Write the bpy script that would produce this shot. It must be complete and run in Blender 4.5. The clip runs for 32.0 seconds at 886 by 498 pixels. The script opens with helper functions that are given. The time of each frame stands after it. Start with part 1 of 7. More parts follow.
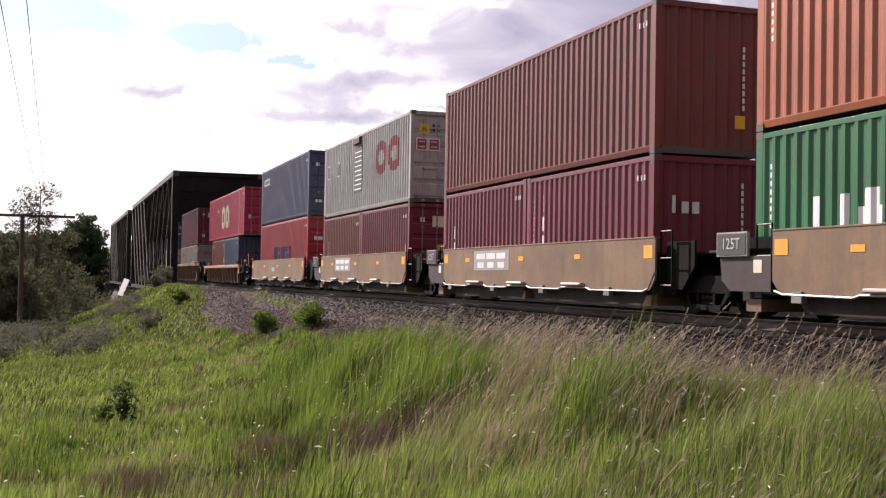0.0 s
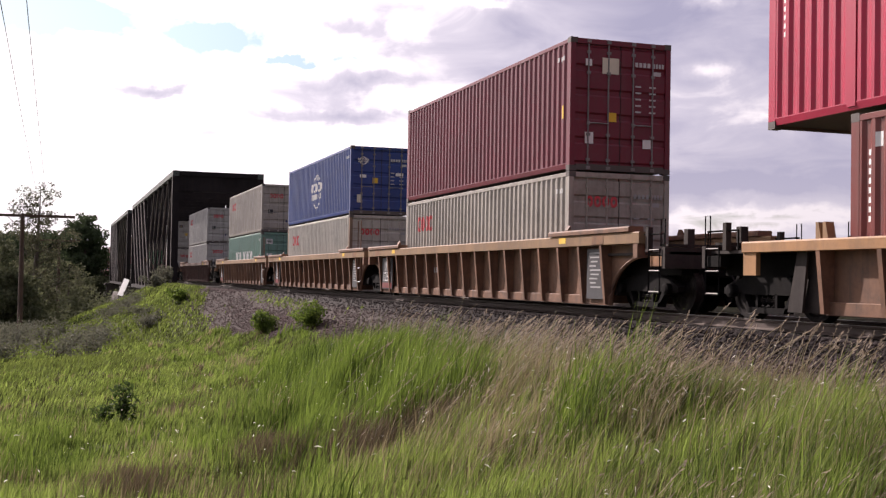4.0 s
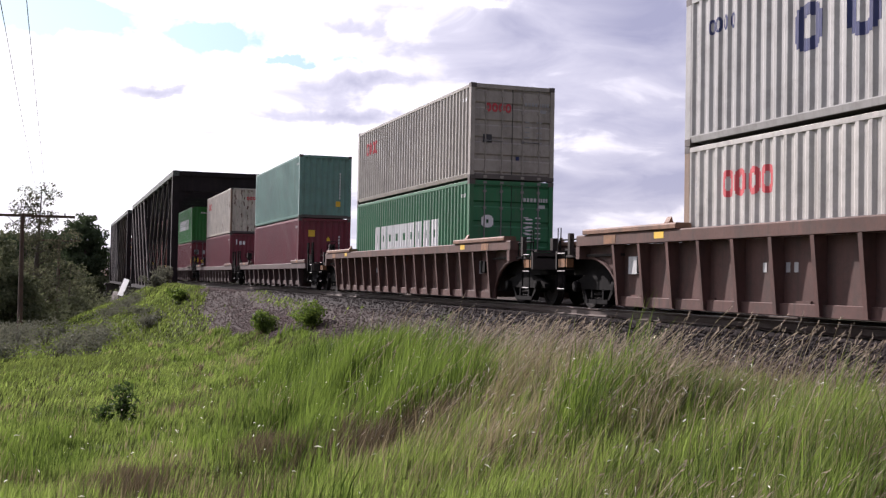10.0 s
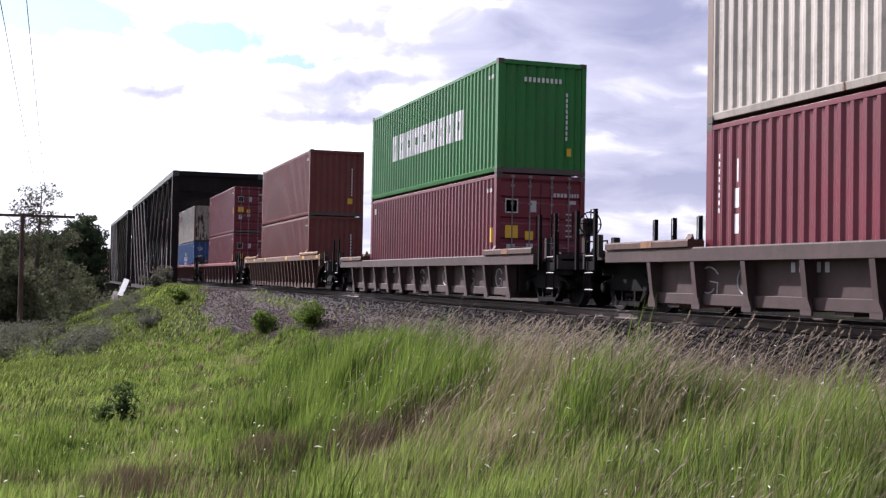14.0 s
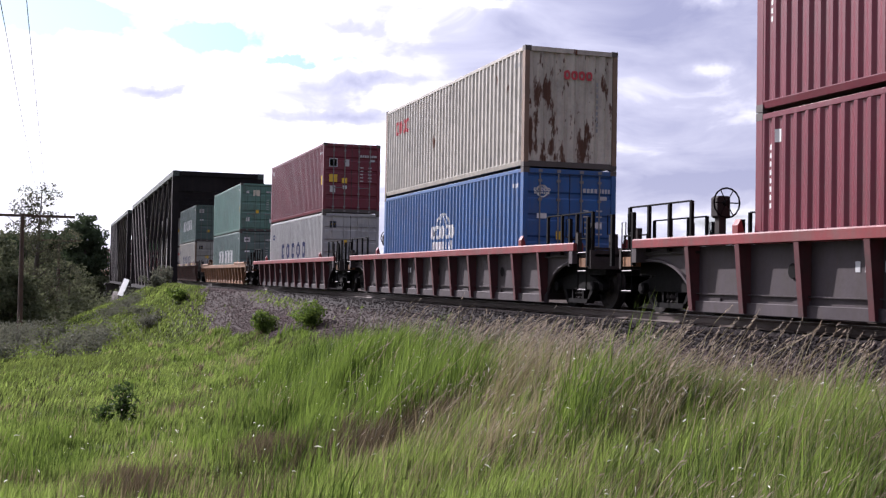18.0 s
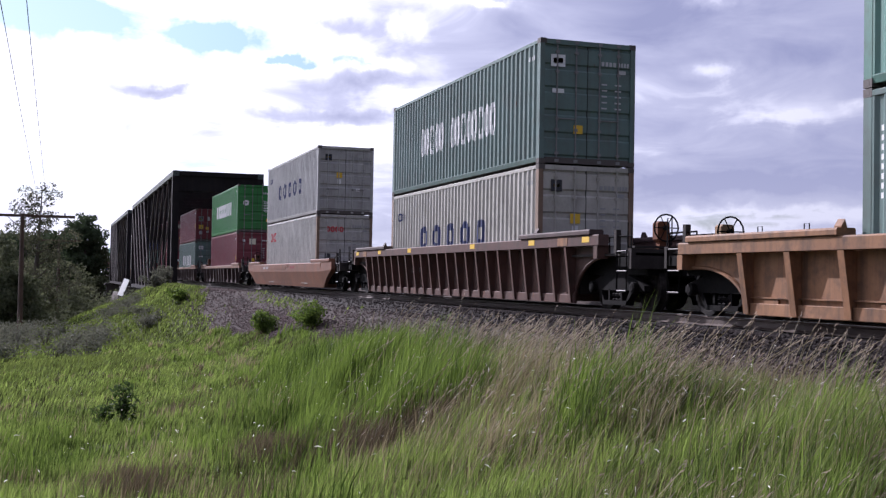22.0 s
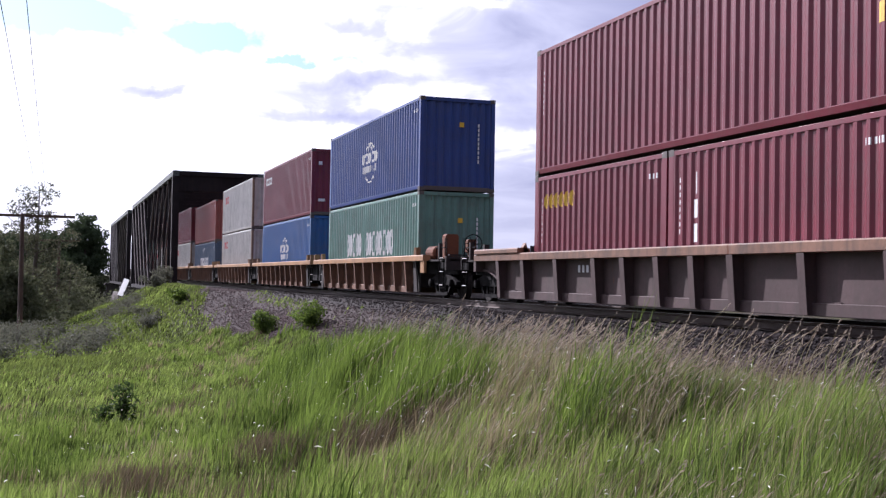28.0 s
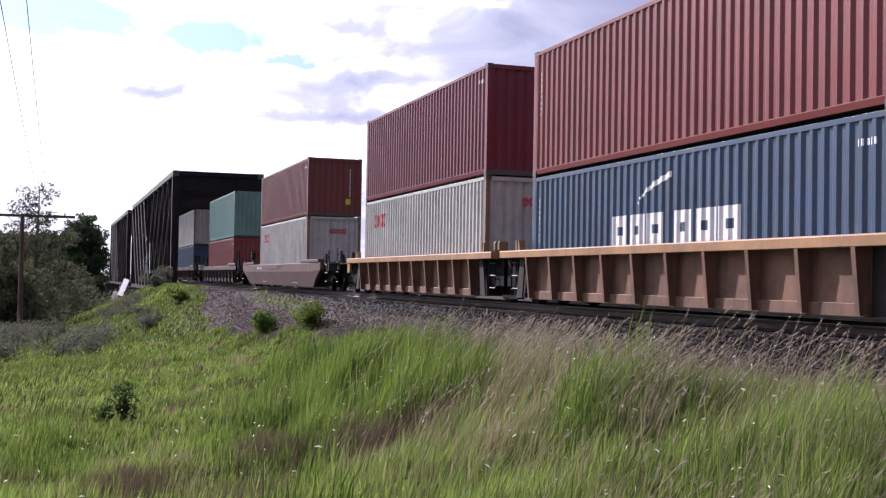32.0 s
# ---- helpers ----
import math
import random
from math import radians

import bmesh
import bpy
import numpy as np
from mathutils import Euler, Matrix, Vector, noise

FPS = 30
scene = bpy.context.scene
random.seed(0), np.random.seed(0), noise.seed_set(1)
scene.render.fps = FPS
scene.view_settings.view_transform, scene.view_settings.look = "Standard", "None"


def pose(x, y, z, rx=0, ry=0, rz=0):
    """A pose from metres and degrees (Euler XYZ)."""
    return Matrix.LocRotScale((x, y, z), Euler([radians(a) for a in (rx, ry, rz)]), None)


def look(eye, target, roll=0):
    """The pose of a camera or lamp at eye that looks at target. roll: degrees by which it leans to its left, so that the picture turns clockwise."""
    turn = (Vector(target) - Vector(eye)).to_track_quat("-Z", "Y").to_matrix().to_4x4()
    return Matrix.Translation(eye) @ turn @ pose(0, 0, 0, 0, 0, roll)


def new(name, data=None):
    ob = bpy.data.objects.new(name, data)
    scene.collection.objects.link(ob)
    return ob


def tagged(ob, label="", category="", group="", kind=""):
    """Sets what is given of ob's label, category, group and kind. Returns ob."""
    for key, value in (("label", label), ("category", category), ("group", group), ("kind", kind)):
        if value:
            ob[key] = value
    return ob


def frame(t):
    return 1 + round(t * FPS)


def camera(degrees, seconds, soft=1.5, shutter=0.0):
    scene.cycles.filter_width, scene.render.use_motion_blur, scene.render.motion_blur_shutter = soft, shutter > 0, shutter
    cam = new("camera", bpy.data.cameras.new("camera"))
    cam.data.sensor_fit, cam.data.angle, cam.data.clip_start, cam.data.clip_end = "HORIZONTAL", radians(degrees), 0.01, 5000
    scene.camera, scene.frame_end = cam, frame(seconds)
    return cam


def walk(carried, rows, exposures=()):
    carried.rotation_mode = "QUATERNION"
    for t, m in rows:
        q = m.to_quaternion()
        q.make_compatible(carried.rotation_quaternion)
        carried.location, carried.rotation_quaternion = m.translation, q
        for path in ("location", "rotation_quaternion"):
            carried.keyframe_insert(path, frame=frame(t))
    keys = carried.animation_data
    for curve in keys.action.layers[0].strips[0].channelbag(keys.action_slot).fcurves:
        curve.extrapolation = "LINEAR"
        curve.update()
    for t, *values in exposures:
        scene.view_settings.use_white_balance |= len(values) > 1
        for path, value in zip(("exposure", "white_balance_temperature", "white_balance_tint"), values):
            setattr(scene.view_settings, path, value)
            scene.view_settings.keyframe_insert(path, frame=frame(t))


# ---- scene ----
# World: x along the track (the train runs towards +x), y across it (the camera on the -y side), z = 0 on top of the rails.
EYE = (0.0, -11.64, 0.5526)
cam = camera(41.89, 32.0, soft=1.3)
YAW, TILT = radians(-71.537), radians(1.511)
AIM = Vector((math.sin(YAW) * math.cos(TILT), math.cos(YAW) * math.cos(TILT), math.sin(TILT)))
VIEW = look(EYE, Vector(EYE) + AIM * 10, 1.009)
walk(cam, [(0.0, VIEW), (32.0, VIEW)],
     exposures=[(0.0, 0.17, 6750, 25), (5.0, 0.17, 6750, 24), (7.0, 0.1, 6500, 21), (9.5, 0.16, 6350, 21), (11.0, 0.26, 6150, 22), (20.0, 0.28, 5850, 22), (22.0, 0.02, 5700, 24), (25.0, 0.18, 5850, 24), (28.0, 0.27, 5750, 24), (32.0, 0.22, 5850, 25)])

# ---- sky and sun ----
SUN_TO = Vector((-0.78, -0.345, 0.525)).normalized()
SUN_EL = math.asin(SUN_TO.z)
sun = new("sun", bpy.data.lights.new("sun", "SUN"))
sun.data.energy, sun.data.angle, sun.data.color = 6.3, radians(1.0), (1.0, 0.945, 0.87)
sun.matrix_world = look(SUN_TO * 50, (0, 0, 0))


class Nodes:
    """Short hand for node trees."""

    def __init__(self, tree):
        self.tree = tree
        tree.nodes.clear()

    def n(self, kind, inputs=None, **settings):
        node = self.tree.nodes.new(kind)
        if "operation" in settings:
            node.operation = settings["operation"]
        if "use_clamp" in settings:
            node.use_clamp = settings["use_clamp"]
        if "data_type" in settings:
            node.data_type = settings["data_type"]
        for key, value in (inputs or {}).items():
            if isinstance(value, bpy.types.NodeSocket):
                self.tree.links.new(value, node.inputs[key])
            else:
                node.inputs[key].default_value = value
        return node

    def math(self, op, a, b=0.0, clamp=False):
        return self.n("ShaderNodeMath", {0: a, 1: b}, operation=op, use_clamp=clamp).outputs[0]

    def mix(self, f, a, b):
        node = self.n("ShaderNodeMix", data_type="RGBA")
        for key, value in ((0, f), (6, a), (7, b)):
            if isinstance(value, bpy.types.NodeSocket):
                self.tree.links.new(value, node.inputs[key])
            else:
                node.inputs[key].default_value = (*value, 1)[:4] if key else value
        return node.outputs[2]

    def ramp(self, f, *stops):
        node = self.n("ShaderNodeValToRGB", {0: f})
        e = node.color_ramp.elements
        while len(e) < len(stops):
            e.new(0.5)
        for el, (pos, v) in zip(e, stops):
            el.position = pos
            el.color = (v, v, v, 1) if isinstance(v, (int, float)) else (*v, 1)
        return node.outputs[0]


# single clouds (+) and gaps between them (-): bearing, height, half width, half height, weight
CLOUDS = [
    (-1.488, 0.154, 0.029, 0.0050, 0.11), (-1.347, 0.213, 0.022, 0.0068, 0.07), (-1.298, 0.208, 0.039, 0.0220, 0.04), (-1.322, 0.165, 0.044, 0.0063, 0.09),
    (-1.345, 0.137, 0.063, 0.0068, 0.10), (-1.195, 0.205, 0.083, 0.0293, 0.0), (-1.002, 0.086, 0.063, 0.0073, 0.12), (-0.893, 0.086, 0.029, 0.0088, 0.12),
    (-1.026, 0.129, 0.078, 0.0220, 0.05), (-0.935, 0.189, 0.063, 0.0171, 0.07),
    (-1.281, 0.216, 0.019, 0.0107, -0.12), (-1.317, 0.182, 0.034, 0.0049, -0.14), (-1.243, 0.147, 0.044, 0.0054, -0.12), (-1.017, 0.175, 0.027, 0.0078, -0.10),
    (-0.887, 0.142, 0.022, 0.0063, -0.10), (-0.957, 0.137, 0.029, 0.0063, -0.08), (-1.225, 0.234, 0.024, 0.0049, -0.12), (-1.022, 0.233, 0.022, 0.0054, -0.12),
    (-0.979, 0.056, 0.146, 0.0107, -0.16), (-1.179, 0.122, 0.059, 0.0088, -0.08),
    (-1.452, 0.201, 0.040, 0.0150, -0.17), (-1.580, 0.210, 0.063, 0.0171, -0.19), (-1.380, 0.183, 0.015, 0.0044, -0.12),
]


def make_sky():
    world = bpy.data.worlds.new("world")
    scene.world = world
    world.use_nodes = True
    k = Nodes(world.node_tree)
    sky = k.n("ShaderNodeTexSky")
    sky.sky_type, sky.sun_disc, sky.sun_elevation, sky.sun_rotation = "NISHITA", False, SUN_EL, math.atan2(SUN_TO.x, SUN_TO.y)
    way = k.n("ShaderNodeTexCoord").outputs["Generated"]
    sep = k.n("ShaderNodeSeparateXYZ", {0: way}).outputs
    up = k.math("MAXIMUM", sep[2], 0.0)
    flat = k.math("ADD", up, 0.17)
    # cloud deck seen in perspective: ways meet a level sheet overhead
    u = k.math("DIVIDE", sep[0], flat)
    v = k.math("DIVIDE", sep[1], flat)
    deck = k.n("ShaderNodeCombineXYZ", {0: u, 1: v, 2: 0.35}).outputs[0]
    big = k.n("ShaderNodeTexNoise", {"Vector": deck, "Scale": 0.8, "Detail": 3.0, "Roughness": 0.5, "Distortion": 0.5}).outputs[0]
    fine = k.n("ShaderNodeTexNoise", {"Vector": deck, "Scale": 3.6, "Detail": 5.0, "Roughness": 0.55, "Distortion": 0.6}).outputs[0]
    both = k.math("ADD", k.math("MULTIPLY", big, 0.34), k.math("MULTIPLY", fine, 0.29))
    # thicker away from the sun
    dot = k.n("ShaderNodeVectorMath", {0: way, 1: tuple(SUN_TO)}, operation="DOT_PRODUCT").outputs["Value"]
    lean = k.n("ShaderNodeMapRange", {0: dot, 1: 0.80, 2: 0.62, 3: 0.118, 4: 0.252}).outputs[0]
    thick = k.math("ADD", both, lean)
    # single clouds with ragged edges
    rag = k.n("ShaderNodeTexNoise", {"Vector": way, "Scale": 26.0, "Detail": 4.0, "Roughness": 0.6}).outputs["Color"]
    rag = k.n("ShaderNodeSeparateXYZ", {0: rag}).outputs
    az = k.math("ADD", k.math("ARCTAN2", sep[0], sep[1]), k.math("MULTIPLY", k.math("SUBTRACT", rag[0], 0.5), 0.09))
    el = k.math("ADD", sep[2], k.math("MULTIPLY", k.math("SUBTRACT", rag[1], 0.5), 0.03))
    for a0, e0, ra, re, wt in CLOUDS:
        p = k.math("MULTIPLY", k.math("SUBTRACT", az, a0), 1 / ra)
        q = k.math("MULTIPLY", k.math("SUBTRACT", el, e0), 1 / re)
        g = k.math("EXPONENT", k.math("MULTIPLY", k.math("ADD", k.math("MULTIPLY", p, p), k.math("MULTIPLY", q, q)), -1.0))
        thick = k.math("ADD", thick, k.math("MULTIPLY", g, wt))
    cover = k.ramp(thick, (0.36, 0.0), (0.43, 1.0))
    shade = k.ramp(thick, (0.46, 0.0), (0.54, 0.66), (0.66, 1.0))
    grey = k.mix(shade, (2.15, 2.15, 2.2), (0.93, 0.98, 1.33))
    # thin cloud glows near the sun, the far side of the sky lies dimmer
    away = k.n("ShaderNodeMapRange", {0: dot, 1: -0.60, 2: 0.42, 3: 0.46, 4: 1.0}).outputs[0]
    near = k.n("ShaderNodeMapRange", {0: dot, 1: 0.46, 2: 0.84, 3: 0.0, 4: 1.0}).outputs[0]
    glow = k.math("MULTIPLY", k.math("MULTIPLY", near, 1.9), k.math("SUBTRACT", 1.0, k.math("MULTIPLY", shade, 0.92)))
    gl = k.n("ShaderNodeCombineXYZ", {0: glow, 1: glow, 2: k.math("MULTIPLY", glow, 0.96)}).outputs[0]
    lit = k.n("ShaderNodeVectorMath", {0: grey, 3: away}, operation="SCALE").outputs[0]
    lit = k.n("ShaderNodeVectorMath", {0: lit, 1: gl}, operation="ADD").outputs[0]
    blue = k.n("ShaderNodeVectorMath", {0: sky.outputs[0], 3: 0.15}, operation="SCALE").outputs[0]
    thin = k.n("ShaderNodeVectorMath", {0: gl, 1: (0.46, 0.70, 0.76)}, operation="MULTIPLY").outputs[0]
    blue = k.n("ShaderNodeVectorMath", {0: blue, 1: thin}, operation="ADD").outputs[0]
    col = k.mix(cover, blue, lit)
    # pale band of haze over the horizon
    haze = k.ramp(up, (0.0, 1.0), (0.05, 0.45), (0.13, 0.0))
    pale = k.n("ShaderNodeVectorMath", {0: (1.9, 1.9, 1.95), 3: away}, operation="SCALE").outputs[0]
    col = k.mix(k.math("MULTIPLY", haze, 0.7), col, pale)
    back = k.n("ShaderNodeBackground", {0: col, 1: 0.365})
    k.n("ShaderNodeOutputWorld", {0: back.outputs[0]})


make_sky()

# ---- materials ----
MATS = {}


def surface(name, color, rough=0.6, metal=0.0, vary=0.25, dirt=(0.10, 0.085, 0.07), dirty=0.25, rust=0.0, streak=True,
            scale=1.0, bump=0.15, spec=0.5, thin=0.0):
    """Paint, metal, wood or stone: a base colour with grain, broad stains, run-down streaks and rust."""
    if name in MATS:
        return MATS[name]
    m = bpy.data.materials.new(name)
    m.use_nodes = True
    k = Nodes(m.node_tree)
    tc = k.n("ShaderNodeTexCoord").outputs["Object"]
    rnd = k.n("ShaderNodeObjectInfo").outputs["Random"]
    pos = k.n("ShaderNodeVectorMath", {0: tc, 1: k.n("ShaderNodeCombineXYZ", {0: k.math("MULTIPLY", rnd, 37.0), 1: 0.0, 2: k.math("MULTIPLY", rnd, 11.0)}).outputs[0]}, operation="ADD").outputs[0]
    broad = k.n("ShaderNodeTexNoise", {"Vector": pos, "Scale": 0.7 * scale, "Detail": 4.0}).outputs[0]
    grain = k.n("ShaderNodeTexNoise", {"Vector": pos, "Scale": 14.0 * scale, "Detail": 5.0, "Roughness": 0.65}).outputs[0]
    col = k.mix(k.ramp(broad, (0.3, 0.0), (0.7, 1.0)), [c * (1 - vary) for c in color], [min(1, c * (1 + vary * 0.6) + 0.01 * vary) for c in color])
    col = k.mix(k.math("MULTIPLY", k.ramp(grain, (0.35, 0.0), (0.75, 1.0)), vary * 0.7), col, [c * 0.6 for c in color])
    if streak and dirty:
        run = k.n("ShaderNodeVectorMath", {0: pos, 1: (5.0, 5.0, 0.35)}, operation="MULTIPLY").outputs[0]
        lines = k.n("ShaderNodeTexNoise", {"Vector": run, "Scale": 1.0, "Detail": 4.0, "Roughness": 0.6}).outputs[0]
        col = k.mix(k.math("MULTIPLY", k.ramp(lines, (0.48, 0.0), (0.72, 1.0)), dirty), col, dirt)
    elif dirty:
        col = k.mix(k.math("MULTIPLY", k.ramp(broad, (0.5, 0.0), (0.7, 1.0)), dirty), col, dirt)
    if dirty:
        blot = k.n("ShaderNodeTexNoise", {"Vector": pos, "Scale": 2.4 * scale, "Detail": 7.0, "Roughness": 0.72}).outputs[0]
        col = k.mix(k.math("MULTIPLY", k.ramp(blot, (0.47, 0.0), (0.70, 1.0)), dirty * 1.1), col, dirt)
    ro = k.math("ADD", k.math("MULTIPLY", grain, 0.25), rough - 0.12)
    if rust:
        run = k.n("ShaderNodeVectorMath", {0: pos, 1: (1.8, 1.8, 0.55)}, operation="MULTIPLY").outputs[0]
        spots = k.n("ShaderNodeTexNoise", {"Vector": run, "Scale": 1.5, "Detail": 5.0, "Roughness": 0.62}).outputs[0]
        edge = 0.74 - 0.2 * rust
        mask = k.ramp(spots, (edge, 0.0), (edge + 0.05, 1.0))
        col = k.mix(mask, col, (0.13, 0.05, 0.028))
        if rust > 0.8:
            run = k.n("ShaderNodeVectorMath", {0: pos, 1: (4.5, 4.5, 1.7)}, operation="MULTIPLY").outputs[0]
            spots = k.n("ShaderNodeTexNoise", {"Vector": run, "Scale": 1.6, "Detail": 3.0, "Roughness": 0.55}).outputs[0]
            mask = k.math("MAXIMUM", mask, k.ramp(spots, (0.635, 0.0), (0.68, 1.0)))
            col = k.mix(mask, col, (0.10, 0.05, 0.032))
        ro = k.math("MAXIMUM", ro, k.math("MULTIPLY", mask, 0.85))
    nb = k.n("ShaderNodeBump", {"Strength": bump, "Distance": 0.02, "Height": grain})
    b = k.n("ShaderNodeBsdfPrincipled", {"Base Color": col, "Roughness": ro, "Metallic": metal, "Normal": nb.outputs[0], "Specular IOR Level": spec})
    out = b.outputs[0]
    if thin:
        tr = k.n("ShaderNodeBsdfTranslucent", {"Color": k.mix(0.5, col, [min(1, c * 1.5) for c in color])})
        out = k.n("ShaderNodeMixShader", {0: thin, 1: out, 2: tr.outputs[0]}).outputs[0]
    k.n("ShaderNodeOutputMaterial", {0: out})
    MATS[name] = m
    return m


def leafy(name, a, b, thin=0.35, rough=0.55, patch=0.6):
    """Leaves and blades: hue by island and by broad patches, light passing through."""
    m = bpy.data.materials.new(name)
    m.use_nodes = True
    k = Nodes(m.node_tree)
    isl = k.n("ShaderNodeNewGeometry").outputs["Random Per Island"]
    pos = k.n("ShaderNodeTexCoord").outputs["Object"]
    big = k.n("ShaderNodeTexNoise", {"Vector": pos, "Scale": patch, "Detail": 3.0}).outputs[0]
    f = k.math("ADD", k.math("MULTIPLY", isl, 0.55), k.math("MULTIPLY", k.ramp(big, (0.35, 0.0), (0.65, 1.0)), 0.45))
    col = k.mix(f, a, b)
    p = k.n("ShaderNodeBsdfPrincipled", {"Base Color": col, "Roughness": rough, "Specular IOR Level": 0.22})
    t = k.n("ShaderNodeBsdfTranslucent", {"Color": col})
    k.n("ShaderNodeOutputMaterial", {0: k.n("ShaderNodeMixShader", {0: thin, 1: p.outputs[0], 2: t.outputs[0]}).outputs[0]})
    return m


def container_paint(name, color, dirty=0.25, rust=0.05, vary=0.15):
    return surface("paint_" + name, color, rough=0.36, vary=vary, dirty=dirty, rust=rust, bump=0.10, spec=0.36)


PAINT = dict(
    maroon=container_paint("maroon", (0.165, 0.021, 0.036), 0.15),
    brown=container_paint("brown", (0.18, 0.038, 0.032), 0.25, 0.1),
    rustbrown=container_paint("rust_brown", (0.18, 0.045, 0.038), 0.3, 0.2),
    redbrown=container_paint("red_brown", (0.21, 0.036, 0.032), 0.2),
    orange=container_paint("orange", (0.410, 0.119, 0.057)),
    red=container_paint("red", (0.369, 0.025, 0.037), 0.15, 0.0),
    crimson=container_paint("crimson", (0.43, 0.02, 0.06), 0.08, 0.0),
    navy=container_paint("navy", (0.042, 0.056, 0.125)),
    cobalt=container_paint("cobalt", (0.027, 0.060, 0.23), 0.15),
    blue=container_paint("blue", (0.029, 0.107, 0.303)),
    steelblue=container_paint("steel_blue", (0.04, 0.075, 0.135)),
    green=container_paint("green", (0.022, 0.195, 0.036), 0.15),
    darkgreen=container_paint("dark_green", (0.02, 0.145, 0.058), 0.2),
    teal=container_paint("teal", (0.15, 0.29, 0.245)),
    seagreen=container_paint("sea_green", (0.125, 0.25, 0.205), 0.35, 0.25),
    greygreen=container_paint("grey_green", (0.125, 0.19, 0.172), 0.35, 0.2),
    white=container_paint("white", (0.49, 0.47, 0.435), 0.32, 0.2),
    rustyend=container_paint("rust_eaten_white", (0.58, 0.53, 0.44), 0.35, 0.85),
    rustywhite=container_paint("rusty_white", (0.55, 0.50, 0.43), 0.35, 0.45),
    beige=container_paint("beige", (0.46, 0.435, 0.385), 0.3, 0.15),
    grey=container_paint("grey", (0.41, 0.40, 0.385), 0.3, 0.15),
    dimgrey=container_paint("dim_grey", (0.35, 0.315, 0.275), 0.35, 0.2),
)
MARK = dict(
    white=surface("mark_white", (0.75, 0.75, 0.74), vary=0.06, dirty=0.12),
    cream=surface("mark_cream", (0.70, 0.66, 0.52), vary=0.06, dirty=0.12),
    red=surface("mark_red", (0.55, 0.06, 0.07), vary=0.1, dirty=0.1),
    darkred=surface("mark_dark_red", (0.30, 0.05, 0.05), vary=0.1, dirty=0.1),
    blue=surface("mark_blue", (0.032, 0.042, 0.125), vary=0.1, dirty=0.1, spec=0.2),
    yellow=surface("mark_yellow", (0.75, 0.47, 0.03), vary=0.1, dirty=0.1),
    orange=surface("mark_orange", (0.85, 0.36, 0.02), vary=0.1, dirty=0.1),
    grey=surface("mark_grey", (0.32, 0.32, 0.32), vary=0.1, dirty=0.1),
    dark=surface("mark_dark", (0.03, 0.03, 0.035), vary=0.1, dirty=0.1),
    pale=surface("mark_pale", (0.5, 0.5, 0.5), vary=0.1, dirty=0.1),
)
POST_RUST = surface("rust_stained_post", (0.23, 0.15, 0.10), rough=0.7, dirty=0.4, rust=0.5)
CASTING = surface("casting_steel", (0.09, 0.075, 0.068), rough=0.7, rust=0.3)
GASKET = surface("door_gasket", (0.03, 0.03, 0.03), rough=0.8)
GALV = surface("galvanised_rod", (0.24, 0.23, 0.225), rough=0.55, metal=0.4)
RUNG = surface("worn_rung", (0.13, 0.12, 0.115), rough=0.6, metal=0.3)
# grimy steel and wheels, set near-black to carry the shade under the cars
BLACK = surface("grimy_shaded_steel", (0.005, 0.0045, 0.0045), rough=0.9, spec=0.12, vary=0.4, dirt=(0.013, 0.010, 0.009), dirty=0.4)
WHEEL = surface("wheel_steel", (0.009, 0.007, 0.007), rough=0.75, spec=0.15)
TREAD = surface("polished_steel", (0.45, 0.43, 0.42), rough=0.3, metal=0.9, streak=False, dirty=0.0)
CAR = dict(
    # darkest car colour, for end decks, skirts and recessed panels
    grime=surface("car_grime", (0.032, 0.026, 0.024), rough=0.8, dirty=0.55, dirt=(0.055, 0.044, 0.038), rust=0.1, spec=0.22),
    rusty=surface("car_rusty", (0.165, 0.060, 0.028), rough=0.8, dirty=0.55, dirt=(0.055, 0.044, 0.038), rust=0.3, spec=0.22),
    tan=surface("car_tan", (0.215, 0.115, 0.072), rough=0.65, dirty=0.6, dirt=(0.055, 0.044, 0.038), rust=0.35, spec=0.22),
    pinkish=surface("car_faded_red", (0.118, 0.064, 0.054), rough=0.7, dirty=0.6, dirt=(0.055, 0.044, 0.038), rust=0.4, spec=0.22),
    brown=surface("car_brown", (0.115, 0.06, 0.047), rough=0.7, dirty=0.6, dirt=(0.055, 0.044, 0.038), rust=0.4, spec=0.22),
    yellow=surface("car_yellow_tan", (0.285, 0.145, 0.072), rough=0.65, dirty=0.6, dirt=(0.055, 0.044, 0.038), rust=0.35, spec=0.22),
    ochre=surface("car_ochre", (0.259, 0.158, 0.084), rough=0.65, dirty=0.3, rust=0.1, spec=0.22),
    chord=surface("car_ochre_chord", (0.39, 0.21, 0.095), rough=0.6, dirty=0.3, rust=0.1, spec=0.22),
    ribred=surface("car_red_rib", (0.105, 0.034, 0.036), rough=0.65, dirty=0.55, dirt=(0.055, 0.044, 0.038), rust=0.15, spec=0.22),
    red=surface("car_red_chord", (0.22, 0.034, 0.036), rough=0.55, dirty=0.35, rust=0.2, spec=0.22),
    grey=surface("car_grey", (0.070, 0.056, 0.060), rough=0.7, dirty=0.6, dirt=(0.055, 0.044, 0.038), rust=0.15, spec=0.22),
    mauve=surface("car_mauve_grey", (0.088, 0.058, 0.055), rough=0.7, dirty=0.6, dirt=(0.055, 0.044, 0.038), rust=0.25, spec=0.22),
    copper=surface("car_copper", (0.20, 0.088, 0.052), rough=0.5, dirty=0.35, rust=0.15, spec=0.22),
    taupe=surface("car_taupe", (0.235, 0.152, 0.092), rough=0.6, dirty=0.35, rust=0.15, spec=0.22),
)

# ---- mesh building ----


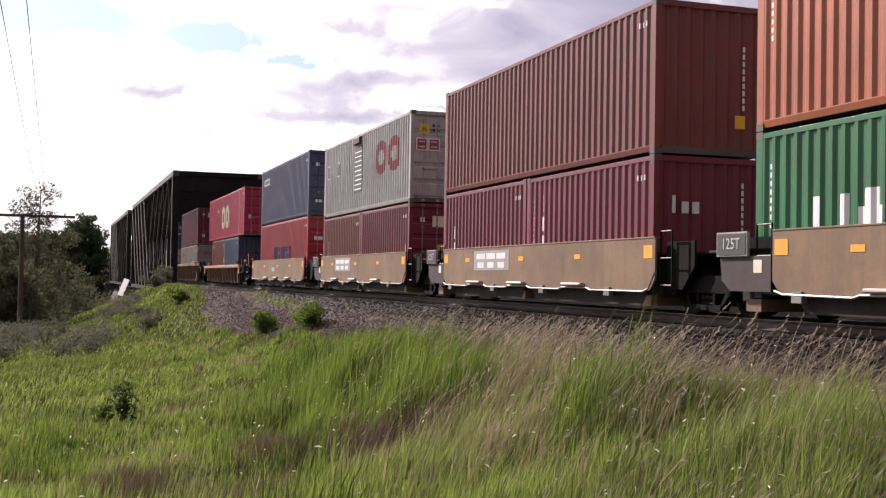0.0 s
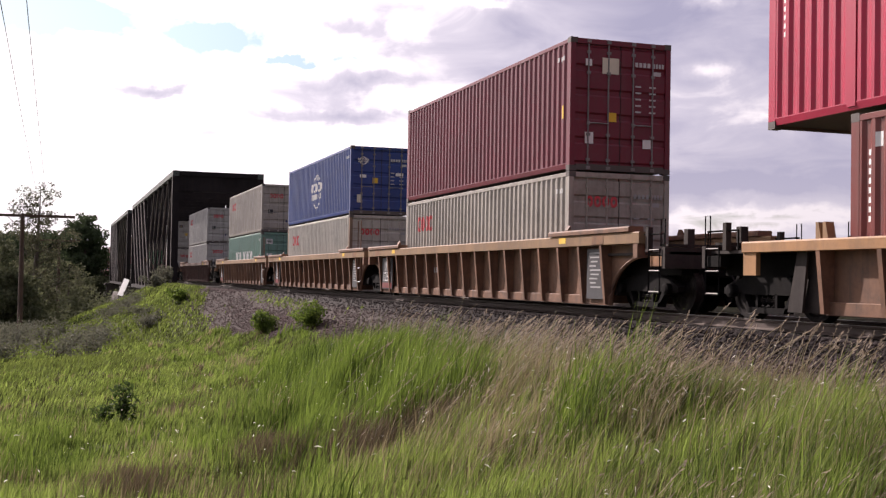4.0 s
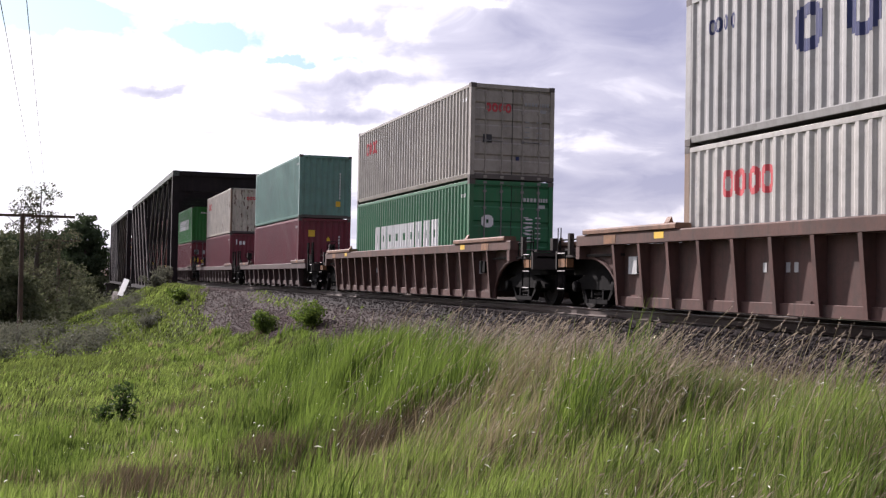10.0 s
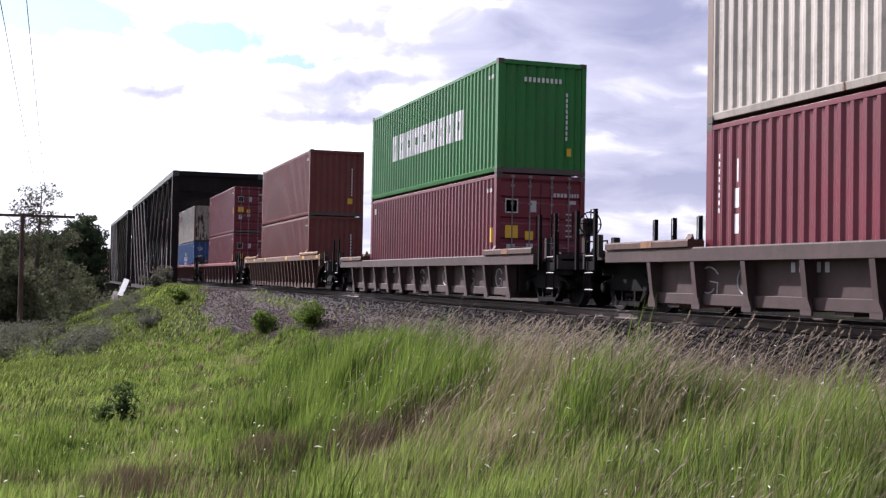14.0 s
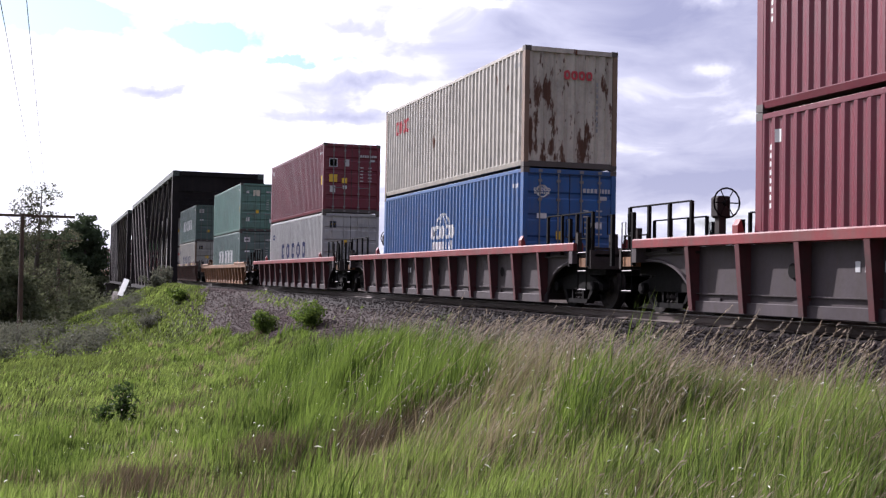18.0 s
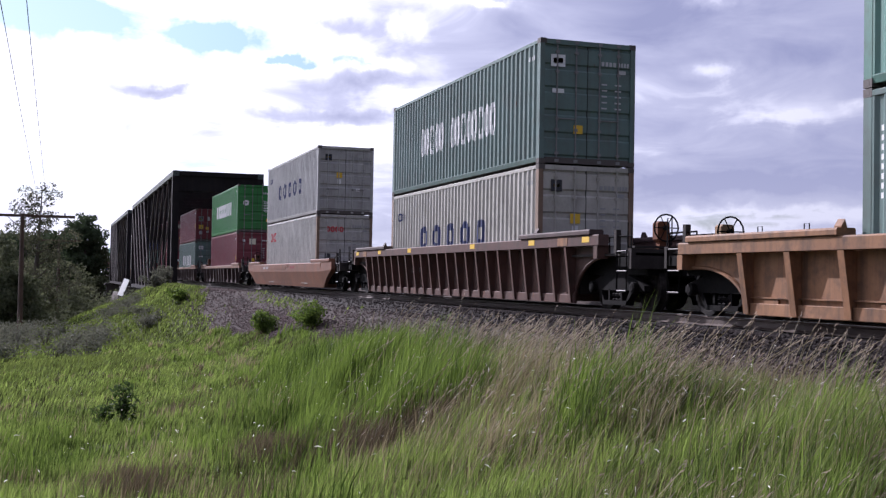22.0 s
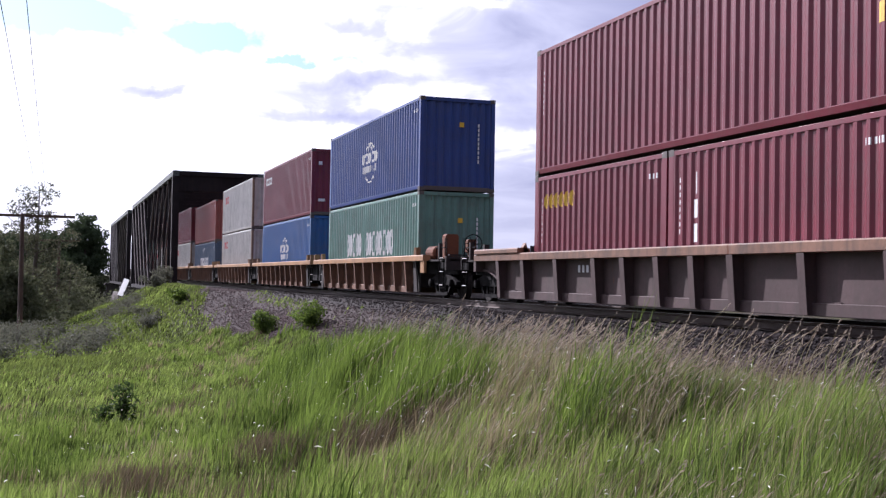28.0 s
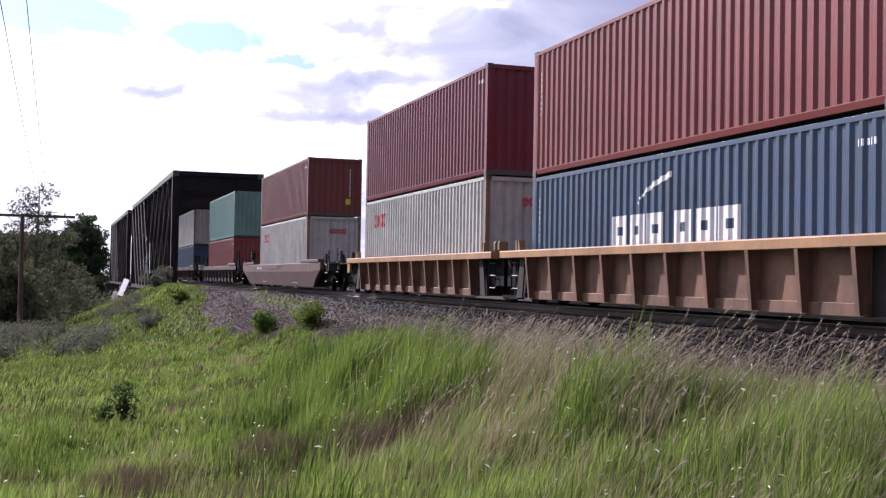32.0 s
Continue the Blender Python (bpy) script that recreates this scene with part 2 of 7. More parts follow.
class Mesh:
    """Gathers faces for one mesh."""

    def __init__(self):
        self.v, self.f = [], []

    def face(self, pts):
        i = len(self.v)
        self.v += [tuple(p) for p in pts]
        self.f.append(tuple(range(i, i + len(pts))))

    def add(self, vs, fs):
        i = len(self.v)
        self.v += [tuple(p) for p in vs]
        self.f += [tuple(a + i for a in f) for f in fs]

    def box(self, x0, x1, y0, y1, z0, z1, c=0.0):
        """A box; c: chamfer on its long (x) edges."""
        if c:
            return self.prism([(y0 + c, z0), (y1 - c, z0), (y1, z0 + c), (y1, z1 - c), (y1 - c, z1), (y0 + c, z1), (y0, z1 - c), (y0, z0 + c)], x0, x1)
        vs = [(x, y, z) for x in (x0, x1) for y in (y0, y1) for z in (z0, z1)]
        self.add(vs, [(0, 1, 3, 2), (4, 6, 7, 5), (0, 4, 5, 1), (2, 3, 7, 6), (0, 2, 6, 4), (1, 5, 7, 3)])
        return self

    def rail(self, x0, x1, y0, y1, z0, z1, cy=0.03, cz=0.05):
        """A bar along x whose upper edges are rounded off by a slope of cy by cz."""
        e = 0.008
        return self.prism([(y0 + e, z0), (y1 - e, z0), (y1, z0 + e), (y1, z1 - cz), (y1 - cy, z1), (y0 + cy, z1), (y0, z1 - cz), (y0, z0 + e)], x0, x1)

    def prism(self, yz, x0, x1):
        """An outline in y, z drawn out along x."""
        n = len(yz)
        vs = [(x0, y, z) for y, z in yz] + [(x1, y, z) for y, z in yz]
        fs = [tuple(range(n))[::-1], tuple(range(n, 2 * n))] + [(i, (i + 1) % n, n + (i + 1) % n, n + i) for i in range(n)]
        self.add(vs, fs)
        return self

    def plate(self, xz, y0, y1):
        """An outline in x, z drawn out along y."""
        n = len(xz)
        vs = [(x, y0, z) for x, z in xz] + [(x, y1, z) for x, z in xz]
        fs = [tuple(range(n)), tuple(range(n, 2 * n))[::-1]] + [(i, n + i, n + (i + 1) % n, (i + 1) % n) for i in range(n)]
        self.add(vs, fs)
        return self

    def tube(self, pts, r, seg=6):
        """A round bar along points; r: a radius or one for each point."""
        pts = [Vector(p) for p in pts]
        rs = r if isinstance(r, (list, tuple)) else [r] * len(pts)
        vs, fs = [], []
        for i, p in enumerate(pts):
            d = (pts[min(i + 1, len(pts) - 1)] - pts[max(i - 1, 0)]).normalized()
            a = d.cross(Vector((0, 0, 1)) if abs(d.z) < 0.9 else Vector((1, 0, 0))).normalized()
            b = d.cross(a)
            for k in range(seg):
                t = 2 * math.pi * k / seg
                vs.append(p + (a * math.cos(t) + b * math.sin(t)) * rs[i])
        for i in range(len(pts) - 1):
            for k in range(seg):
                fs.append((i * seg + k, i * seg + (k + 1) % seg, (i + 1) * seg + (k + 1) % seg, (i + 1) * seg + k))
        fs += [tuple(range(seg))[::-1], tuple(range((len(pts) - 1) * seg, len(pts) * seg))]
        self.add(vs, fs)
        return self

    def lathe(self, profile, seg=20, axis="y", at=(0, 0, 0)):
        """A profile of (along the axis, radius) turned round the axis."""
        vs, fs, n = [], [], len(profile)
        for k in range(seg):
            t = 2 * math.pi * k / seg
            for a, r in profile:
                c, s = r * math.cos(t), r * math.sin(t)
                p = {"y": (c, a, s), "x": (a, c, s), "z": (c, s, a)}[axis]
                vs.append((p[0] + at[0], p[1] + at[1], p[2] + at[2]))
        for k in range(seg):
            for i in range(n - 1):
                fs.append((k * n + i, k * n + i + 1, ((k + 1) % seg) * n + i + 1, ((k + 1) % seg) * n + i))
        self.add(vs, fs)
        return self

    def data(self, name):
        me = bpy.data.meshes.new(name)
        me.from_pydata(self.v, [], self.f)
        me.materials.append(None)
        return me


KEPT = {}


def shared(key, build):
    """The mesh of that key, built once."""
    if key not in KEPT:
        m = Mesh()
        build(m)
        KEPT[key] = m.data(str(key[0]))
    return KEPT[key]


def part(name, mesh, material, parent, label="", at=None, turn=0.0):
    me = mesh.data(name) if isinstance(mesh, Mesh) else mesh
    ob = new(name, me)
    ob.material_slots[0].link = "OBJECT"
    ob.material_slots[0].material = material
    ob.parent = parent
    if at is not None:
        ob.location = at
    if turn:
        ob.rotation_euler = (0, 0, turn)
    if label:
        ob["label"] = label
    return ob


def solid(name, mesh, material, label="", category="", group="", kind=""):
    return tagged(part(name, mesh, material, None), label, category, group, kind)


def bulk(name, verts, faces, material, label, category, kind="stuff", parent=None):
    """A big mesh from number arrays: verts (n, 3), faces (m, k)."""
    verts, faces = np.asarray(verts, np.float32), np.asarray(faces, np.int32)
    me = bpy.data.meshes.new(name)
    n, k = faces.shape
    me.vertices.add(len(verts))
    me.vertices.foreach_set("co", verts.ravel())
    me.loops.add(n * k)
    me.loops.foreach_set("vertex_index", faces.ravel())
    me.polygons.add(n)
    me.polygons.foreach_set("loop_start", np.arange(0, n * k, k, dtype=np.int32))
    me.update(calc_edges=True)
    me.materials.append(material)
    ob = new(name, me)
    ob.parent = parent
    return tagged(ob, label, category, "", kind)

# ---- ground ----


def smooth(a, b, x):
    t = np.clip((x - a) / (b - a), 0, 1)
    return t * t * (3 - 2 * t)


def ripple(x, y, s, seed):
    """Cheap rolling noise for arrays."""
    r = np.random.RandomState(seed)
    z = 0
    for i in range(5):
        a, b, c = r.uniform(-1, 1), r.uniform(-1, 1), r.uniform(0, 6.3)
        n = math.hypot(a, b) + 0.2
        z = z + np.sin((x * a + y * b) / (s * n) * (1 + 0.6 * i) + c) / (1 + 0.6 * i)
    return z / 2.4


def height(x, y):
    """The lie of the land: field, railway bank, berm beside it, and the river bed under the bridge."""
    x, y = np.asarray(x, float), np.asarray(y, float)
    field = -1.15 - 0.0285 * np.clip(-x - 2, 0, 72) + 0.10 * ripple(x, y, 3.0, 3)
    field = field - 0.35 * smooth(-6, -16, y) * smooth(-6, -14, x)
    a = np.abs(y)
    w = 1.85 + 2.9 * smooth(-50, -64, x) * (y < 0)
    bank = np.where(a < w, -0.195, -0.195 - (a - w) * 0.46)
    berm = -0.80 - 0.018 * np.clip(-x - 12, 0, 30) + 0.10 * ripple(x, y, 1.6, 5) - 1.1 * smooth(-6.4, -8.8, y) - 3.0 * smooth(-23, -33, x)
    berm = np.where(y < 0, berm, -9)
    far = np.where(y > 0, -0.75 + 1.5 * smooth(2.6, 4.6, y) + 0.15 * ripple(x, y, 1.5, 8) * smooth(2.6, 4.6, y), -99)
    z = np.maximum(np.maximum(field, berm), far)
    z = z + np.where(y < -3.4, 0.05 * ripple(x, y, 0.45, 41) + 0.06 * ripple(x, y, 0.9, 43), 0)
    z = np.maximum(z, bank)
    gully = smooth(-88, -97, x) * (1 - smooth(-194, -205, x))
    z = np.minimum(z, z * (1 - gully) + (-7.5) * gully)
    return z


def make_ground():
    xs = np.concatenate([np.linspace(-4000, -260, 24), np.arange(-250, -100, 5.0), np.arange(-100, -60, 1.2), np.arange(-60, -4, 0.4), np.arange(-4, 40, 3.0), np.linspace(50, 3000, 14)])
    ys = np.concatenate([np.linspace(-3000, -60, 16), np.arange(-50, -18, 3.0), np.arange(-18, -1.6, 0.3), np.arange(-1.6, 6, 0.8), np.arange(7, 40, 4.0), np.linspace(60, 3500, 18)])
    gx, gy = np.meshgrid(xs, ys, indexing="ij")
    z = height(gx, gy)
    edge = np.maximum(smooth(150, 600, np.abs(gx)), smooth(60, 400, np.abs(gy)))
    z = z * (1 - edge) + np.where(gy > 0, -1.0, -3.0) * edge
    verts = np.stack([gx, gy, z], -1).reshape(-1, 3)
    nx, ny = gx.shape
    i = np.arange(nx * ny).reshape(nx, ny)
    faces = np.stack([i[:-1, :-1], i[1:, :-1], i[1:, 1:], i[:-1, 1:]], -1).reshape(-1, 4)
    m = bpy.data.materials.new("meadow_soil")
    m.use_nodes = True
    k = Nodes(m.node_tree)
    pos = k.n("ShaderNodeTexCoord").outputs["Object"]
    a = k.n("ShaderNodeTexNoise", {"Vector": pos, "Scale": 0.35, "Detail": 5.0}).outputs[0]
    b = k.n("ShaderNodeTexNoise", {"Vector": pos, "Scale": 9.0, "Detail": 6.0, "Roughness": 0.7}).outputs[0]
    col = k.mix(k.ramp(a, (0.35, 0.0), (0.65, 1.0)), (0.035, 0.05, 0.015), (0.06, 0.078, 0.022))
    col = k.mix(k.ramp(b, (0.4, 0.0), (0.7, 1.0)), col, (0.075, 0.062, 0.035))
    # gravel near the rails
    sep = k.n("ShaderNodeSeparateXYZ", {0: pos}).outputs
    side = k.math("ABSOLUTE", sep[1])
    wob = k.math("ADD", side, k.math("MULTIPLY", a, 1.6))
    wob = k.math("ADD", wob, k.n("ShaderNodeMapRange", {0: sep[0], 1: -28.0, 2: -45.0, 3: 0.0, 4: -2.1}).outputs[0])
    stones = k.n("ShaderNodeTexVoronoi", {"Vector": pos, "Scale": 26.0}).outputs["Color"]
    grit = k.mix(k.n("ShaderNodeSeparateXYZ", {0: stones}).outputs[0], (0.026, 0.020, 0.018), (0.068, 0.050, 0.044))
    col = k.mix(k.ramp(k.math("MULTIPLY", wob, 0.1), (0.42, 1.0), (0.48, 0.0)), col, grit)
    # ragged near-black strip along the ties
    black_strip = k.n("ShaderNodeMapRange", {0: k.math("ADD", side, k.math("MULTIPLY", b, 0.6)), 1: 3.0, 2: 2.45, 3: 0.0, 4: 0.92}).outputs[0]
    col = k.mix(black_strip, col, (0.018, 0.014, 0.013))
    bump = k.n("ShaderNodeBump", {"Strength": 0.6, "Distance": 0.05, "Height": b})
    p = k.n("ShaderNodeBsdfPrincipled", {"Base Color": col, "Roughness": 0.95, "Normal": bump.outputs[0], "Specular IOR Level": 0.2})
    k.n("ShaderNodeOutputMaterial", {0: p.outputs[0]})
    ob = bulk("ground", verts, faces, m, "rough grassy ground with a gravel railway bank", "ground", "structure")
    for poly in ob.data.polygons:
        poly.use_smooth = True


make_ground()


def make_hills():
    """Low hills on the horizon beyond the track, painted haze blue."""
    r = np.random.RandomState(4)
    # the haze of distance is put into this flat blue
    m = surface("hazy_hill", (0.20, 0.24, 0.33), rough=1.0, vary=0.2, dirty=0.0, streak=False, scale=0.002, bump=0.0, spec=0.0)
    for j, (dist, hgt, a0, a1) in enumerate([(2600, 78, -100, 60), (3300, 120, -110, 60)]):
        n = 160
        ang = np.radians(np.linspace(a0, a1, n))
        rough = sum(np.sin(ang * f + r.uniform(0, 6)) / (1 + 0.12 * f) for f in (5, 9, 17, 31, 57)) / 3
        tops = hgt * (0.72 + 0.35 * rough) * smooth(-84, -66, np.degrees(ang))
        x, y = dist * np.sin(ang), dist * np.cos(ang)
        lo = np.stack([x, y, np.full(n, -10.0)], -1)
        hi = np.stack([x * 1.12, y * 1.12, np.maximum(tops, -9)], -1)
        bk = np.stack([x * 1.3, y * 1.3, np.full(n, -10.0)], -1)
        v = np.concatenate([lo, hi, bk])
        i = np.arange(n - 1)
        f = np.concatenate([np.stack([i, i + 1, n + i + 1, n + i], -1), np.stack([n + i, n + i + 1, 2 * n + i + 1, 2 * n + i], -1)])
        bulk("backdrop", v, f, m, "low haze-blue hills on the horizon", "hills", "structure")


make_hills()


# ---- track ----


def make_track():
    track = tagged(new("railway_track"), "single railway track of steel rails on dark wooden ties", "railway track")
    steel = surface("rail_steel", (0.085, 0.06, 0.05), rough=0.65, metal=0.3)
    prof = [(-0.07, -0.172), (0.07, -0.172), (0.07, -0.16), (0.012, -0.135), (0.012, -0.045), (0.036, -0.03), (0.036, -0.006), (0.028, -0.001), (-0.028, -0.001), (-0.036, -0.006), (-0.036, -0.03), (-0.012, -0.045), (-0.012, -0.135), (-0.07, -0.16)]
    for y in (-0.755, 0.755):
        part("rail", Mesh().prism([(y + a, b) for a, b in prof], -260, 60), steel, track)
        part("rail_head", Mesh().box(-260, 60, y - 0.022, y + 0.022, -0.001, 0.0015), TREAD, track, "bright worn running surface")
    wood = surface("creosoted_tie", (0.03, 0.023, 0.019), rough=0.9, vary=0.4, dirty=0.3, scale=2.0, bump=0.5)
    tie = shared(("tie",), lambda m: m.box(-0.115, 0.115, -1.3, 1.3, -0.40, -0.175, 0.0))
    plate = Mesh()
    for i in range(190):
        x = -6 - 0.53 * i
        part("tie", tie, wood, track, at=(x + random.uniform(-0.03, 0.03), random.uniform(-0.05, 0.05), random.uniform(-0.006, 0.0)), turn=random.uniform(-0.015, 0.015))
        for y in (-0.755, 0.755):
            plate.box(x - 0.1, x + 0.1, y - 0.17, y + 0.17, -0.175, -0.166)
    part("track_hardware", plate, BLACK, track)["kind"] = "stuff"


make_track()


def stones(n, x0, x1, place, size, material, name, label):
    """Loose angular stones strewn on the ground."""
    r = np.random.RandomState(n)
    base = np.array([(1, 0, 0), (-1, 0, 0), (0, 1, 0), (0, -1, 0), (0, 0, 1), (0, 0, -1)], float)
    tri = np.array([(0, 2, 4), (2, 1, 4), (1, 3, 4), (3, 0, 4), (2, 0, 5), (1, 2, 5), (3, 1, 5), (0, 3, 5)])
    u = r.rand(n)
    x = -1 / (u * (1 / -x1 - 1 / -x0) + 1 / -x0)
    y = place(r, x)
    s = size * r.uniform(0.5, 1.3, n)
    v = base[None] * r.uniform(0.55, 1.1, (n, 6, 3)) + r.uniform(-0.3, 0.3, (n, 6, 3))
    v *= s[:, None, None] * np.array([1, 1, 0.75])
    v[:, :, 0] += x[:, None]
    v[:, :, 1] += y[:, None]
    v[:, :, 2] += (height(x, y) + s * 0.25)[:, None]
    f = tri[None] + (np.arange(n) * 6)[:, None, None]
    return bulk(name, v.reshape(-1, 3), f.reshape(-1, 3), material, label, "gravel")


GRIT = leafy("ballast_stone", (0.046, 0.033, 0.031), (0.135, 0.096, 0.090), thin=0.0, rough=0.9, patch=0.4)
# near-black stones for the strip beside the ties
DARK_GRIT = leafy("black_ballast_stone", (0.012, 0.009, 0.009), (0.040, 0.029, 0.027), thin=0.0, rough=0.9, patch=0.4)
stones(13000, -75, -8, lambda r, x: -1.35 - 1.15 * r.rand(len(x)), 0.04, DARK_GRIT, "ballast", "near-black stone ballast under the ties' ends")
stones(28000, -75, -8, lambda r, x: -2.3 - 2.0 * r.rand(len(x)) ** 0.8, 0.04, GRIT, "ballast", "crushed pinkish grey stone ballast beside the ties")
stones(9000, -66, -27, lambda r, x: -3.2 - 2.4 * r.rand(len(x)), 0.05, GRIT, "ballast", "gravel spilt down the railway bank")

# ---- bridge ----
IRON = surface("bridge_iron", (0.017, 0.014, 0.016), rough=0.8, vary=0.3, dirty=0.3, dirt=(0.035, 0.026, 0.022), spec=0.15)
PALE = surface("bridge_eyebar", (0.13, 0.115, 0.11), rough=0.7, vary=0.3, dirty=0.3, spec=0.2)
GIRD = surface("bridge_chord_grey_green", (0.075, 0.095, 0.088), rough=0.7, vary=0.25)


def truss_span(x0, x1, top, label):
    """A through truss: two side trusses, portals, floor and top bracing between them."""
    b = tagged(new("truss_bridge"), label, "bridge", "bridge spans")
    hw, n = 3.2, 11
    step = (x1 - x0) / n
    zb = -0.55
    for y in (-hw, hw):
        out = 1 if y > 0 else -1
        part("top_chord", Mesh().box(x0, x1, y - 0.24, y + 0.24, top - 0.42, top, 0.02), GIRD, b)
        part("bottom_chord", Mesh().box(x0, x1, y - 0.2, y + 0.2, zb - 0.35, zb), IRON, b)
        for x in (x0, x1):
            e = Mesh().box(x - 0.02, x + 0.62, y - 0.25, y + 0.25, zb, top - 0.42) if x == x0 else Mesh().box(x - 0.6, x + 0.02, y - 0.25, y + 0.25, zb, top - 0.42)
            part("end_post", e, IRON, b)
        for i in range(1, n):
            x = x0 + step * i
            p = Mesh()
            for d in (-0.13, 0.13):
                p.box(x + d - 0.03, x + d + 0.03, y - 0.14, y + 0.14, zb, top - 0.42)
            for j in range(9):
                z = zb + 0.4 + j * (top - zb - 1.2) / 8
                p.box(x - 0.13, x + 0.13, y + out * 0.14, y + out * 0.15, z, z + 0.07)
            part("vertical_post", p, IRON, b)
        # long diagonals over two panels, leaning towards the middle of the span
        for i in range(n - 1):
            if i < n / 2 - 1:
                a, c = x0 + step * i, x0 + step * (i + 2)
            else:
                a, c = x0 + step * (i + 2), x0 + step * i
            if min(a, c) < x0 or max(a, c) > x1 + 0.01:
                continue
            for d in (0.2,):
                part("diagonal", Mesh().tube([(a, y + out * d, top - 0.45), (c, y + out * d, zb)], 0.055, 5), PALE, b)
    for i in range(n + 1):
        x = x0 + step * i
        part("floor_beam", Mesh().box(x - 0.15, x + 0.15, -hw + 0.2, hw - 0.2, zb - 0.6, zb - 0.02), IRON, b)
        part("top_strut", Mesh().box(x - 0.12, x + 0.12, -hw + 0.24, hw - 0.24, top - 0.36, top - 0.06), IRON, b)
        if 0 < i < n:
            part("sway_frame", Mesh().box(x - 0.05, x + 0.05, -hw + 0.24, hw - 0.24, top - 1.75, top - 0.37), IRON, b)
    br = Mesh()
    for i in range(n):
        xa, xb = x0 + step * i, x0 + step * (i + 1)
        br.tube([(xa, -hw, top - 0.25), (xb, hw, top - 0.25)], 0.05, 4)
        br.tube([(xa, hw, top - 0.25), (xb, -hw, top - 0.25)], 0.05, 4)
    part("top_bracing", br, IRON, b)["kind"] = "stuff"
    # portal: deep latticed beam with curved knees at both ends
    for x in (x0 + 0.3, x1 - 0.3):
        part("portal_beam", Mesh().box(x - 0.28, x + 0.28, -hw + 0.24, hw - 0.24, top - 1.55, top - 0.02), IRON, b)
        for s in (-1, 1):
            pts = [(s * (hw - 0.25), top - 1.56)] + [(s * (hw - 0.25 - 1.5 * (1 - math.cos(t))), top - 3.3 + 1.74 * math.sin(t)) for t in np.linspace(0, math.pi / 2, 7)]
            part("portal_knee", Mesh().prism(pts if s > 0 else pts[::-1], x - 0.2, x + 0.2), IRON, b)
    for y in (-0.755, 0.755):
        part("stringer", Mesh().box(x0, x1, y - 0.18, y + 0.18, zb - 0.25, -0.38), IRON, b)
    return b


truss_span(-138.2, -89.3, 8.46, "dark riveted iron through truss bridge over the river")
truss_span(-193.5, -147.5, 8.46, "farther dark riveted iron truss span")
CONC = surface("old_concrete", (0.05, 0.044, 0.04), rough=0.9, vary=0.3, dirty=0.4)
TIMB = surface("dark_timber", (0.075, 0.055, 0.045), rough=0.9, vary=0.35, dirty=0.3)
gird = tagged(new("girder_span"), "short dark plate girder span between the trusses", "bridge")
for y in (-1.2, 1.2):
    part("girder", Mesh().box(-147.3, -138.4, y - 0.15, y + 0.15, -1.2, -0.4), IRON, gird)
for x in (-88.3, -139.2, -146.6, -194.6):
    pier = tagged(new("bridge_pier"), "weathered concrete bridge pier under the truss", "bridge pier", "bridge piers")
    part("shaft", Mesh().box(x - 1.0, x + 1.0, -3.9, 3.9, -8.5, -1.35, 0.15), CONC, pier)
    part("cap", Mesh().box(x - 1.2, x + 1.2, -4.2, 4.2, -1.35, -0.95, 0.05), CONC, pier)
wing = tagged(new("abutment_wall"), "low dark timber wall beside the bridge end", "retaining wall")
for i in range(3):
    part("timber", Mesh().box(-100 + 1.5 * i, -88.4, -7.3 + 0.02 * i, -7.0 + 0.02 * i, -1.75 + 0.30 * i, -1.47 + 0.30 * i), TIMB, wing)
board = tagged(new("marker_board"), "white marker board leaning beside the bridge end", "sign board")
bm = Mesh().box(-0.02, 0.02, -0.45, 0.45, 0.3, 1.6, 0.008)
part("board", bm, MARK["white"], board)
board.matrix_basis = Matrix.Translation((-88.0, -7.25, -1.32)) @ Matrix(((0.36, 0.93, 0.0, 0), (-0.87, 0.34, 0.36, 0), (0.33, -0.13, 0.93, 0), (0, 0, 0, 1)))
part("stake", Mesh().box(-0.09, -0.04, -0.04, 0.04, -0.2, 1.2), TIMB, board)

# ---- telegraph poles and wires ----
POLE = surface("old_pole_wood", (0.085, 0.05, 0.035), rough=0.9, vary=0.35, dirty=0.3, scale=2)


def telegraph_pole(x, y, z, h, arm):
    p = tagged(new("telegraph_pole"), "old brown wooden telegraph pole with a long crossarm", "telegraph pole", "telegraph poles")
    part("pole", Mesh().tube([(x, y, z - 0.6), (x, y, z + h * 0.5), (x + 0.02, y, z + h + 0.04)], [0.15, 0.13, 0.105], 10), POLE, p)
    part("crossarm", Mesh().box(x - 0.17, x - 0.08, y - arm, y + arm, z + h - 0.15, z + h), POLE, p)
    for s in (-1, 1):
        part("brace", Mesh().tube([(x - 0.12, y, z + h - 0.85), (x - 0.12, y + s * 0.8, z + h - 0.12)], 0.02, 5), POLE, p)
    for d in (-2.2, -1.6, 0.93, 1.30, 2.2):
        part("insulator", Mesh().lathe([(0, 0.0), (0, 0.04), (0.07, 0.05), (0.13, 0.03), (0.16, 0.0)], 8, "z", (x - 0.12, y + d, z + h)), MARK["grey"], p)
    return p


telegraph_pole(-67.4, -13.45, -3.05, 6.78, 2.75)
telegraph_pole(-99.0, -11.45, -3.05, 6.3, 1.6)
telegraph_pole(38.0, -13.45, -1.2, 7.4, 2.75)
wire = surface("old_copper_wire", (0.10, 0.10, 0.11), rough=0.5, metal=0.5)
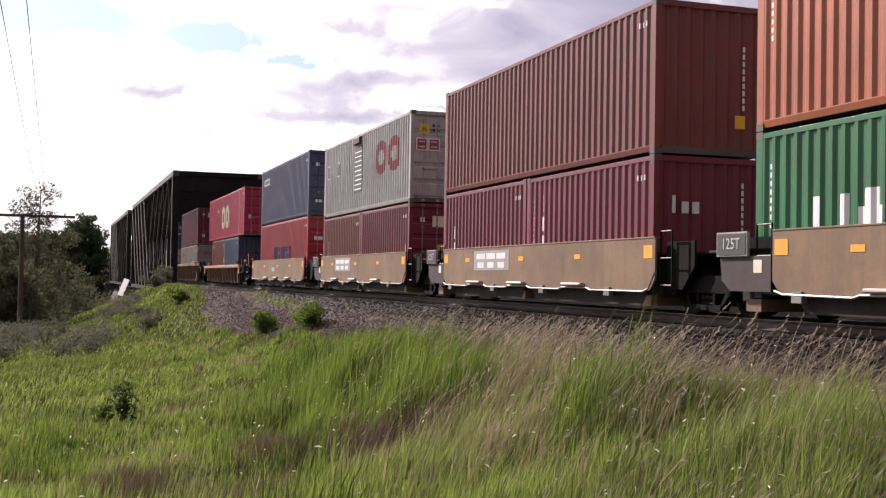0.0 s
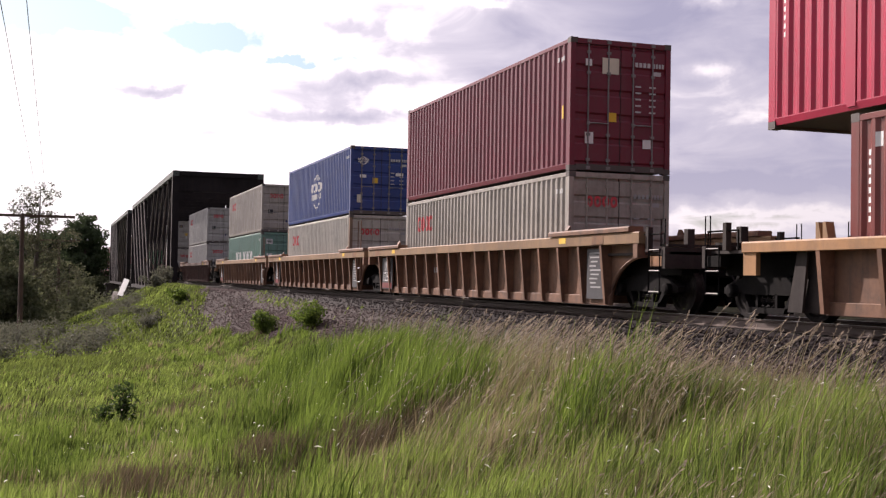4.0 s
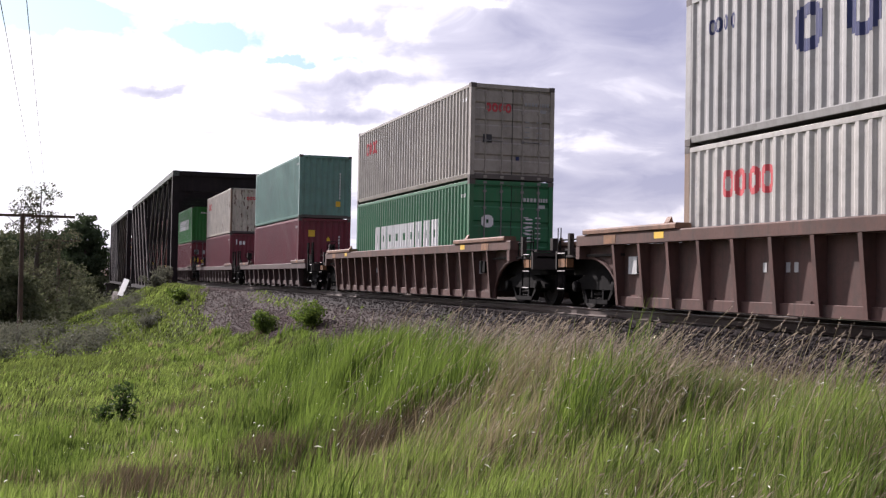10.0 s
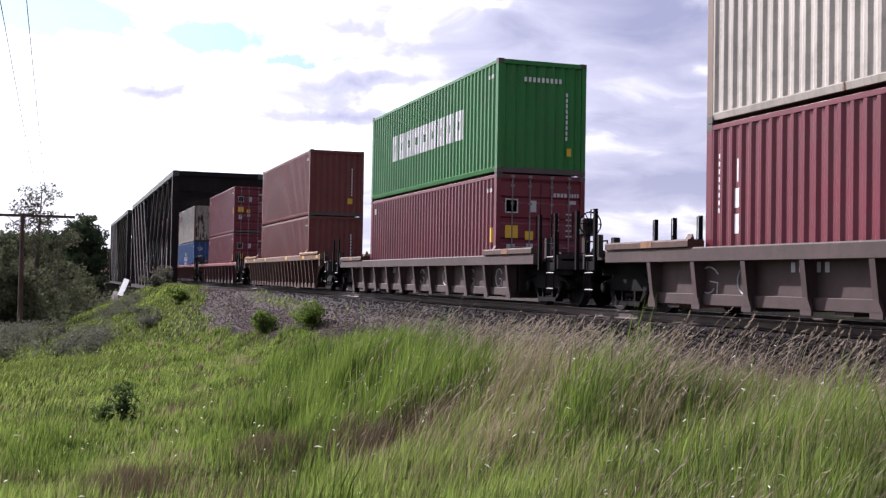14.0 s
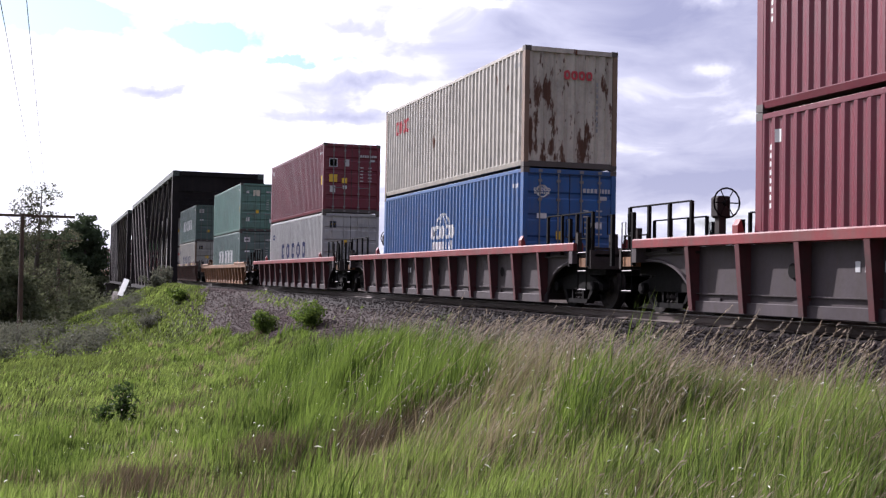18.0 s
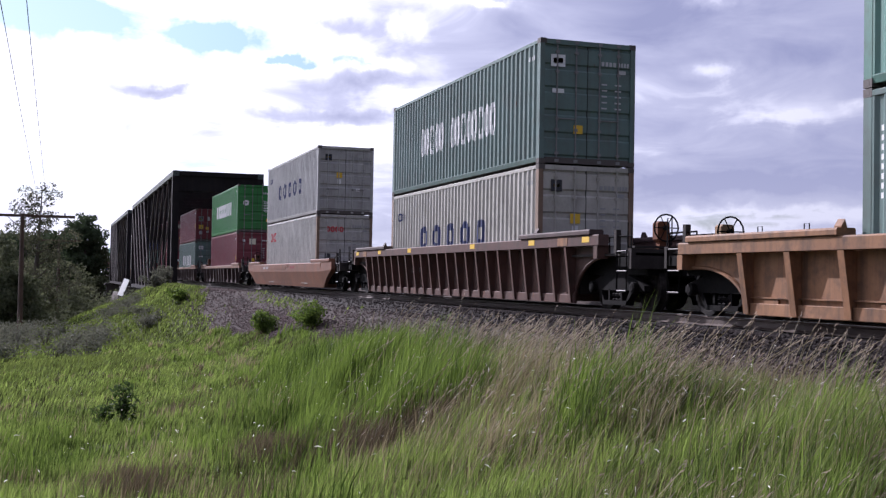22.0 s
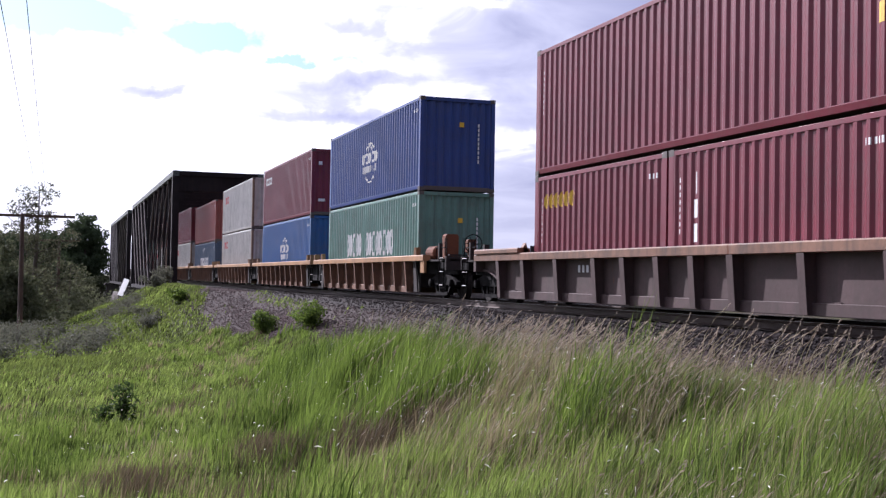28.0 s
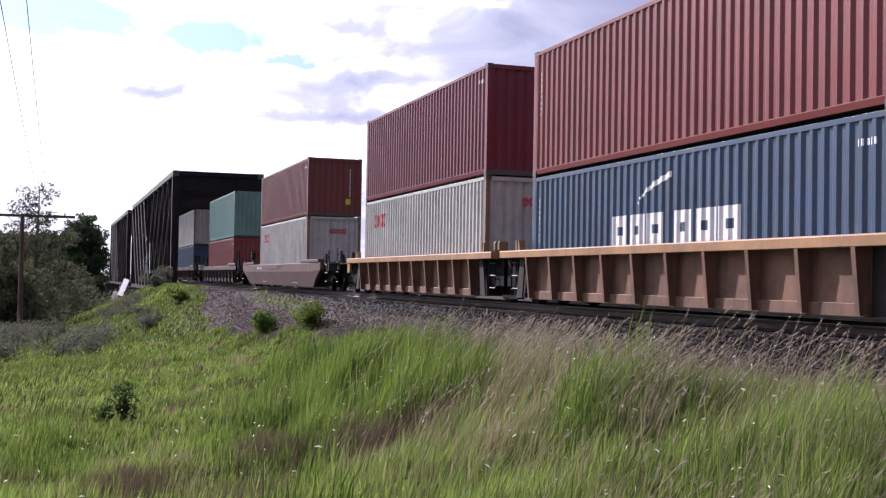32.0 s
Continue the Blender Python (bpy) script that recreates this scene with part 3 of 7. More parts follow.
for dy in (0.93, 1.30):
    pts = []
    for i in range(25):
        t = i / 24
        pts.append((-67.5 + 105.4 * t, -13.45 + dy, 3.89 + (6.36 - 3.89) * t - 0.5 * 4 * t * (1 - t)))
    solid("overhead_wire", Mesh().tube(pts, 0.007, 5), wire, "thin overhead wire strung between telegraph poles", "wire", "overhead wires")

# ---- grass, shrubs and trees ----
GREEN = leafy("meadow_grass", (0.058, 0.086, 0.020), (0.255, 0.335, 0.076), 0.58, patch=0.3)
FIELD = leafy("field_grass", (0.062, 0.088, 0.021), (0.150, 0.188, 0.044), 0.5, patch=0.12)
LUSH = leafy("lush_grass", (0.024, 0.044, 0.009), (0.175, 0.25, 0.044), 0.58, patch=0.5)
DRY = leafy("dry_grass", (0.055, 0.042, 0.024), (0.165, 0.128, 0.078), 0.35, patch=0.6)
THATCH = leafy("dead_thatch", (0.022, 0.026, 0.009), (0.085, 0.09, 0.032), 0.35, patch=0.6)
SEED = leafy("pale_seed_head", (0.16, 0.12, 0.09), (0.42, 0.35, 0.27), 0.5, patch=0.5)
STRAW = leafy("pale_straw", (0.13, 0.105, 0.055), (0.37, 0.315, 0.185), 0.45, patch=0.5)
# near-white, the colour of the painted grass glints
FLECK = leafy("glint_leaf", (0.55, 0.53, 0.47), (0.82, 0.80, 0.74), 0.65, rough=0.3, patch=0.5)


WIND = (0.46, 0.89)


def blades(x, y, h, w, lean, r):
    """Bent blades of five corners each, at x, y, of height h and width w, bent by lean along the wind."""
    n = len(x)
    z = height(x, y) - 0.03
    a = r.uniform(0, 2 * np.pi, n)
    dx, dy = np.cos(a) * w / 2, np.sin(a) * w / 2
    la = math.atan2(WIND[1], WIND[0]) + r.normal(0, 0.45, n)
    lx, ly = lean * np.cos(la) + r.normal(0, 0.10, n) * h, lean * np.sin(la) + r.normal(0, 0.10, n) * h
    base, mid, tip = [np.stack([x + lx * k, y + ly * k, z + h * q], -1) for k, q in ((0, 0), (0.36, 0.6), (1.0, 1.0))]
    off = np.stack([dx, dy, np.zeros(n)], -1)
    v = np.stack([base - off, base + off, mid - off * 0.8, mid + off * 0.8, tip], 1)
    f = np.array([(0, 1, 3), (0, 3, 2), (2, 3, 4)])[None] + (np.arange(n) * 5)[:, None, None]
    return v.reshape(-1, 3), f.reshape(-1, 3)


def strewn(r, n, x0, x1, y0, y1, k=1.2):
    """Places thinning out with the distance down the line."""
    u = r.rand(n)
    a, b = abs(x1) ** (1 - k), abs(x0) ** (1 - k)
    x = -((a + u * (b - a)) ** (1 / (1 - k)))
    return x, y0 + (y1 - y0) * r.rand(n)


def blob(x, y, cx, cy, rx, ry):
    """A soft round patch of the meadow."""
    return np.exp(-((x - cx) / rx) ** 2 - ((y - cy) / ry) ** 2)


# patches of one growth: kind, middle, half length and half width; the long way runs down the field
PATCHES = [
    ("lush", -19.5, -6.8, 3.6, 1.0), ("lush", -17.0, -6.6, 2.4, 0.8), ("lush", -14.3, -6.9, 1.6, 0.5), ("lush", -25.5, -4.4, 4.0, 0.55), ("lush", -15.8, -8.2, 2.2, 0.22),
    ("lush", -9.6, -7.1, 0.9, 0.25), ("lush", -14.7, -11.8, 2.4, 0.5), ("lush", -23.0, -7.4, 4.0, 0.5),
    ("dry", -14.2, -9.1, 1.7, 0.34), ("dry", -13.3, -7.5, 0.7, 0.3), ("dry", -11.4, -10.8, 1.1, 0.4), ("dry", -9.8, -10.0, 0.8, 0.25), ("dry", -13.3, -8.2, 1.2, 0.4),
    ("straw", -11.7, -6.9, 2.2, 0.42), ("straw", -15.4, -5.0, 3.6, 0.6), ("straw", -11.1, -7.4, 0.9, 0.25), ("straw", -9.8, -6.4, 1.8, 0.2), ("straw", -16.1, -12.1, 1.6, 0.4),
    ("straw", -20.6, -3.9, 1.6, 0.6),
]


def growth(x, y, kind):
    """How strongly one kind of growth holds a place of the meadow, 0 to 1 and more."""
    out = np.zeros(np.shape(x))
    for k, cx, cy, al, ac in PATCHES:
        if k == kind:
            n = math.hypot(cx, cy + 11.64)
            ux, uy = cx / n, (cy + 11.64) / n
            p, q = (x - cx) * ux + (y - cy) * uy, (y - cy) * ux - (x - cx) * uy
            out = out + np.exp(-(p / al) ** 2 - (q / ac) ** 2)
    return out


def bank_edge(x):
    """Where the grass ends against the gravel of the bank."""
    return np.interp(x, [-66, -62, -56, -49, -44, -40.5, -39, -36.5, -34, -31, -25, -5], [-3.6, -4.2, -4.75, -5.15, -5.1, -4.45, -4.7, -3.75, -4.2, -3.8, -3.6, -3.45])


def meadow():
    r = np.random.RandomState(11)

    def keep(x, y):
        return y < bank_edge(x) - 0.45 * r.rand(len(x)) + 0.25 * ripple(x, y, 0.8, 9)

    # tussocks, each of several tufts of many blades
    cx, cy = strewn(r, 8600, -50, -5.4, -13.6, -3.0, 1.45)
    lush, dry, straw = growth(cx, cy, "lush"), growth(cx, cy, "dry"), growth(cx, cy, "straw")
    patchy = 0.45 * ripple(cx, cy, 1.1, 33) + 0.3 * ripple(cx, cy, 0.4, 35)
    right = smooth(-9.6, -7.6, cy)
    score = np.stack([0.62 + 0.0 * cx, 1.05 * lush + 0.10 * right + patchy - 0.35 * smooth(-12, -8.5, cx) * right, 1.6 * dry + 0.14 - 0.4 * patchy, 0.40 * straw + 0.10 * right], 0) + r.normal(0, 0.30, (4, len(cx)))
    kinds = score.argmax(0)
    ch = np.array([0.33, 0.56, 0.34, 0.48])[kinds] * (0.72 + 0.38 * right) * r.uniform(0.7, 1.25, len(cx))
    ch *= 0.92 + 0.42 * ripple(cx, cy, 0.45, 77)
    ch *= (0.62 + 0.42 * smooth(-30, -14, cx)) * (1 - 0.35 * smooth(-5.6, -4.2, cy) * smooth(-30, -20, cx))
    ch *= 1 - 0.40 * smooth(-9.3, -10.6, cy) * smooth(-10, -16, cx)
    k = 4
    x = np.repeat(cx, k) + r.normal(0, 0.12, len(cx) * k)
    y = np.repeat(cy, k) + r.normal(0, 0.12, len(cx) * k)
    kind, tall = np.repeat(kinds, k), np.repeat(ch, k) * r.uniform(0.75, 1.15, len(x))
    ok = keep(x, y)
    x, y, kind, tall = x[ok], y[ok], kind[ok], tall[ok]
    for name, j, mat, label, m, wide, bend in (
            ("meadow_grass", 0, GREEN, "wind-bent tufts of yellowish green meadow grass", 12, 0.009, 0.75),
            ("meadow_grass", 1, LUSH, "high tufts of broad bright green grass blades", 13, 0.011, 0.6),
            ("dry_grass", 2, DRY, "dead brown tufts in the hollows of the meadow", 13, 0.007, 1.0),
            ("dry_grass", 3, STRAW, "thin pinkish stalks of dry grass bent by the wind", 9, 0.0055, 0.9)):
        pick = kind == j
        tx, ty, th = x[pick], y[pick], tall[pick]
        bx = np.repeat(tx, m) + r.normal(0, 0.07, len(tx) * m)
        by = np.repeat(ty, m) + r.normal(0, 0.07, len(tx) * m)
        h = np.repeat(th, m) * r.uniform(0.4, 1.3, len(bx))
        d = np.hypot(bx, by + 11.64)
        w = np.maximum(wide, d * 0.0007) * r.uniform(0.6, 1.5, len(bx))
        v, f = blades(bx, by, h, w, h * r.uniform(0.02, bend, len(bx)) * (0.34 + 0.36 * smooth(-10.5, -6.5, by)), r)
        bulk(name, v, f, mat, label, "grass")
    # short growth in the gaps
    x, y = strewn(r, 110000, -95, -5.5, -14, -3.1, 1.25)
    ok = keep(x, y)
    x, y = x[ok], y[ok]
    d = np.hypot(x, y + 11.64)
    h = r.uniform(0.06, 0.26, len(x))
    dull = r.rand(len(x)) < 0.30 + 0.5 * growth(x, y, "dry")
    for sel, mat, label in ((dull, THATCH, "short dull thatch under the tall grass"), (~dull, GREEN, "short fine green grass between the tufts")):
        v, f = blades(x[sel], y[sel], h[sel], np.maximum(0.007, d[sel] * 0.0009), 0.3 * h[sel], r)
        bulk("meadow_grass", v, f, mat, label, "grass")
    # hazy stand of thin seed-bearing stalks, swept by the wind
    x, y = strewn(r, 26000, -26, -5.6, -9.5, -3.0, 1.2)
    ok = r.rand(len(x)) < 0.16 * smooth(-9.5, -6.5, y) * smooth(-18, -12, x) * (1 - 0.6 * smooth(-5.2, -4.2, y)) + 0.38 * growth(x, y, "straw") * (y > -10)
    ok &= y < -3.2 - 0.5 * r.rand(len(x))
    x, y = x[ok], y[ok]
    h = r.uniform(0.40, 0.80, len(x))
    lean = h * r.uniform(0.35, 1.0, len(x))
    w = np.maximum(0.0042, np.hypot(x, y + 11.64) * 0.00036)
    v, f = blades(x, y, h, w, lean, r)
    bulk("seed_grass", v, f, STRAW, "thin wind-swept stalks of dry seed grass", "grass")
    v, w = v.reshape(-1, 15)[::3].reshape(-1, 3), w[::3]
    tip, mid = v.reshape(-1, 5, 3)[:, 4], v.reshape(-1, 5, 3)[:, 2:4].mean(1)
    d = (tip - mid) / np.linalg.norm(tip - mid, axis=1)[:, None]
    q = []
    for j in range(3):
        c = tip - d * (0.028 * j) + r.normal(0, 0.006, d.shape)
        s = d * 0.024 + r.normal(0, 0.006, d.shape)
        side = np.cross(d, r.normal(0, 1, d.shape))
        side *= (np.maximum(0.005, w * 0.9) / np.linalg.norm(side, axis=1))[:, None]
        q.append(np.stack([c - s, c + side, c + s, c - side], 1))
    q = np.concatenate(q).reshape(-1, 3)
    bulk("seed_heads", q, np.arange(len(q)).reshape(-1, 4), SEED, "feathery pinkish buff seed heads of dry grass", "grass")
    # weeds straggling over the gravel
    x, y = strewn(r, 9000, -60, -18, -5.5, -2.2, 1.05)
    strip = blob(x, y, -48.5, -2.6, 5.0, 0.5)
    ok = ripple(x, y, 1.0, 91) + r.normal(0, 0.25, len(x)) + 1.6 * strip > 0.75
    x, y = x[ok], y[ok]
    h = r.uniform(0.05, 0.18, len(x))
    v, f = blades(x, y, h, np.maximum(0.01, np.hypot(x, y + 11.64) * 0.0011), 0.5 * h, r)
    bulk("weeds", v, f, GREEN, "low dull weeds straggling over the gravel", "weeds")
    # white curled leaf shapes, added to stand in for glints on the grass
    x, y = strewn(r, 1100, -22, -6.3, -12.4, -4.2, 1.1)
    ok = (r.rand(len(x)) < 0.14 + 0.7 * smooth(-9.5, -6.5, y)) & keep(x, y)
    x, y = x[ok], y[ok]
    n = len(x)
    p = np.stack([x, y, height(x, y) + r.uniform(0.2, 0.62, n)], -1)
    a = r.normal(0, 1, (n, 3)) * np.array([0.5, 1, 0.8]) + np.array([0.3, 0.7, 0.2])
    a *= (r.uniform(0.008, 0.030, n) * r.uniform(0.6, 1.5, n) / np.linalg.norm(a, axis=1))[:, None]
    b = np.cross(a, r.normal(0, 1, (n, 3)))
    b *= (r.uniform(0.003, 0.007, n) / np.linalg.norm(b, axis=1))[:, None]
    droop = np.stack([0 * x, 0 * x, -0.25 * np.linalg.norm(a, axis=1)], -1)
    v = np.stack([p - a + droop, p + b, p - b, p + a * 1.2 + droop], 1).reshape(-1, 3)
    f = np.array([(0, 1, 2), (1, 3, 2)])[None] + (np.arange(n) * 4)[:, None, None]
    bulk("dry_leaves", v, f.reshape(-1, 3), FLECK, "small white leaves standing in for glints in the grass", "leaves")
    # far low growth on the bank and the field
    x, y = strewn(r, 110000, -95, -24, -24, -3.6, 1.02)
    ok = keep(x, y)
    x, y = x[ok], y[ok]
    d = np.hypot(x, y + 11.64)
    h = r.uniform(0.08, 0.30, len(x)) * (0.8 + 0.5 * ripple(x, y, 2.0, 71))
    v, f = blades(x, y, h, np.maximum(0.02, d * 0.0011), 0.25 * h, r)
    bulk("meadow_grass", v, f, FIELD, "low grass on the field by the bridge", "grass")


meadow()


def seed_clump(r, cx, cy, n, spread, h0, head):
    """A clump of tall seed-bearing stalks, its foot at the origin."""
    st, hd = Mesh(), Mesh()
    for _ in range(n):
        bx, by = r.normal(0, spread, 2)
        z = float(height(cx + bx, cy + by)) - float(height(cx, cy))
        h = h0 * r.uniform(0.65, 1.2)
        a, l = r.normal(1.09, 0.5), h * r.uniform(0.15, 0.75)
        tip = [(bx + l * math.cos(a) * k ** 2, by + l * math.sin(a) * k ** 2, z + h * k * (1 - 0.12 * k)) for k in (0, 0.35, 0.7, 1.0)]
        w = 0.0045
        st.tube(tip, [w, w, w * 0.8, w * 0.5], 3)
        p, q = Vector(tip[-1]), Vector(tip[-2])
        d = (p - q).normalized()
        for j in range(head):
            c = p + d * (0.025 * (j - head * 0.5)) + Vector(r.normal(0, 0.006, 3))
            s = d * 0.026 + Vector(r.normal(0, 0.008, 3))
            t = Vector(r.normal(0, 1, 3)).normalized() * 0.0065
            hd.face([c - s, c + t, c + s, c - t])
    ob = tagged(new("seed_grass"), "clump of tall dry grass with pale seed heads bending in the wind", "grass", "tall seed grass")
    part("stalks", st, STRAW, ob)["kind"] = "stuff"
    part("seed_heads", hd, SEED, ob)["kind"] = "stuff"
    ob.location = (cx, cy, float(height(cx, cy)))
    return ob


CLUMPS = []
_r = np.random.RandomState(77)
for i in range(18):
    x = -8.0 - 22 * _r.rand() ** 1.2
    y = -3.45 - 0.9 * _r.rand()
    CLUMPS.append(seed_clump(_r, x, y, 8, 0.45, 0.84, 6))
for i in range(16):
    x, y = -15.5 + _r.normal(0, 1.4), -5.4 + _r.normal(0, 0.5)
    CLUMPS.append(seed_clump(_r, x, y, 11, 0.45, 0.84, 6))
for i in range(52):
    x = -7.0 - 12 * _r.rand()
    y = -4.4 - 3.3 * _r.rand() ** 1.4
    CLUMPS.append(seed_clump(_r, x, y, 7, 0.5, 0.86, 8))


def leaf_cloud(r, centres, n, size, squash=0.8):
    """Small leaves round the given centres (x, y, z, radius)."""
    c = np.array(centres)
    pick = r.choice(len(c), n, p=c[:, 3] ** 2 / (c[:, 3] ** 2).sum())
    d = r.normal(0, 1, (n, 3))
    d /= np.linalg.norm(d, axis=1)[:, None]
    p = c[pick, :3] + d * (c[pick, 3] * r.uniform(0.35, 1.05, n) ** 0.6)[:, None] * np.array([1, 1, squash])
    a, b = r.normal(0, 1, (n, 3)), r.normal(0, 1, (n, 3))
    a /= np.linalg.norm(a, axis=1)[:, None]
    b = np.cross(a, b)
    b /= np.linalg.norm(b, axis=1)[:, None]
    s = size * r.uniform(0.6, 1.3, n)[:, None]
    v = np.stack([p - a * s, p + b * s * 0.45, p + a * s, p - b * s * 0.45], 1).reshape(-1, 3)
    return v, np.arange(n * 4).reshape(n, 4)


BARK = surface("grey_bark", (0.10, 0.08, 0.065), rough=0.9, vary=0.35, dirty=0.3)


def tree(x, y, h, crown, leaves, size, mat, label, seed, bare=0.3, lean=0.0):
    """A tree with tapered trunk, limbs and a loose crown; crown: its radius."""
    r = np.random.RandomState(seed)
    z = float(height(x, y))
    t = tagged(new("tree"), label, "tree", "trees by the river")
    t.location = (x, y, z)
    tr = Mesh()
    pts = [(lean * k * h * 0.3 + 0.1 * math.sin(k * 5 + seed), 0.12 * math.sin(k * 4 + seed * 2), h * 0.93 * k) for k in np.linspace(0, 1, 7)]
    tr.tube(pts, [0.022 * h * (1.05 - k) + 0.01 for k in np.linspace(0, 1, 7)], 8)
    part("trunk", tr, BARK, t)
    cent = []
    limbs = Mesh()
    for i in range(int(12 + h)):
        k = bare + (0.97 - bare) * (i + r.rand()) / (12 + h)
        j = int(k * 6)
        f = k * 6 - j
        p = Vector(pts[j]).lerp(Vector(pts[min(j + 1, 6)]), f)
        a = i * 2.4 + r.rand()
        ln = crown * (1.15 - 0.75 * k) * r.uniform(0.6, 1.2)
        q = p + Vector((math.cos(a) * ln, math.sin(a) * ln, ln * r.uniform(0.35, 0.9)))
        m = p.lerp(q, 0.5) + Vector((0, 0, -0.05 * ln))
        limbs.tube([p, m, q], [0.008 * h * (1.1 - k), 0.005 * h * (1.1 - k), 0.008], 5)
        cent.append((*q, 0.42 * ln + 0.12))
        cent.append((*m, 0.34 * ln + 0.1))
    part("branching", limbs, BARK, t)
    cent.append((*pts[-1], 0.35))
    v, f = leaf_cloud(r, cent, leaves, size)
    part_ob = bulk("crown", v, f, mat, "", "", "", t)
    return t


WILLOW = leafy("willow_leaf", (0.058, 0.070, 0.036), (0.15, 0.16, 0.09), 0.42, rough=0.85, patch=0.5)
DARKLEAF = leafy("dark_leaf", (0.032, 0.05, 0.026), (0.075, 0.10, 0.048), 0.3, rough=0.9, patch=0.2)
SAGE = leafy("sage_leaf", (0.095, 0.10, 0.068), (0.19, 0.19, 0.14), 0.3, rough=0.9, patch=0.5)
WEED = leafy("weed_leaf", (0.022, 0.040, 0.012), (0.075, 0.115, 0.03), 0.55, patch=1.0)
POPLAR = leafy("poplar_leaf", (0.045, 0.050, 0.028), (0.125, 0.125, 0.075), 0.4, rough=0.85, patch=0.5)
TREES = [tree(-86, -12.9, 10.8, 2.3, 7000, 0.10, POPLAR, "slender poplar with sparse grey-green leaves stirring in the wind", 5, 0.12)]
for i, (x, y, h, c) in enumerate([(-80, -15.2, 6.6, 2.0), (-107, -10.6, 9.5, 2.3), (-84, -17.5, 7.2, 2.2), (-110, -13.0, 10.5, 2.6), (-79, -14.2, 4.2, 1.5), (-95, -14.9, 7.6, 2.3), (-97, -12.4, 7.4, 2.2), (-93, -13.7, 7.2, 2.1)]):
    TREES.append(tree(x, y, h, c, 5200, 0.14, WILLOW, "bushy grey-green willow beside the river", 20 + i, 0.05))
_r = np.random.RandomState(5)
for i in range(30):
    x, y = -206 - 40 * _r.rand(), -34 + 28.5 * (i + _r.rand()) / 30
    top = float(np.interp(y, [-34, -11, -8.8, -6.8, -4.8, -2.2], [9.5, 9.8, 10.6, 11.1, 10.0, 7.9])) * -x / 225
    tree(x, y, top + 2.0 - 0.9 * _r.rand(), 3.6, 5600, 0.30, DARKLEAF, "dense dark green tree on the far river bank", 60 + i, 0.04)


def shrub(x, y, h, rad, leaves, size, mat, label, seed, name="shrub", category="shrub"):
    r = np.random.RandomState(seed)
    s = tagged(new(name), label, category, name + "s")
    s.location = (x, y, float(height(x, y)))
    st, cent = Mesh(), []
    for i in range(9):
        a, l = r.uniform(0, 6.3), rad * r.uniform(0.2, 0.9)
        top = (math.cos(a) * l, math.sin(a) * l, h * r.uniform(0.5, 0.95))
        st.tube([(0, 0, -0.05), (top[0] * 0.4, top[1] * 0.4, top[2] * 0.5), top], [0.012 * h + 0.004, 0.01 * h + 0.002, 0.003], 4)
        cent.append((*top, 0.22 * h + 0.12 * rad))
        cent.append((top[0] * 0.6, top[1] * 0.6, top[2] * 0.55, 0.2 * h + 0.12 * rad))
    part("woody_base", st, BARK, s)["kind"] = "stuff"
    v, f = leaf_cloud(r, cent, leaves, size)
    bulk("foliage", v, f, mat, "", "", "", s)
    return s


_r = np.random.RandomState(8)
for i in range(34):
    x, y = -42 - 34 * _r.rand(), -10.0 - 7.5 * _r.rand()
    shrub(x, y, 0.8 + 0.5 * _r.rand(), 0.9 + 0.5 * _r.rand(), 500, 0.07, SAGE, "grey-green sagebrush in the field", 200 + i, "sagebrush", "shrub")
for i in range(12):
    x, y = -57 - 24 * _r.rand(), -6.6 - 2.8 * _r.rand()
    shrub(x, y, 0.35 + 0.3 * _r.rand(), 0.8 + 0.4 * _r.rand(), 420, 0.06, SAGE, "low grey-green sagebrush at the foot of the bank", 300 + i, "sagebrush", "shrub")
shrub(-18.2, -10.62, 0.66, 0.13, 330, 0.045, WEED, "small dark green weed standing in the grass", 1, "weed_plant", "plant")
shrub(-18.1, -10.93, 0.36, 0.14, 170, 0.045, WEED, "small dark green weed standing in the grass", 2, "weed_plant", "plant")
shrub(-40.6, -4.62, 0.75, 0.62, 2200, 0.05, LUSH, "leafy green bush on the gravel bank", 3)
shrub(-36.6, -3.85, 0.8, 0.65, 1700, 0.055, LUSH, "leafy green bush on the gravel bank", 4)
shrub(-60.5, -5.5, 0.55, 0.8, 1300, 0.07, LUSH, "leafy green bush on the railway bank", 6)
shrub(-80.0, -5.2, 0.9, 1.0, 1100, 0.09, SAGE, "grey-green bush near the bridge", 7)
shrub(-84.0, -4.3, 1.2, 0.9, 1100, 0.09, SAGE, "grey-green bush near the bridge", 9)
_r = np.random.RandomState(18)
for i in range(26):
    x, y = -100.5 - 22 * _r.rand(), -4.6 - 9.0 * _r.rand()
    h = -1.4 - 1.0 * _r.rand() - float(height(x, y))
    shrub(x, y, h, 1.7, 900, 0.17, WILLOW, "dense grey-green river bank bush by the bridge", 400 + i)
for i in range(9):
    x, y = -199 - 5 * _r.rand(), -11.5 + 9.5 * (i + _r.rand()) / 9
    h = -1.5 + 0.19 * i + 0.3 * _r.rand() - float(height(x, y))
    shrub(x, y, h, 2.2, 1300, 0.22, WILLOW, "dense grey-green bush on the far river bank", 460 + i)

# ---- shipping containers ----
HALF = 1.219
PERIOD = 0.278


def waves(x0, x1):
    """Corners of the corrugated sheet between x0 and x1: (x, depth)."""
    n = max(1, round((x1 - x0) / PERIOD))
    p = (x1 - x0) / n
    out = []
    for i in range(n):
        b = x0 + p * i
        out += [(b, 0.0), (b + 0.26 * p, 0.0), (b + 0.50 * p, 0.036), (b + 0.76 * p, 0.036)]
    return out + [(x1, 0.0)]


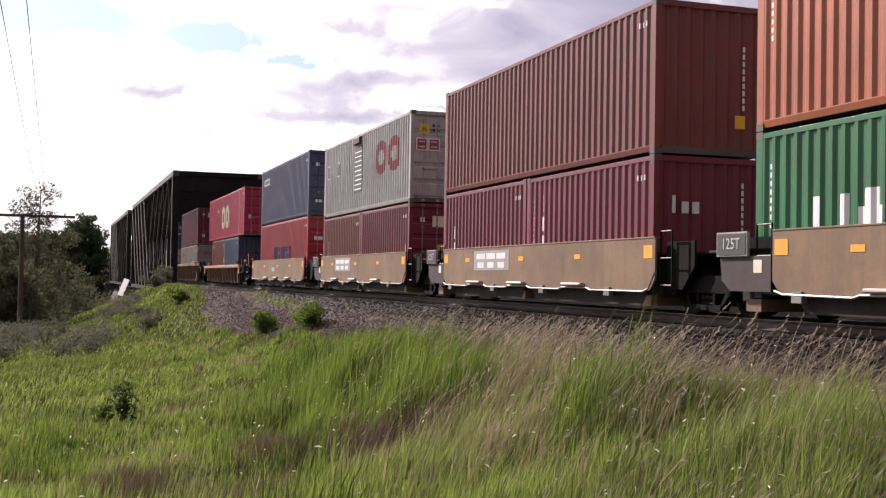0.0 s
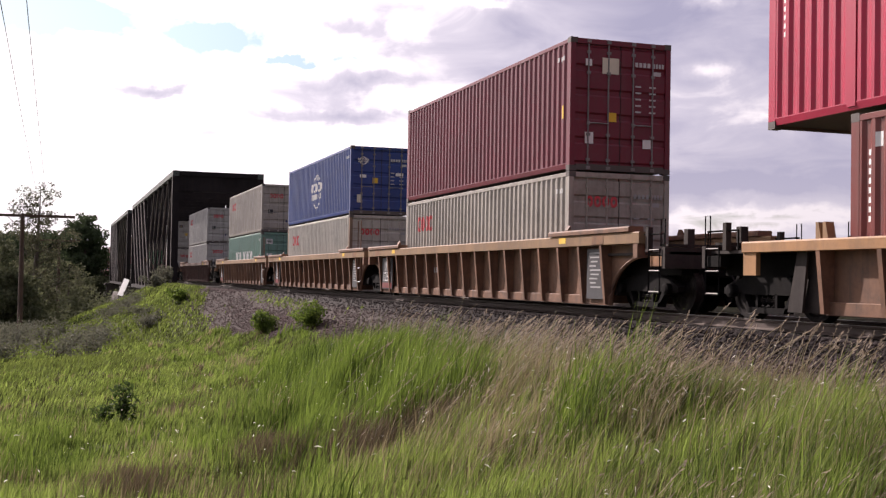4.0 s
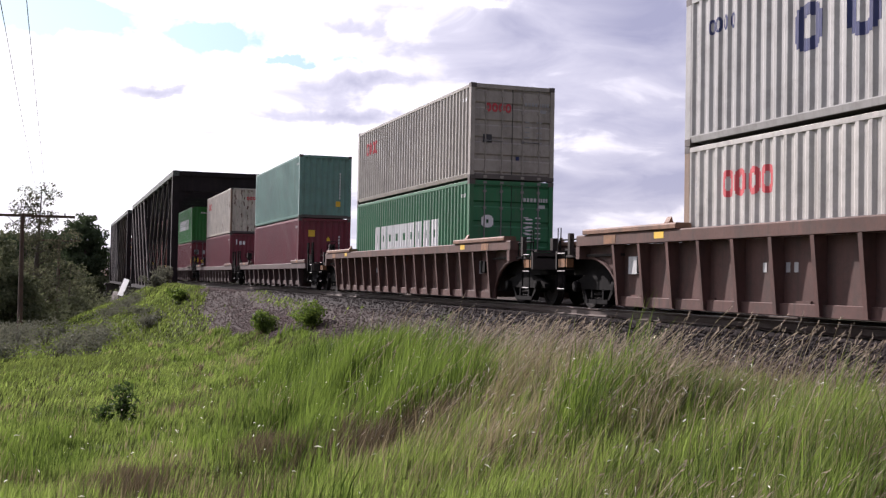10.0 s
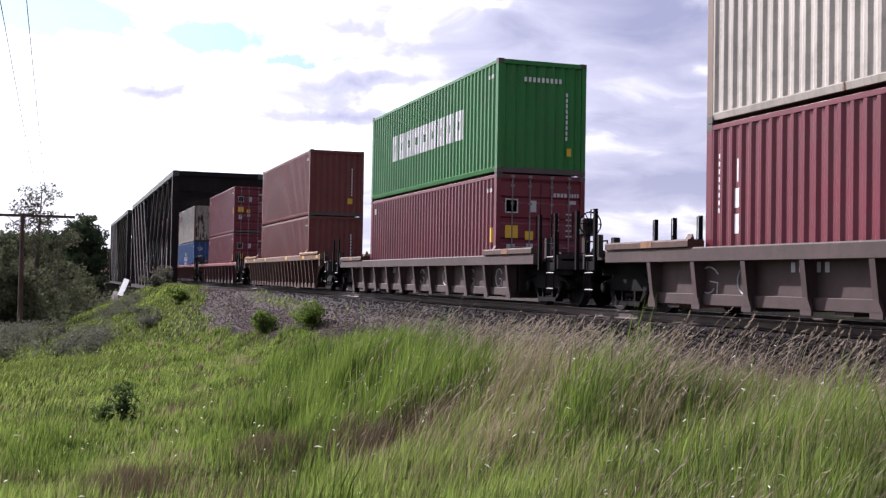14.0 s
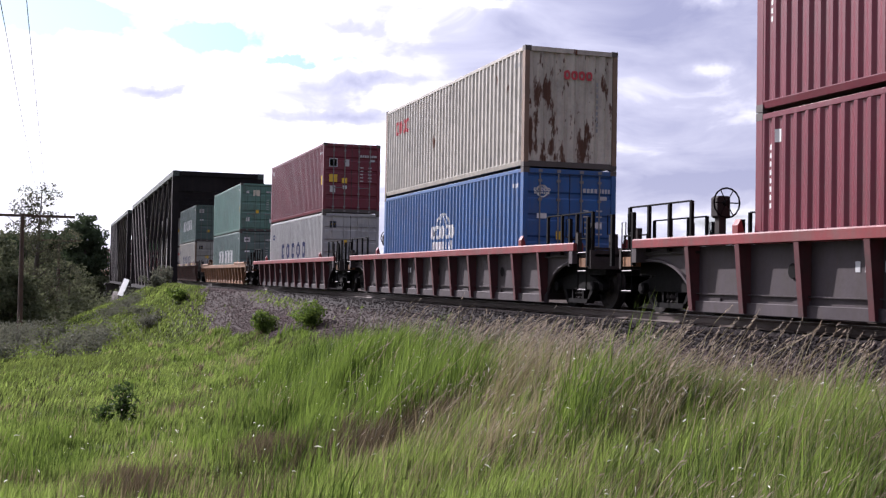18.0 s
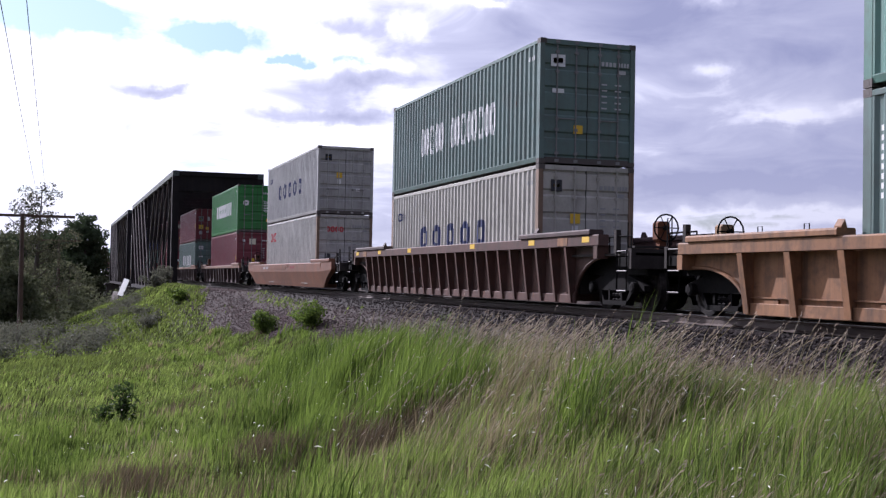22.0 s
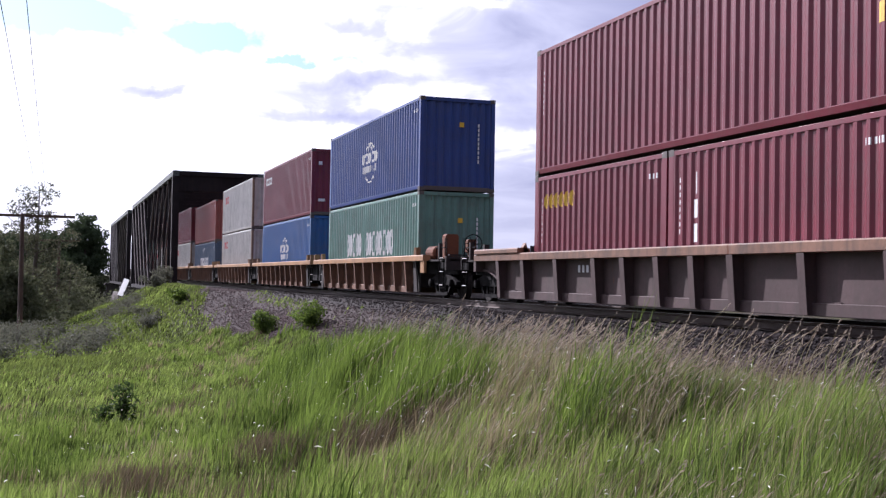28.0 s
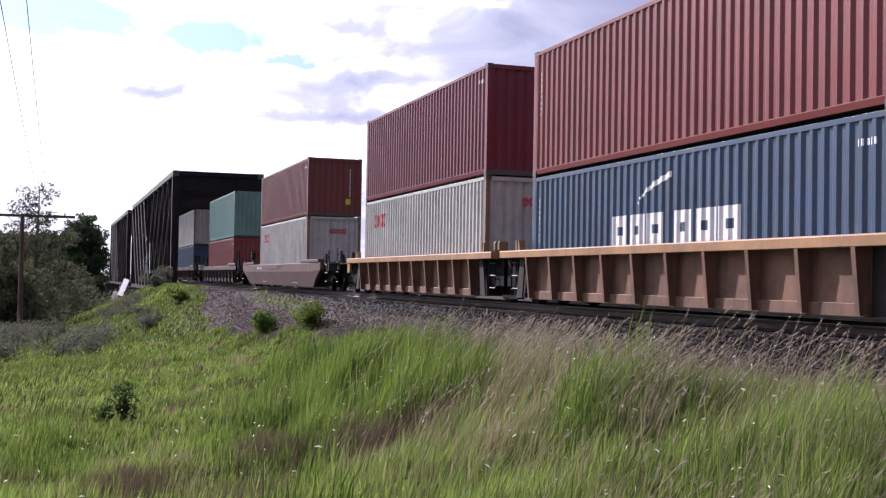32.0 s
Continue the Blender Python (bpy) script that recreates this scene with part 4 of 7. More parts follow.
def depth_at(ws, x):
    for (a, d), (b, e) in zip(ws, ws[1:]):
        if a <= x <= b:
            return d + (e - d) * (x - a) / max(b - a, 1e-6)
    return 0.0


def side_sheet(m, L, H):
    ws = waves(-L / 2 + 0.15, L / 2 - 0.15)
    z0, z1 = 0.155, H - 0.105
    for (a, d), (b, e) in zip(ws, ws[1:]):
        m.face([(a, -HALF + 0.006 + d, z0), (b, -HALF + 0.006 + e, z0), (b, -HALF + 0.006 + e, z1), (a, -HALF + 0.006 + d, z1)])


def end_sheet(m, H):
    """Corrugated blank end, facing +x at x = 0."""
    ws = waves(-HALF + 0.13, HALF - 0.13)
    for (a, d), (b, e) in zip(ws, ws[1:]):
        m.face([(-0.03 - d * 1.2, a, 0.15), (-0.03 - e * 1.2, b, 0.15), (-0.03 - e * 1.2, b, H - 0.12), (-0.03 - d * 1.2, a, H - 0.12)])


def door_leaf(m, H, s):
    """A door leaf with pressed level bands, facing +x at x = 0; s: -1 or +1, the side."""
    y0, y1 = (0.012, HALF - 0.11) if s > 0 else (-HALF + 0.11, -0.012)
    z0, z1, n = 0.14, H - 0.12, 5
    h = (z1 - z0) / n
    front = [(-0.062, z0)]
    for i in range(n):
        p, q = z0 + h * i, z0 + h * (i + 1)
        front += [(-0.062, p + 0.05), (-0.032, p + 0.09), (-0.032, q - 0.09), (-0.062, q - 0.05)]
    front.append((-0.062, z1))
    m.plate([(-0.09, z1), (-0.09, z0)] + front, y0, y1)


def lock_rod(m, H):
    m.tube([(0, 0, 0.06), (0, 0, H - 0.04)], 0.019, 8)
    for z in (0.25, 0.8, H - 0.75, H - 0.3):
        m.box(-0.03, 0.025, -0.045, 0.045, z - 0.03, z + 0.03)
    m.box(-0.035, 0.03, -0.05, 0.05, 0.04, 0.11)
    m.box(-0.035, 0.03, -0.05, 0.05, H - 0.1, H - 0.03)


def decal(box, L, H, rects, mat, label="", skew=0.0, name="marking"):
    """Painted shapes on the near side, following the corrugation. rects: (x0, x1, z0, z1) from the middle of the side."""
    if rects and isinstance(rects[0], list):
        return [decal(box, L, H, r, mat, label, skew, "painted_shape") for r in rects]
    ws = waves(-L / 2 + 0.15, L / 2 - 0.15)
    m = Mesh()
    for x0, x1, z0, z1 in rects:
        xs = [x0] + [x for x, _ in ws if x0 < x < x1] + [x1]
        for a, b in zip(xs, xs[1:]):
            ya, yb = [-HALF + 0.003 + depth_at(ws, q) for q in (a, b)]
            m.face([(a, ya, z0), (b, yb, z0), (b + skew, yb, z1), (a + skew, ya, z1)])
    ob = part(name, m, mat, box, label)
    if len(rects) > 4:
        ob["kind"] = "stuff"
    return ob


def ring(x, z, w, h, stroke):
    """A plain oval ring in upright strips."""
    out, n = [], 10
    for i in range(n):
        a, b = x + w * i / n, x + w * (i + 1) / n
        m = abs((a + b) / 2 - x - w / 2) / (w / 2)
        o = h / 2 * (1 - m ** 2.6) ** (1 / 2.6)
        q = min(abs((a + b) / 2 - x - w / 2) / max(w / 2 - stroke, 1e-3), 1.0)
        k = (h / 2 - stroke) * (1 - q ** 2.6) ** (1 / 2.6)
        c = z + h / 2
        out += [(a, b, c - o, c + o)] if k < 0.02 * h else [(a, b, c + k, c + o), (a, b, c - o, c - k)]
    return out


def word(x, z, n, w, h, gap, stroke, look_="ring"):
    """A row of n plain letter-sized shapes: rings, blocks with a small opening or solid blocks."""
    out = []
    for i in range(n):
        a, b = x + i * (w + gap), x + i * (w + gap) + w
        if look_ == "solid":
            out.append([(a, b, z, z + h)])
        elif look_ == "block":
            out.append([(a, a + stroke, z, z + h), (b - stroke, b, z, z + h), (a + stroke, b - stroke, z, z + h * 0.36), (a + stroke, b - stroke, z + h * 0.64, z + h)])
        else:
            out.append(ring(a, z, w, h, stroke))
    return out


def globe(cx, cz, r, stroke):
    """A thin ring with meridian bars behind two rows of plain shapes: a round emblem."""
    out = []
    n = 22
    for i in range(n):
        a = cx - r + 2 * r * i / n
        b = cx - r + 2 * r * (i + 1) / n
        m = (a + b) / 2 - cx
        h = math.sqrt(max(r * r - m * m, 0)) * 0.94
        k = max(stroke, 1.6 * abs(m) / r * stroke * 2)
        k = min(k, h * 0.7)
        out += [(a, b, cz + h - k, cz + h), (a, b, cz - h, cz - h + k)]
    for d in (-0.28, 0.28):
        out += [(cx + r * d * (0.4 + 0.15 * j) - stroke / 2, cx + r * d * (0.4 + 0.15 * j) + stroke / 2, cz + r * (0.85 - 0.09 * j), cz + r * (0.94 - 0.09 * j)) for j in range(5)]
    for i in range(5):
        out += ring(cx - r * 1.36 + 0.55 * r * i, cz - 0.03 * r, 0.47 * r, 0.52 * r, 0.12 * r)
    out += [(cx - r * 1.26 + 0.315 * r * i, cx - r * 1.26 + 0.315 * r * i + 0.19 * r, cz - 0.43 * r, cz - 0.13 * r) for i in range(8)]
    return out


def flat_marks(box, rects, mat, x, label="", name="marking"):
    """Labels on the leading end: (y0, y1, z0, z1)."""
    if rects and isinstance(rects[0], list):
        rects = [q for r in rects for q in r]
    m = Mesh()
    for y0, y1, z0, z1 in rects:
        m.box(x, x + 0.004, y0, y1, z0, z1)
    ob = part(name, m, mat, box, label)
    if len(rects) > 1:
        ob["kind"] = "stuff"
    return ob


def container(paint, L, H, door, label, marks=(), endmarks=()):
    c = tagged(new("shipping_container"), label, "shipping container", "containers on the train")
    P = PAINT[paint]
    e = L / 2
    for s, nm in ((1, "side_wall"), (-1, "side_wall")):
        ob = part(nm, shared(("side_sheet", L, H), lambda m: side_sheet(m, L, H)), P, c)
        if s < 0:
            ob.rotation_euler = (0, 0, math.pi)
    part("roof", shared(("roof", L), lambda m: m.box(-L / 2 + 0.1, L / 2 - 0.1, -HALF + 0.05, HALF - 0.05, -0.05, -0.02)), P, c, at=(0, 0, H))
    part("floor", shared(("floor", L), lambda m: m.box(-L / 2 + 0.1, L / 2 - 0.1, -HALF + 0.07, HALF - 0.07, 0.06, 0.15)), CASTING, c)
    for y in (-1, 1):
        part("top_rail", shared(("top_rail", L), lambda m: m.rail(-L / 2 + 0.17, L / 2 - 0.17, -0.03, 0.03, -0.115, -0.026, 0.007, 0.007)), P, c, at=(0, y * (HALF - 0.032), H))
        part("bottom_rail", shared(("bottom_rail", L), lambda m: m.prism([(-0.004, 0.05), (0.04, 0.05), (0.04, 0.165), (-0.024, 0.165), (-0.025, 0.15)], -L / 2 + 0.17, L / 2 - 0.17)), P, c, at=(0, y * (HALF - 0.028), 0), turn=0.0 if y < 0 else math.pi)
    for x in (-1, 1):
        part("end_header", shared(("header",), lambda m: m.box(-0.09, 0.0, -HALF + 0.16, HALF - 0.16, -0.125, -0.015)), P, c, at=(x * e if x > 0 else -e + 0.09, 0, H))
        part("end_sill", shared(("sill",), lambda m: m.box(-0.09, 0.0, -HALF + 0.16, HALF - 0.16, 0.02, 0.15)), CASTING, c, at=(x * e if x > 0 else -e + 0.09, 0, 0))
        for y in (-1, 1):
            part("corner_post", shared(("corner_post", H), lambda m: m.box(-0.085, 0.085, -0.06, 0.06, 0.12, H - 0.12)), POST_RUST if paint in ("white", "beige", "rustywhite") else P, c, at=(x * (e - 0.087), y * (HALF - 0.062), 0))
            for z in (0.0, H - 0.118):
                part("corner_casting", shared(("casting",), lambda m: (m.box(-0.089, 0.089, -0.081, 0.081, 0, 0.118), m.box(-0.04, 0.04, -0.083, -0.081, 0.03, 0.09), m.box(0.089, 0.0905, -0.03, 0.03, 0.03, 0.09))), CASTING, c, at=(x * (e - 0.088), y * (HALF - 0.080), z))
    part("end_wall", shared(("end_sheet", H), lambda m: end_sheet(m, H)), P, c, at=(-e, 0, 0), turn=math.pi)
    if door:
        for s in (-1, 1):
            d = part("door", shared(("door_leaf", H, s), lambda m: door_leaf(m, H, s)), P, c, at=(e, 0, 0))
            for y in (0.30, 0.78):
                part("lock_rod", shared(("lock_rod", H), lambda m: lock_rod(m, H)), GALV if paint in ("maroon", "green", "red", "crimson", "cobalt", "blue", "greygreen", "darkgreen") else P, d, at=(-0.02, s * y, 0))
            part("handle", shared(("handle",), lambda m: (m.tube([(0, -0.25, 0), (0.02, 0.0, 0.0), (0, 0.25, 0.0)], 0.014, 5), m.box(-0.02, 0.012, -0.27, -0.2, -0.04, 0.04))), GALV, d, at=(-0.01, s * 0.54, 1.05))
        part("door_gasket", shared(("gasket", H), lambda m: (m.box(-0.07, -0.05, -0.012, 0.012, 0.13, H - 0.12), m.box(-0.085, -0.07, -HALF + 0.105, -HALF + 0.12, 0.13, H - 0.12), m.box(-0.085, -0.07, HALF - 0.12, HALF - 0.105, 0.13, H - 0.12))), GASKET, c, at=(e, 0, 0))
        fx = e - 0.028
        idm = [(0.35 + 0.1 * i, 0.35 + 0.1 * i + 0.07, H - 0.55, H - 0.45) for i in range(4)] + [(0.78 + 0.075 * i, 0.78 + 0.075 * i + 0.05, H - 0.55, H - 0.45) for i in range(4)]
        idm += [(0.8, 0.98, H - 0.72, H - 0.63)]
        idm += [(0.36, 0.50, H - 1.0 - 0.14 * i, H - 0.965 - 0.14 * i) for i in range(5)] + [(0.70, 0.86, H - 1.0 - 0.14 * i, H - 0.965 - 0.14 * i) for i in range(5)]
        flat_marks(c, idm, MARK["pale"] if paint not in ("white", "grey", "beige", "dimgrey") else MARK["grey"], fx, "small illegible painted marks")
    else:
        part("end_wall", shared(("end_sheet", H), lambda m: end_sheet(m, H)), PAINT["rustyend"] if paint == "rustywhite" else P, c, at=(e, 0, 0))
        fx = e - 0.026
        flat_marks(c, [(0.66, 0.71, 0.9 + 0.14 * i, 1.0 + 0.14 * i) for i in range(9)], MARK["white" if paint not in ("white", "grey", "beige", "rustywhite") else "grey"], fx, "small illegible painted marks")
    # upright column of small code marks by the trailing corner
    decal(c, L, H, [(-e + 0.33, -e + 0.41, H - 0.6 - 0.13 * i, H - 0.52 - 0.13 * i) for i in range(8)], MARK["white"] if paint not in ("white", "grey", "beige", "rustywhite") else MARK["grey"], "column of small illegible marks")
    decal(c, L, H, [(e - 0.75 + 0.09 * i, e - 0.70 + 0.09 * i, H - 0.46, H - 0.36) for i in range(5)], MARK["white"] if paint not in ("white", "grey", "beige", "rustywhite") else MARK["grey"], "row of small illegible marks")
    for m in marks:
        decal(c, L, H, m[0], MARK[m[1]], m[2], *m[3:])
    for m in endmarks:
        flat_marks(c, m[0], MARK[m[1]], fx + 0.004, m[2])
    return c


HI, LO, L40, L20, L53 = 2.896, 2.591, 12.192, 6.058, 16.15


def mk(kind, H, L=L40):
    """Markings by kind: side marks and end marks."""
    red3 = lambda x, z: (word(x, z, 4, 0.33, 0.45, 0.04, 0.105), "red", "plain red brand shapes")
    if kind == "oval":  # red line mark on the trailing half of the side
        return [red3(-L / 2 + 1.2, H - 0.96)], [(word(-0.80, H - 0.76, 4, 0.165, 0.24, 0.03, 0.055), "red", "plain red brand shapes"), ([(-0.85, -0.6, 1.0, 1.22)], "dark", "dark square placard"), ([(0.1, 0.2, 0.55, 0.65)], "blue", "small blue sticker")]
    if kind == "ovalblank":
        return [red3(-L / 2 + 1.2, H - 0.96)], [(word(-0.2, H - 0.75, 4, 0.165, 0.22, 0.03, 0.055), "red", "plain red brand shapes")]
    if kind == "five":  # five big navy letters' shapes on grey
        return [(word(-2.95, 1.06, 5, 0.68, 0.72, 0.545, 0.185), "blue", "plain navy brand shapes"), (word(-L / 2 + 0.75, H * 0.70, 4, 0.16, 0.26, 0.05, 0.05), "blue", "small navy marks")], [([(-0.9, -0.62, H - 0.62, H - 0.35)], "dark", "small dark square logo"), ([(-0.84, -0.68, H - 0.52, H - 0.45)], "yellow", "yellow stroke"), ([(-0.4, -0.15, H - 1.35, H - 1.12)], "yellow", "yellow warning sticker"), ([(-0.35, -0.2, H - 1.6, H - 1.4), (0.45, 0.62, H - 1.9, H - 1.78)], "white", "white sticker")]
    if kind == "china":
        z = H * 0.632 - 0.85
        a = word(-3.06, z, 5, 0.36, 0.85, 0.095, 0.125) + word(-0.30, z, 8, 0.37, 0.85, 0.085, 0.125)
        return [(a, "white", "plain white brand shapes")], [([(-0.94, -0.58, H - 0.64, H - 0.36)], "white", "small white logo panel"), ([(-0.88, -0.64, H - 0.56, H - 0.44)], "grey", "grey stroke"), ([(-0.35, -0.12, 0.72, 0.92)], "yellow", "yellow warning triangle sticker"), ([(-0.9, -0.6, H - 1.25, H - 1.15)], "white", "white placard")]
    if kind == "chinablank":
        m, e = mk("china", H, L)
        return m, [([(0.05, 0.2, H - 0.95, H - 0.8)], "yellow", "yellow warning sticker")]
    if kind == "ever":
        a = word(-3.58, 1.13, 9, 0.69, 0.82, 0.10, 0.26, "block")
        return [(a, "white", "plain white brand shapes")], [(ring(-0.86, H - 1.28, 0.34, 0.34, 0.12), "white", "round white logo"), ([(0.42, 0.62, H - 1.05 - 0.1 * i, H - 1.01 - 0.1 * i) for i in range(7)], "white", "white data lines"), ([(0.55, 0.75, 0.65, 0.85)], "yellow", "yellow warning sticker")]
    if kind == "everblank":
        a = word(-3.58, 1.13, 9, 0.69, 0.82, 0.10, 0.26, "block")
        return [(a, "white", "plain white brand shapes")], [([(-0.5 + 0.12 * i, -0.43 + 0.12 * i, H - 0.55, H - 0.43) for i in range(9)], "white", "row of white marks"), ([(0.7, 0.82, 0.5, 0.7)], "yellow", "yellow warning sticker")]
    if kind == "globe":
        return [(globe(0.08, H * 0.475, 0.76, 0.045), "white", "plain white round emblem")], [(globe(-0.72, H - 0.55, 0.16, 0.03), "white", "small white emblem"), ([(-0.35, -0.15, 1.2, 1.4)], "yellow", "yellow warning triangle"), ([(-0.85, -0.6, H - 1.2, H - 1.08), (0.55, 0.85, 1.5, 1.62)], "white", "white placard"), ([(-0.95, -0.75, 0.45, 0.75)], "cream", "cream sticker")]
    if kind == "globeblank":
        return [(globe(0.08, H * 0.475, 0.76, 0.045), "white", "plain white round emblem")], [([(0.05, 0.2, H - 0.9, H - 0.75)], "yellow", "yellow warning sticker")]
    if kind == "florens":
        return [([(-L / 2 + 0.5, -L / 2 + 0.62, H - 0.5, H - 0.3)], "white", "small white mark"), ([(L / 2 - 0.5, L / 2 - 0.3, H * 0.4, H * 0.53)], "yellow", "small yellow label")], [([(-0.97, -0.62, H - 0.99, H - 0.63), (-0.30, -0.12, H - 0.95, H - 0.66)], "pale", "pale logo panels"), ([(-0.94, -0.65, H - 0.96, H - 0.66)], "dark", "dark square logo"), ([(-0.9, -0.78, H - 0.92, H - 0.80), (-0.82, -0.70, H - 0.79, H - 0.72)], "yellow", "yellow strokes"), ([(-0.96, -0.62, H - 1.62, H - 1.30)], "yellow", "yellow placard"), ([(-0.42, -0.2, H - 1.66, H - 1.44)], "yellow", "yellow warning triangle"), ([(-0.92, -0.7, H - 2.05, H - 1.78), (-0.38, -0.2, H - 1.9, H - 1.75)], "pale", "pale sticker")]
    if kind == "tex":
        side = [[(-L / 2 + 0.88, -L / 2 + 0.96, H * 0.355 + 0.84, H * 0.355 + 1.22)], [(-L / 2 + 0.83, -L / 2 + 1.0, H * 0.355 + 0.42, H * 0.355 + 0.74)], [(-L / 2 + 0.83, -L / 2 + 1.0, H * 0.355, H * 0.355 + 0.32)]]
        up = H - (0.70 if H > 2.7 else 1.08)
        end = [[(-0.82, -0.75, up, up + 0.33)], [(-0.62, -0.47, up, up + 0.22)], [(-0.40, -0.25, up, up + 0.22)]]
        return [(side, "white", "plain white upright brand shapes")], [(end, "white", "plain white brand shapes")]
    if kind == "plain":
        return [], [([(0.5, 0.72, 0.55, 0.8)], "yellow", "yellow sticker")]
    if kind == "placard":
        return [], [([(-0.75, -0.45, H - 0.84, H - 0.54)], "yellow", "yellow square placard"), ([(0.10, 0.26, H - 1.03, H - 0.90), (0.15, 0.21, H - 0.90, H - 0.84)], "yellow", "yellow warning triangle")]
    if kind == "doorplain":
        return [([(L / 2 - 0.5, L / 2 - 0.35, H * 0.4, H * 0.5)], "yellow", "small yellow label")], [([(-0.45, -0.05, H - 0.75, H - 0.4)], "cream", "cream placard"), ([(-0.85, -0.65, 0.6, 0.85), (0.55, 0.75, 0.55, 0.75), (-0.85, -0.7, H - 0.6, H - 0.45)], "white", "white stickers"), ([(-0.3, -0.1, 1.1, 1.3)], "yellow", "yellow warning triangle")]
    if kind == "gcm":
        a = word(-2.03, 0.90, 3, 0.60, 0.60, 0.10, 0.20, "block") + word(0.34, 0.90, 3, 0.64, 0.60, 0.11, 0.21, "block")
        w = [(-1.0 + 0.07 * i, -0.93 + 0.07 * i, 1.69 + 0.42 * (i / 17) ** 0.55, 1.73 + 0.44 * (i / 17) ** 0.55 + 0.05 * min(1, i / 8)) for i in range(18)]
        return [(a, "white", "plain white brand shapes"), (w, "white", "white swoosh")], []
    return [], []


WORDS = dict(maroon="maroon", brown="brown", rustbrown="faded rust-brown", redbrown="red-brown", orange="orange", red="bright red", crimson="crimson", navy="dark navy", cobalt="deep blue", blue="bright blue", steelblue="dark steel-blue", green="bright green", darkgreen="dark green", teal="pale teal", seagreen="weathered sea-green", greygreen="grey-green", white="off-white", rustywhite="rust-streaked white", beige="beige", grey="light grey", dimgrey="dull grey")
MARKED = dict(oval="with red shapes", ovalblank="with red shapes and blank end", five="with big navy shapes", china="with white shapes", chinablank="with white shapes", ever="with big white shapes", everblank="with big white shapes", globe="with a white round emblem", globeblank="with a white round emblem", florens="with stickers on its doors", tex="with small white shapes", plain="with a blank end", placard="with yellow placards", doorplain="with stickers on its doors", gcm="with white shapes")
# stack by stack from the front of the train: middle at 0 s, then lower and upper: (paint, height, door end?, markings); "2" marks two short boxes
STACKS = [
    ("A", -9.61, ("darkgreen", LO, 1, "bigbars"), ("orange", HI, 0, "plain")),
    ("B", -25.09, ("2", LO, ("maroon", "tex", 0), ("maroon", "tex", 0)), ("rustbrown", HI, 0, "plain")),
    ("C", -40.68, ("2", LO, ("brown", "tex", 0), ("maroon", "doorplain", 1)), ("grey", HI, 1, "generator")),
    ("D", -56.07, ("red", HI, 1, "bluewave"), ("navy", HI, 1, "whitetop")),
    ("E", -76.42, ("2", LO, ("brown", "florens", 0), ("steelblue", "white3", 0)), ("crimson", HI, 1, "twoletters")),
    ("F", -97.93, ("dimgrey", LO, 1, "oval"), ("maroon", HI, 1, "doorplain")),
    ("G", -117.55, ("beige", LO, 1, "oval"), ("cobalt", LO, 1, "globe")),
    ("H", -137.38, ("seagreen", LO, 1, "china"), ("dimgrey", LO, 1, "oval")),
    ("I", -161.07, ("grey", LO, 1, "oval"), ("grey", LO, 1, "oval")),
    ("J", -184.5, ("white", LO, 1, "oval"), ("grey", LO, 1, "five")),
    ("K", -207.85, ("darkgreen", HI, 1, "ever"), ("dimgrey", LO, 1, "oval")),
    ("L", -230.84, ("maroon", HI, 0, "placard"), ("teal", HI, 0, "plain")),
    ("M", -252.77, ("maroon", HI, 0, "tex"), ("rustywhite", HI, 0, "ovalblank")),
    ("N", -274.84, ("maroon", HI, 1, "florens"), ("green", HI, 0, "everblank")),
    ("O", -297.56, ("brown", HI, 0, "plain"), ("brown", HI, 0, "plain")),
    ("P", -320.25, ("maroon", HI, 1, "florens"), ("maroon", HI, 1, "florens")),
    ("Q", -342.03, ("blue", HI, 1, "globe"), ("rustywhite", HI, 0, "ovalblank")),
    ("R", -363.79, ("grey", HI, 1, "five"), ("maroon", HI, 1, "florens")),
    ("S", -386.58, ("greygreen", HI, 1, "china"), ("seagreen", HI, 1, "doorplain")),
    ("T", -410.01, ("beige", HI, 1, "five"), ("greygreen", HI, 1, "china")),
    ("U", -433.75, ("white", HI, 1, "oval"), ("grey", HI, 1, "five")),
    ("V", -456.63, ("maroon", HI, 1, "doorplain"), ("green", HI, 1, "ever")),
    ("W", -478.89, ("greygreen", HI, 1, "china"), ("maroon", LO, 1, "florens")),
    ("X", -501.22, ("2", LO, ("maroon", "yellowword", 0), ("maroon", "tex", 0)), ("maroon", HI, 1, "doorplain")),
    ("Y", -522.42, ("seagreen", HI, 0, "chinablank"), ("cobalt", HI, 0, "globeblank")),
    ("Z", -538.23, ("blue", HI, 0, "globeblank"), ("maroon", HI, 0, "whitetop")),
    ("AA", -554.22, ("white", HI, 0, "ovalblank"), ("white", HI, 0, "ovalblank")),
    ("AB", -570.13, ("steelblue", LO, 0, "gcm"), ("redbrown", HI, 0, "plain")),
    ("AC", -585.4, ("white", HI, 0, "ovalblank"), ("maroon", HI, 0, "plain")),
    ("AD", -607.71, ("white", HI, 0, "ovalblank"), ("brown", LO, 0, "plain")),
    ("AE", -629.92, ("redbrown", LO, 0, "plain"), ("teal", HI, 0, "plain")),
    ("AF", -652.1, ("steelblue", LO, 0, "plain"), ("white", HI, 0, "plain")),
]
FLOOR = 0.355
TRAIN = []  # (thing, middle at 0 s, height)


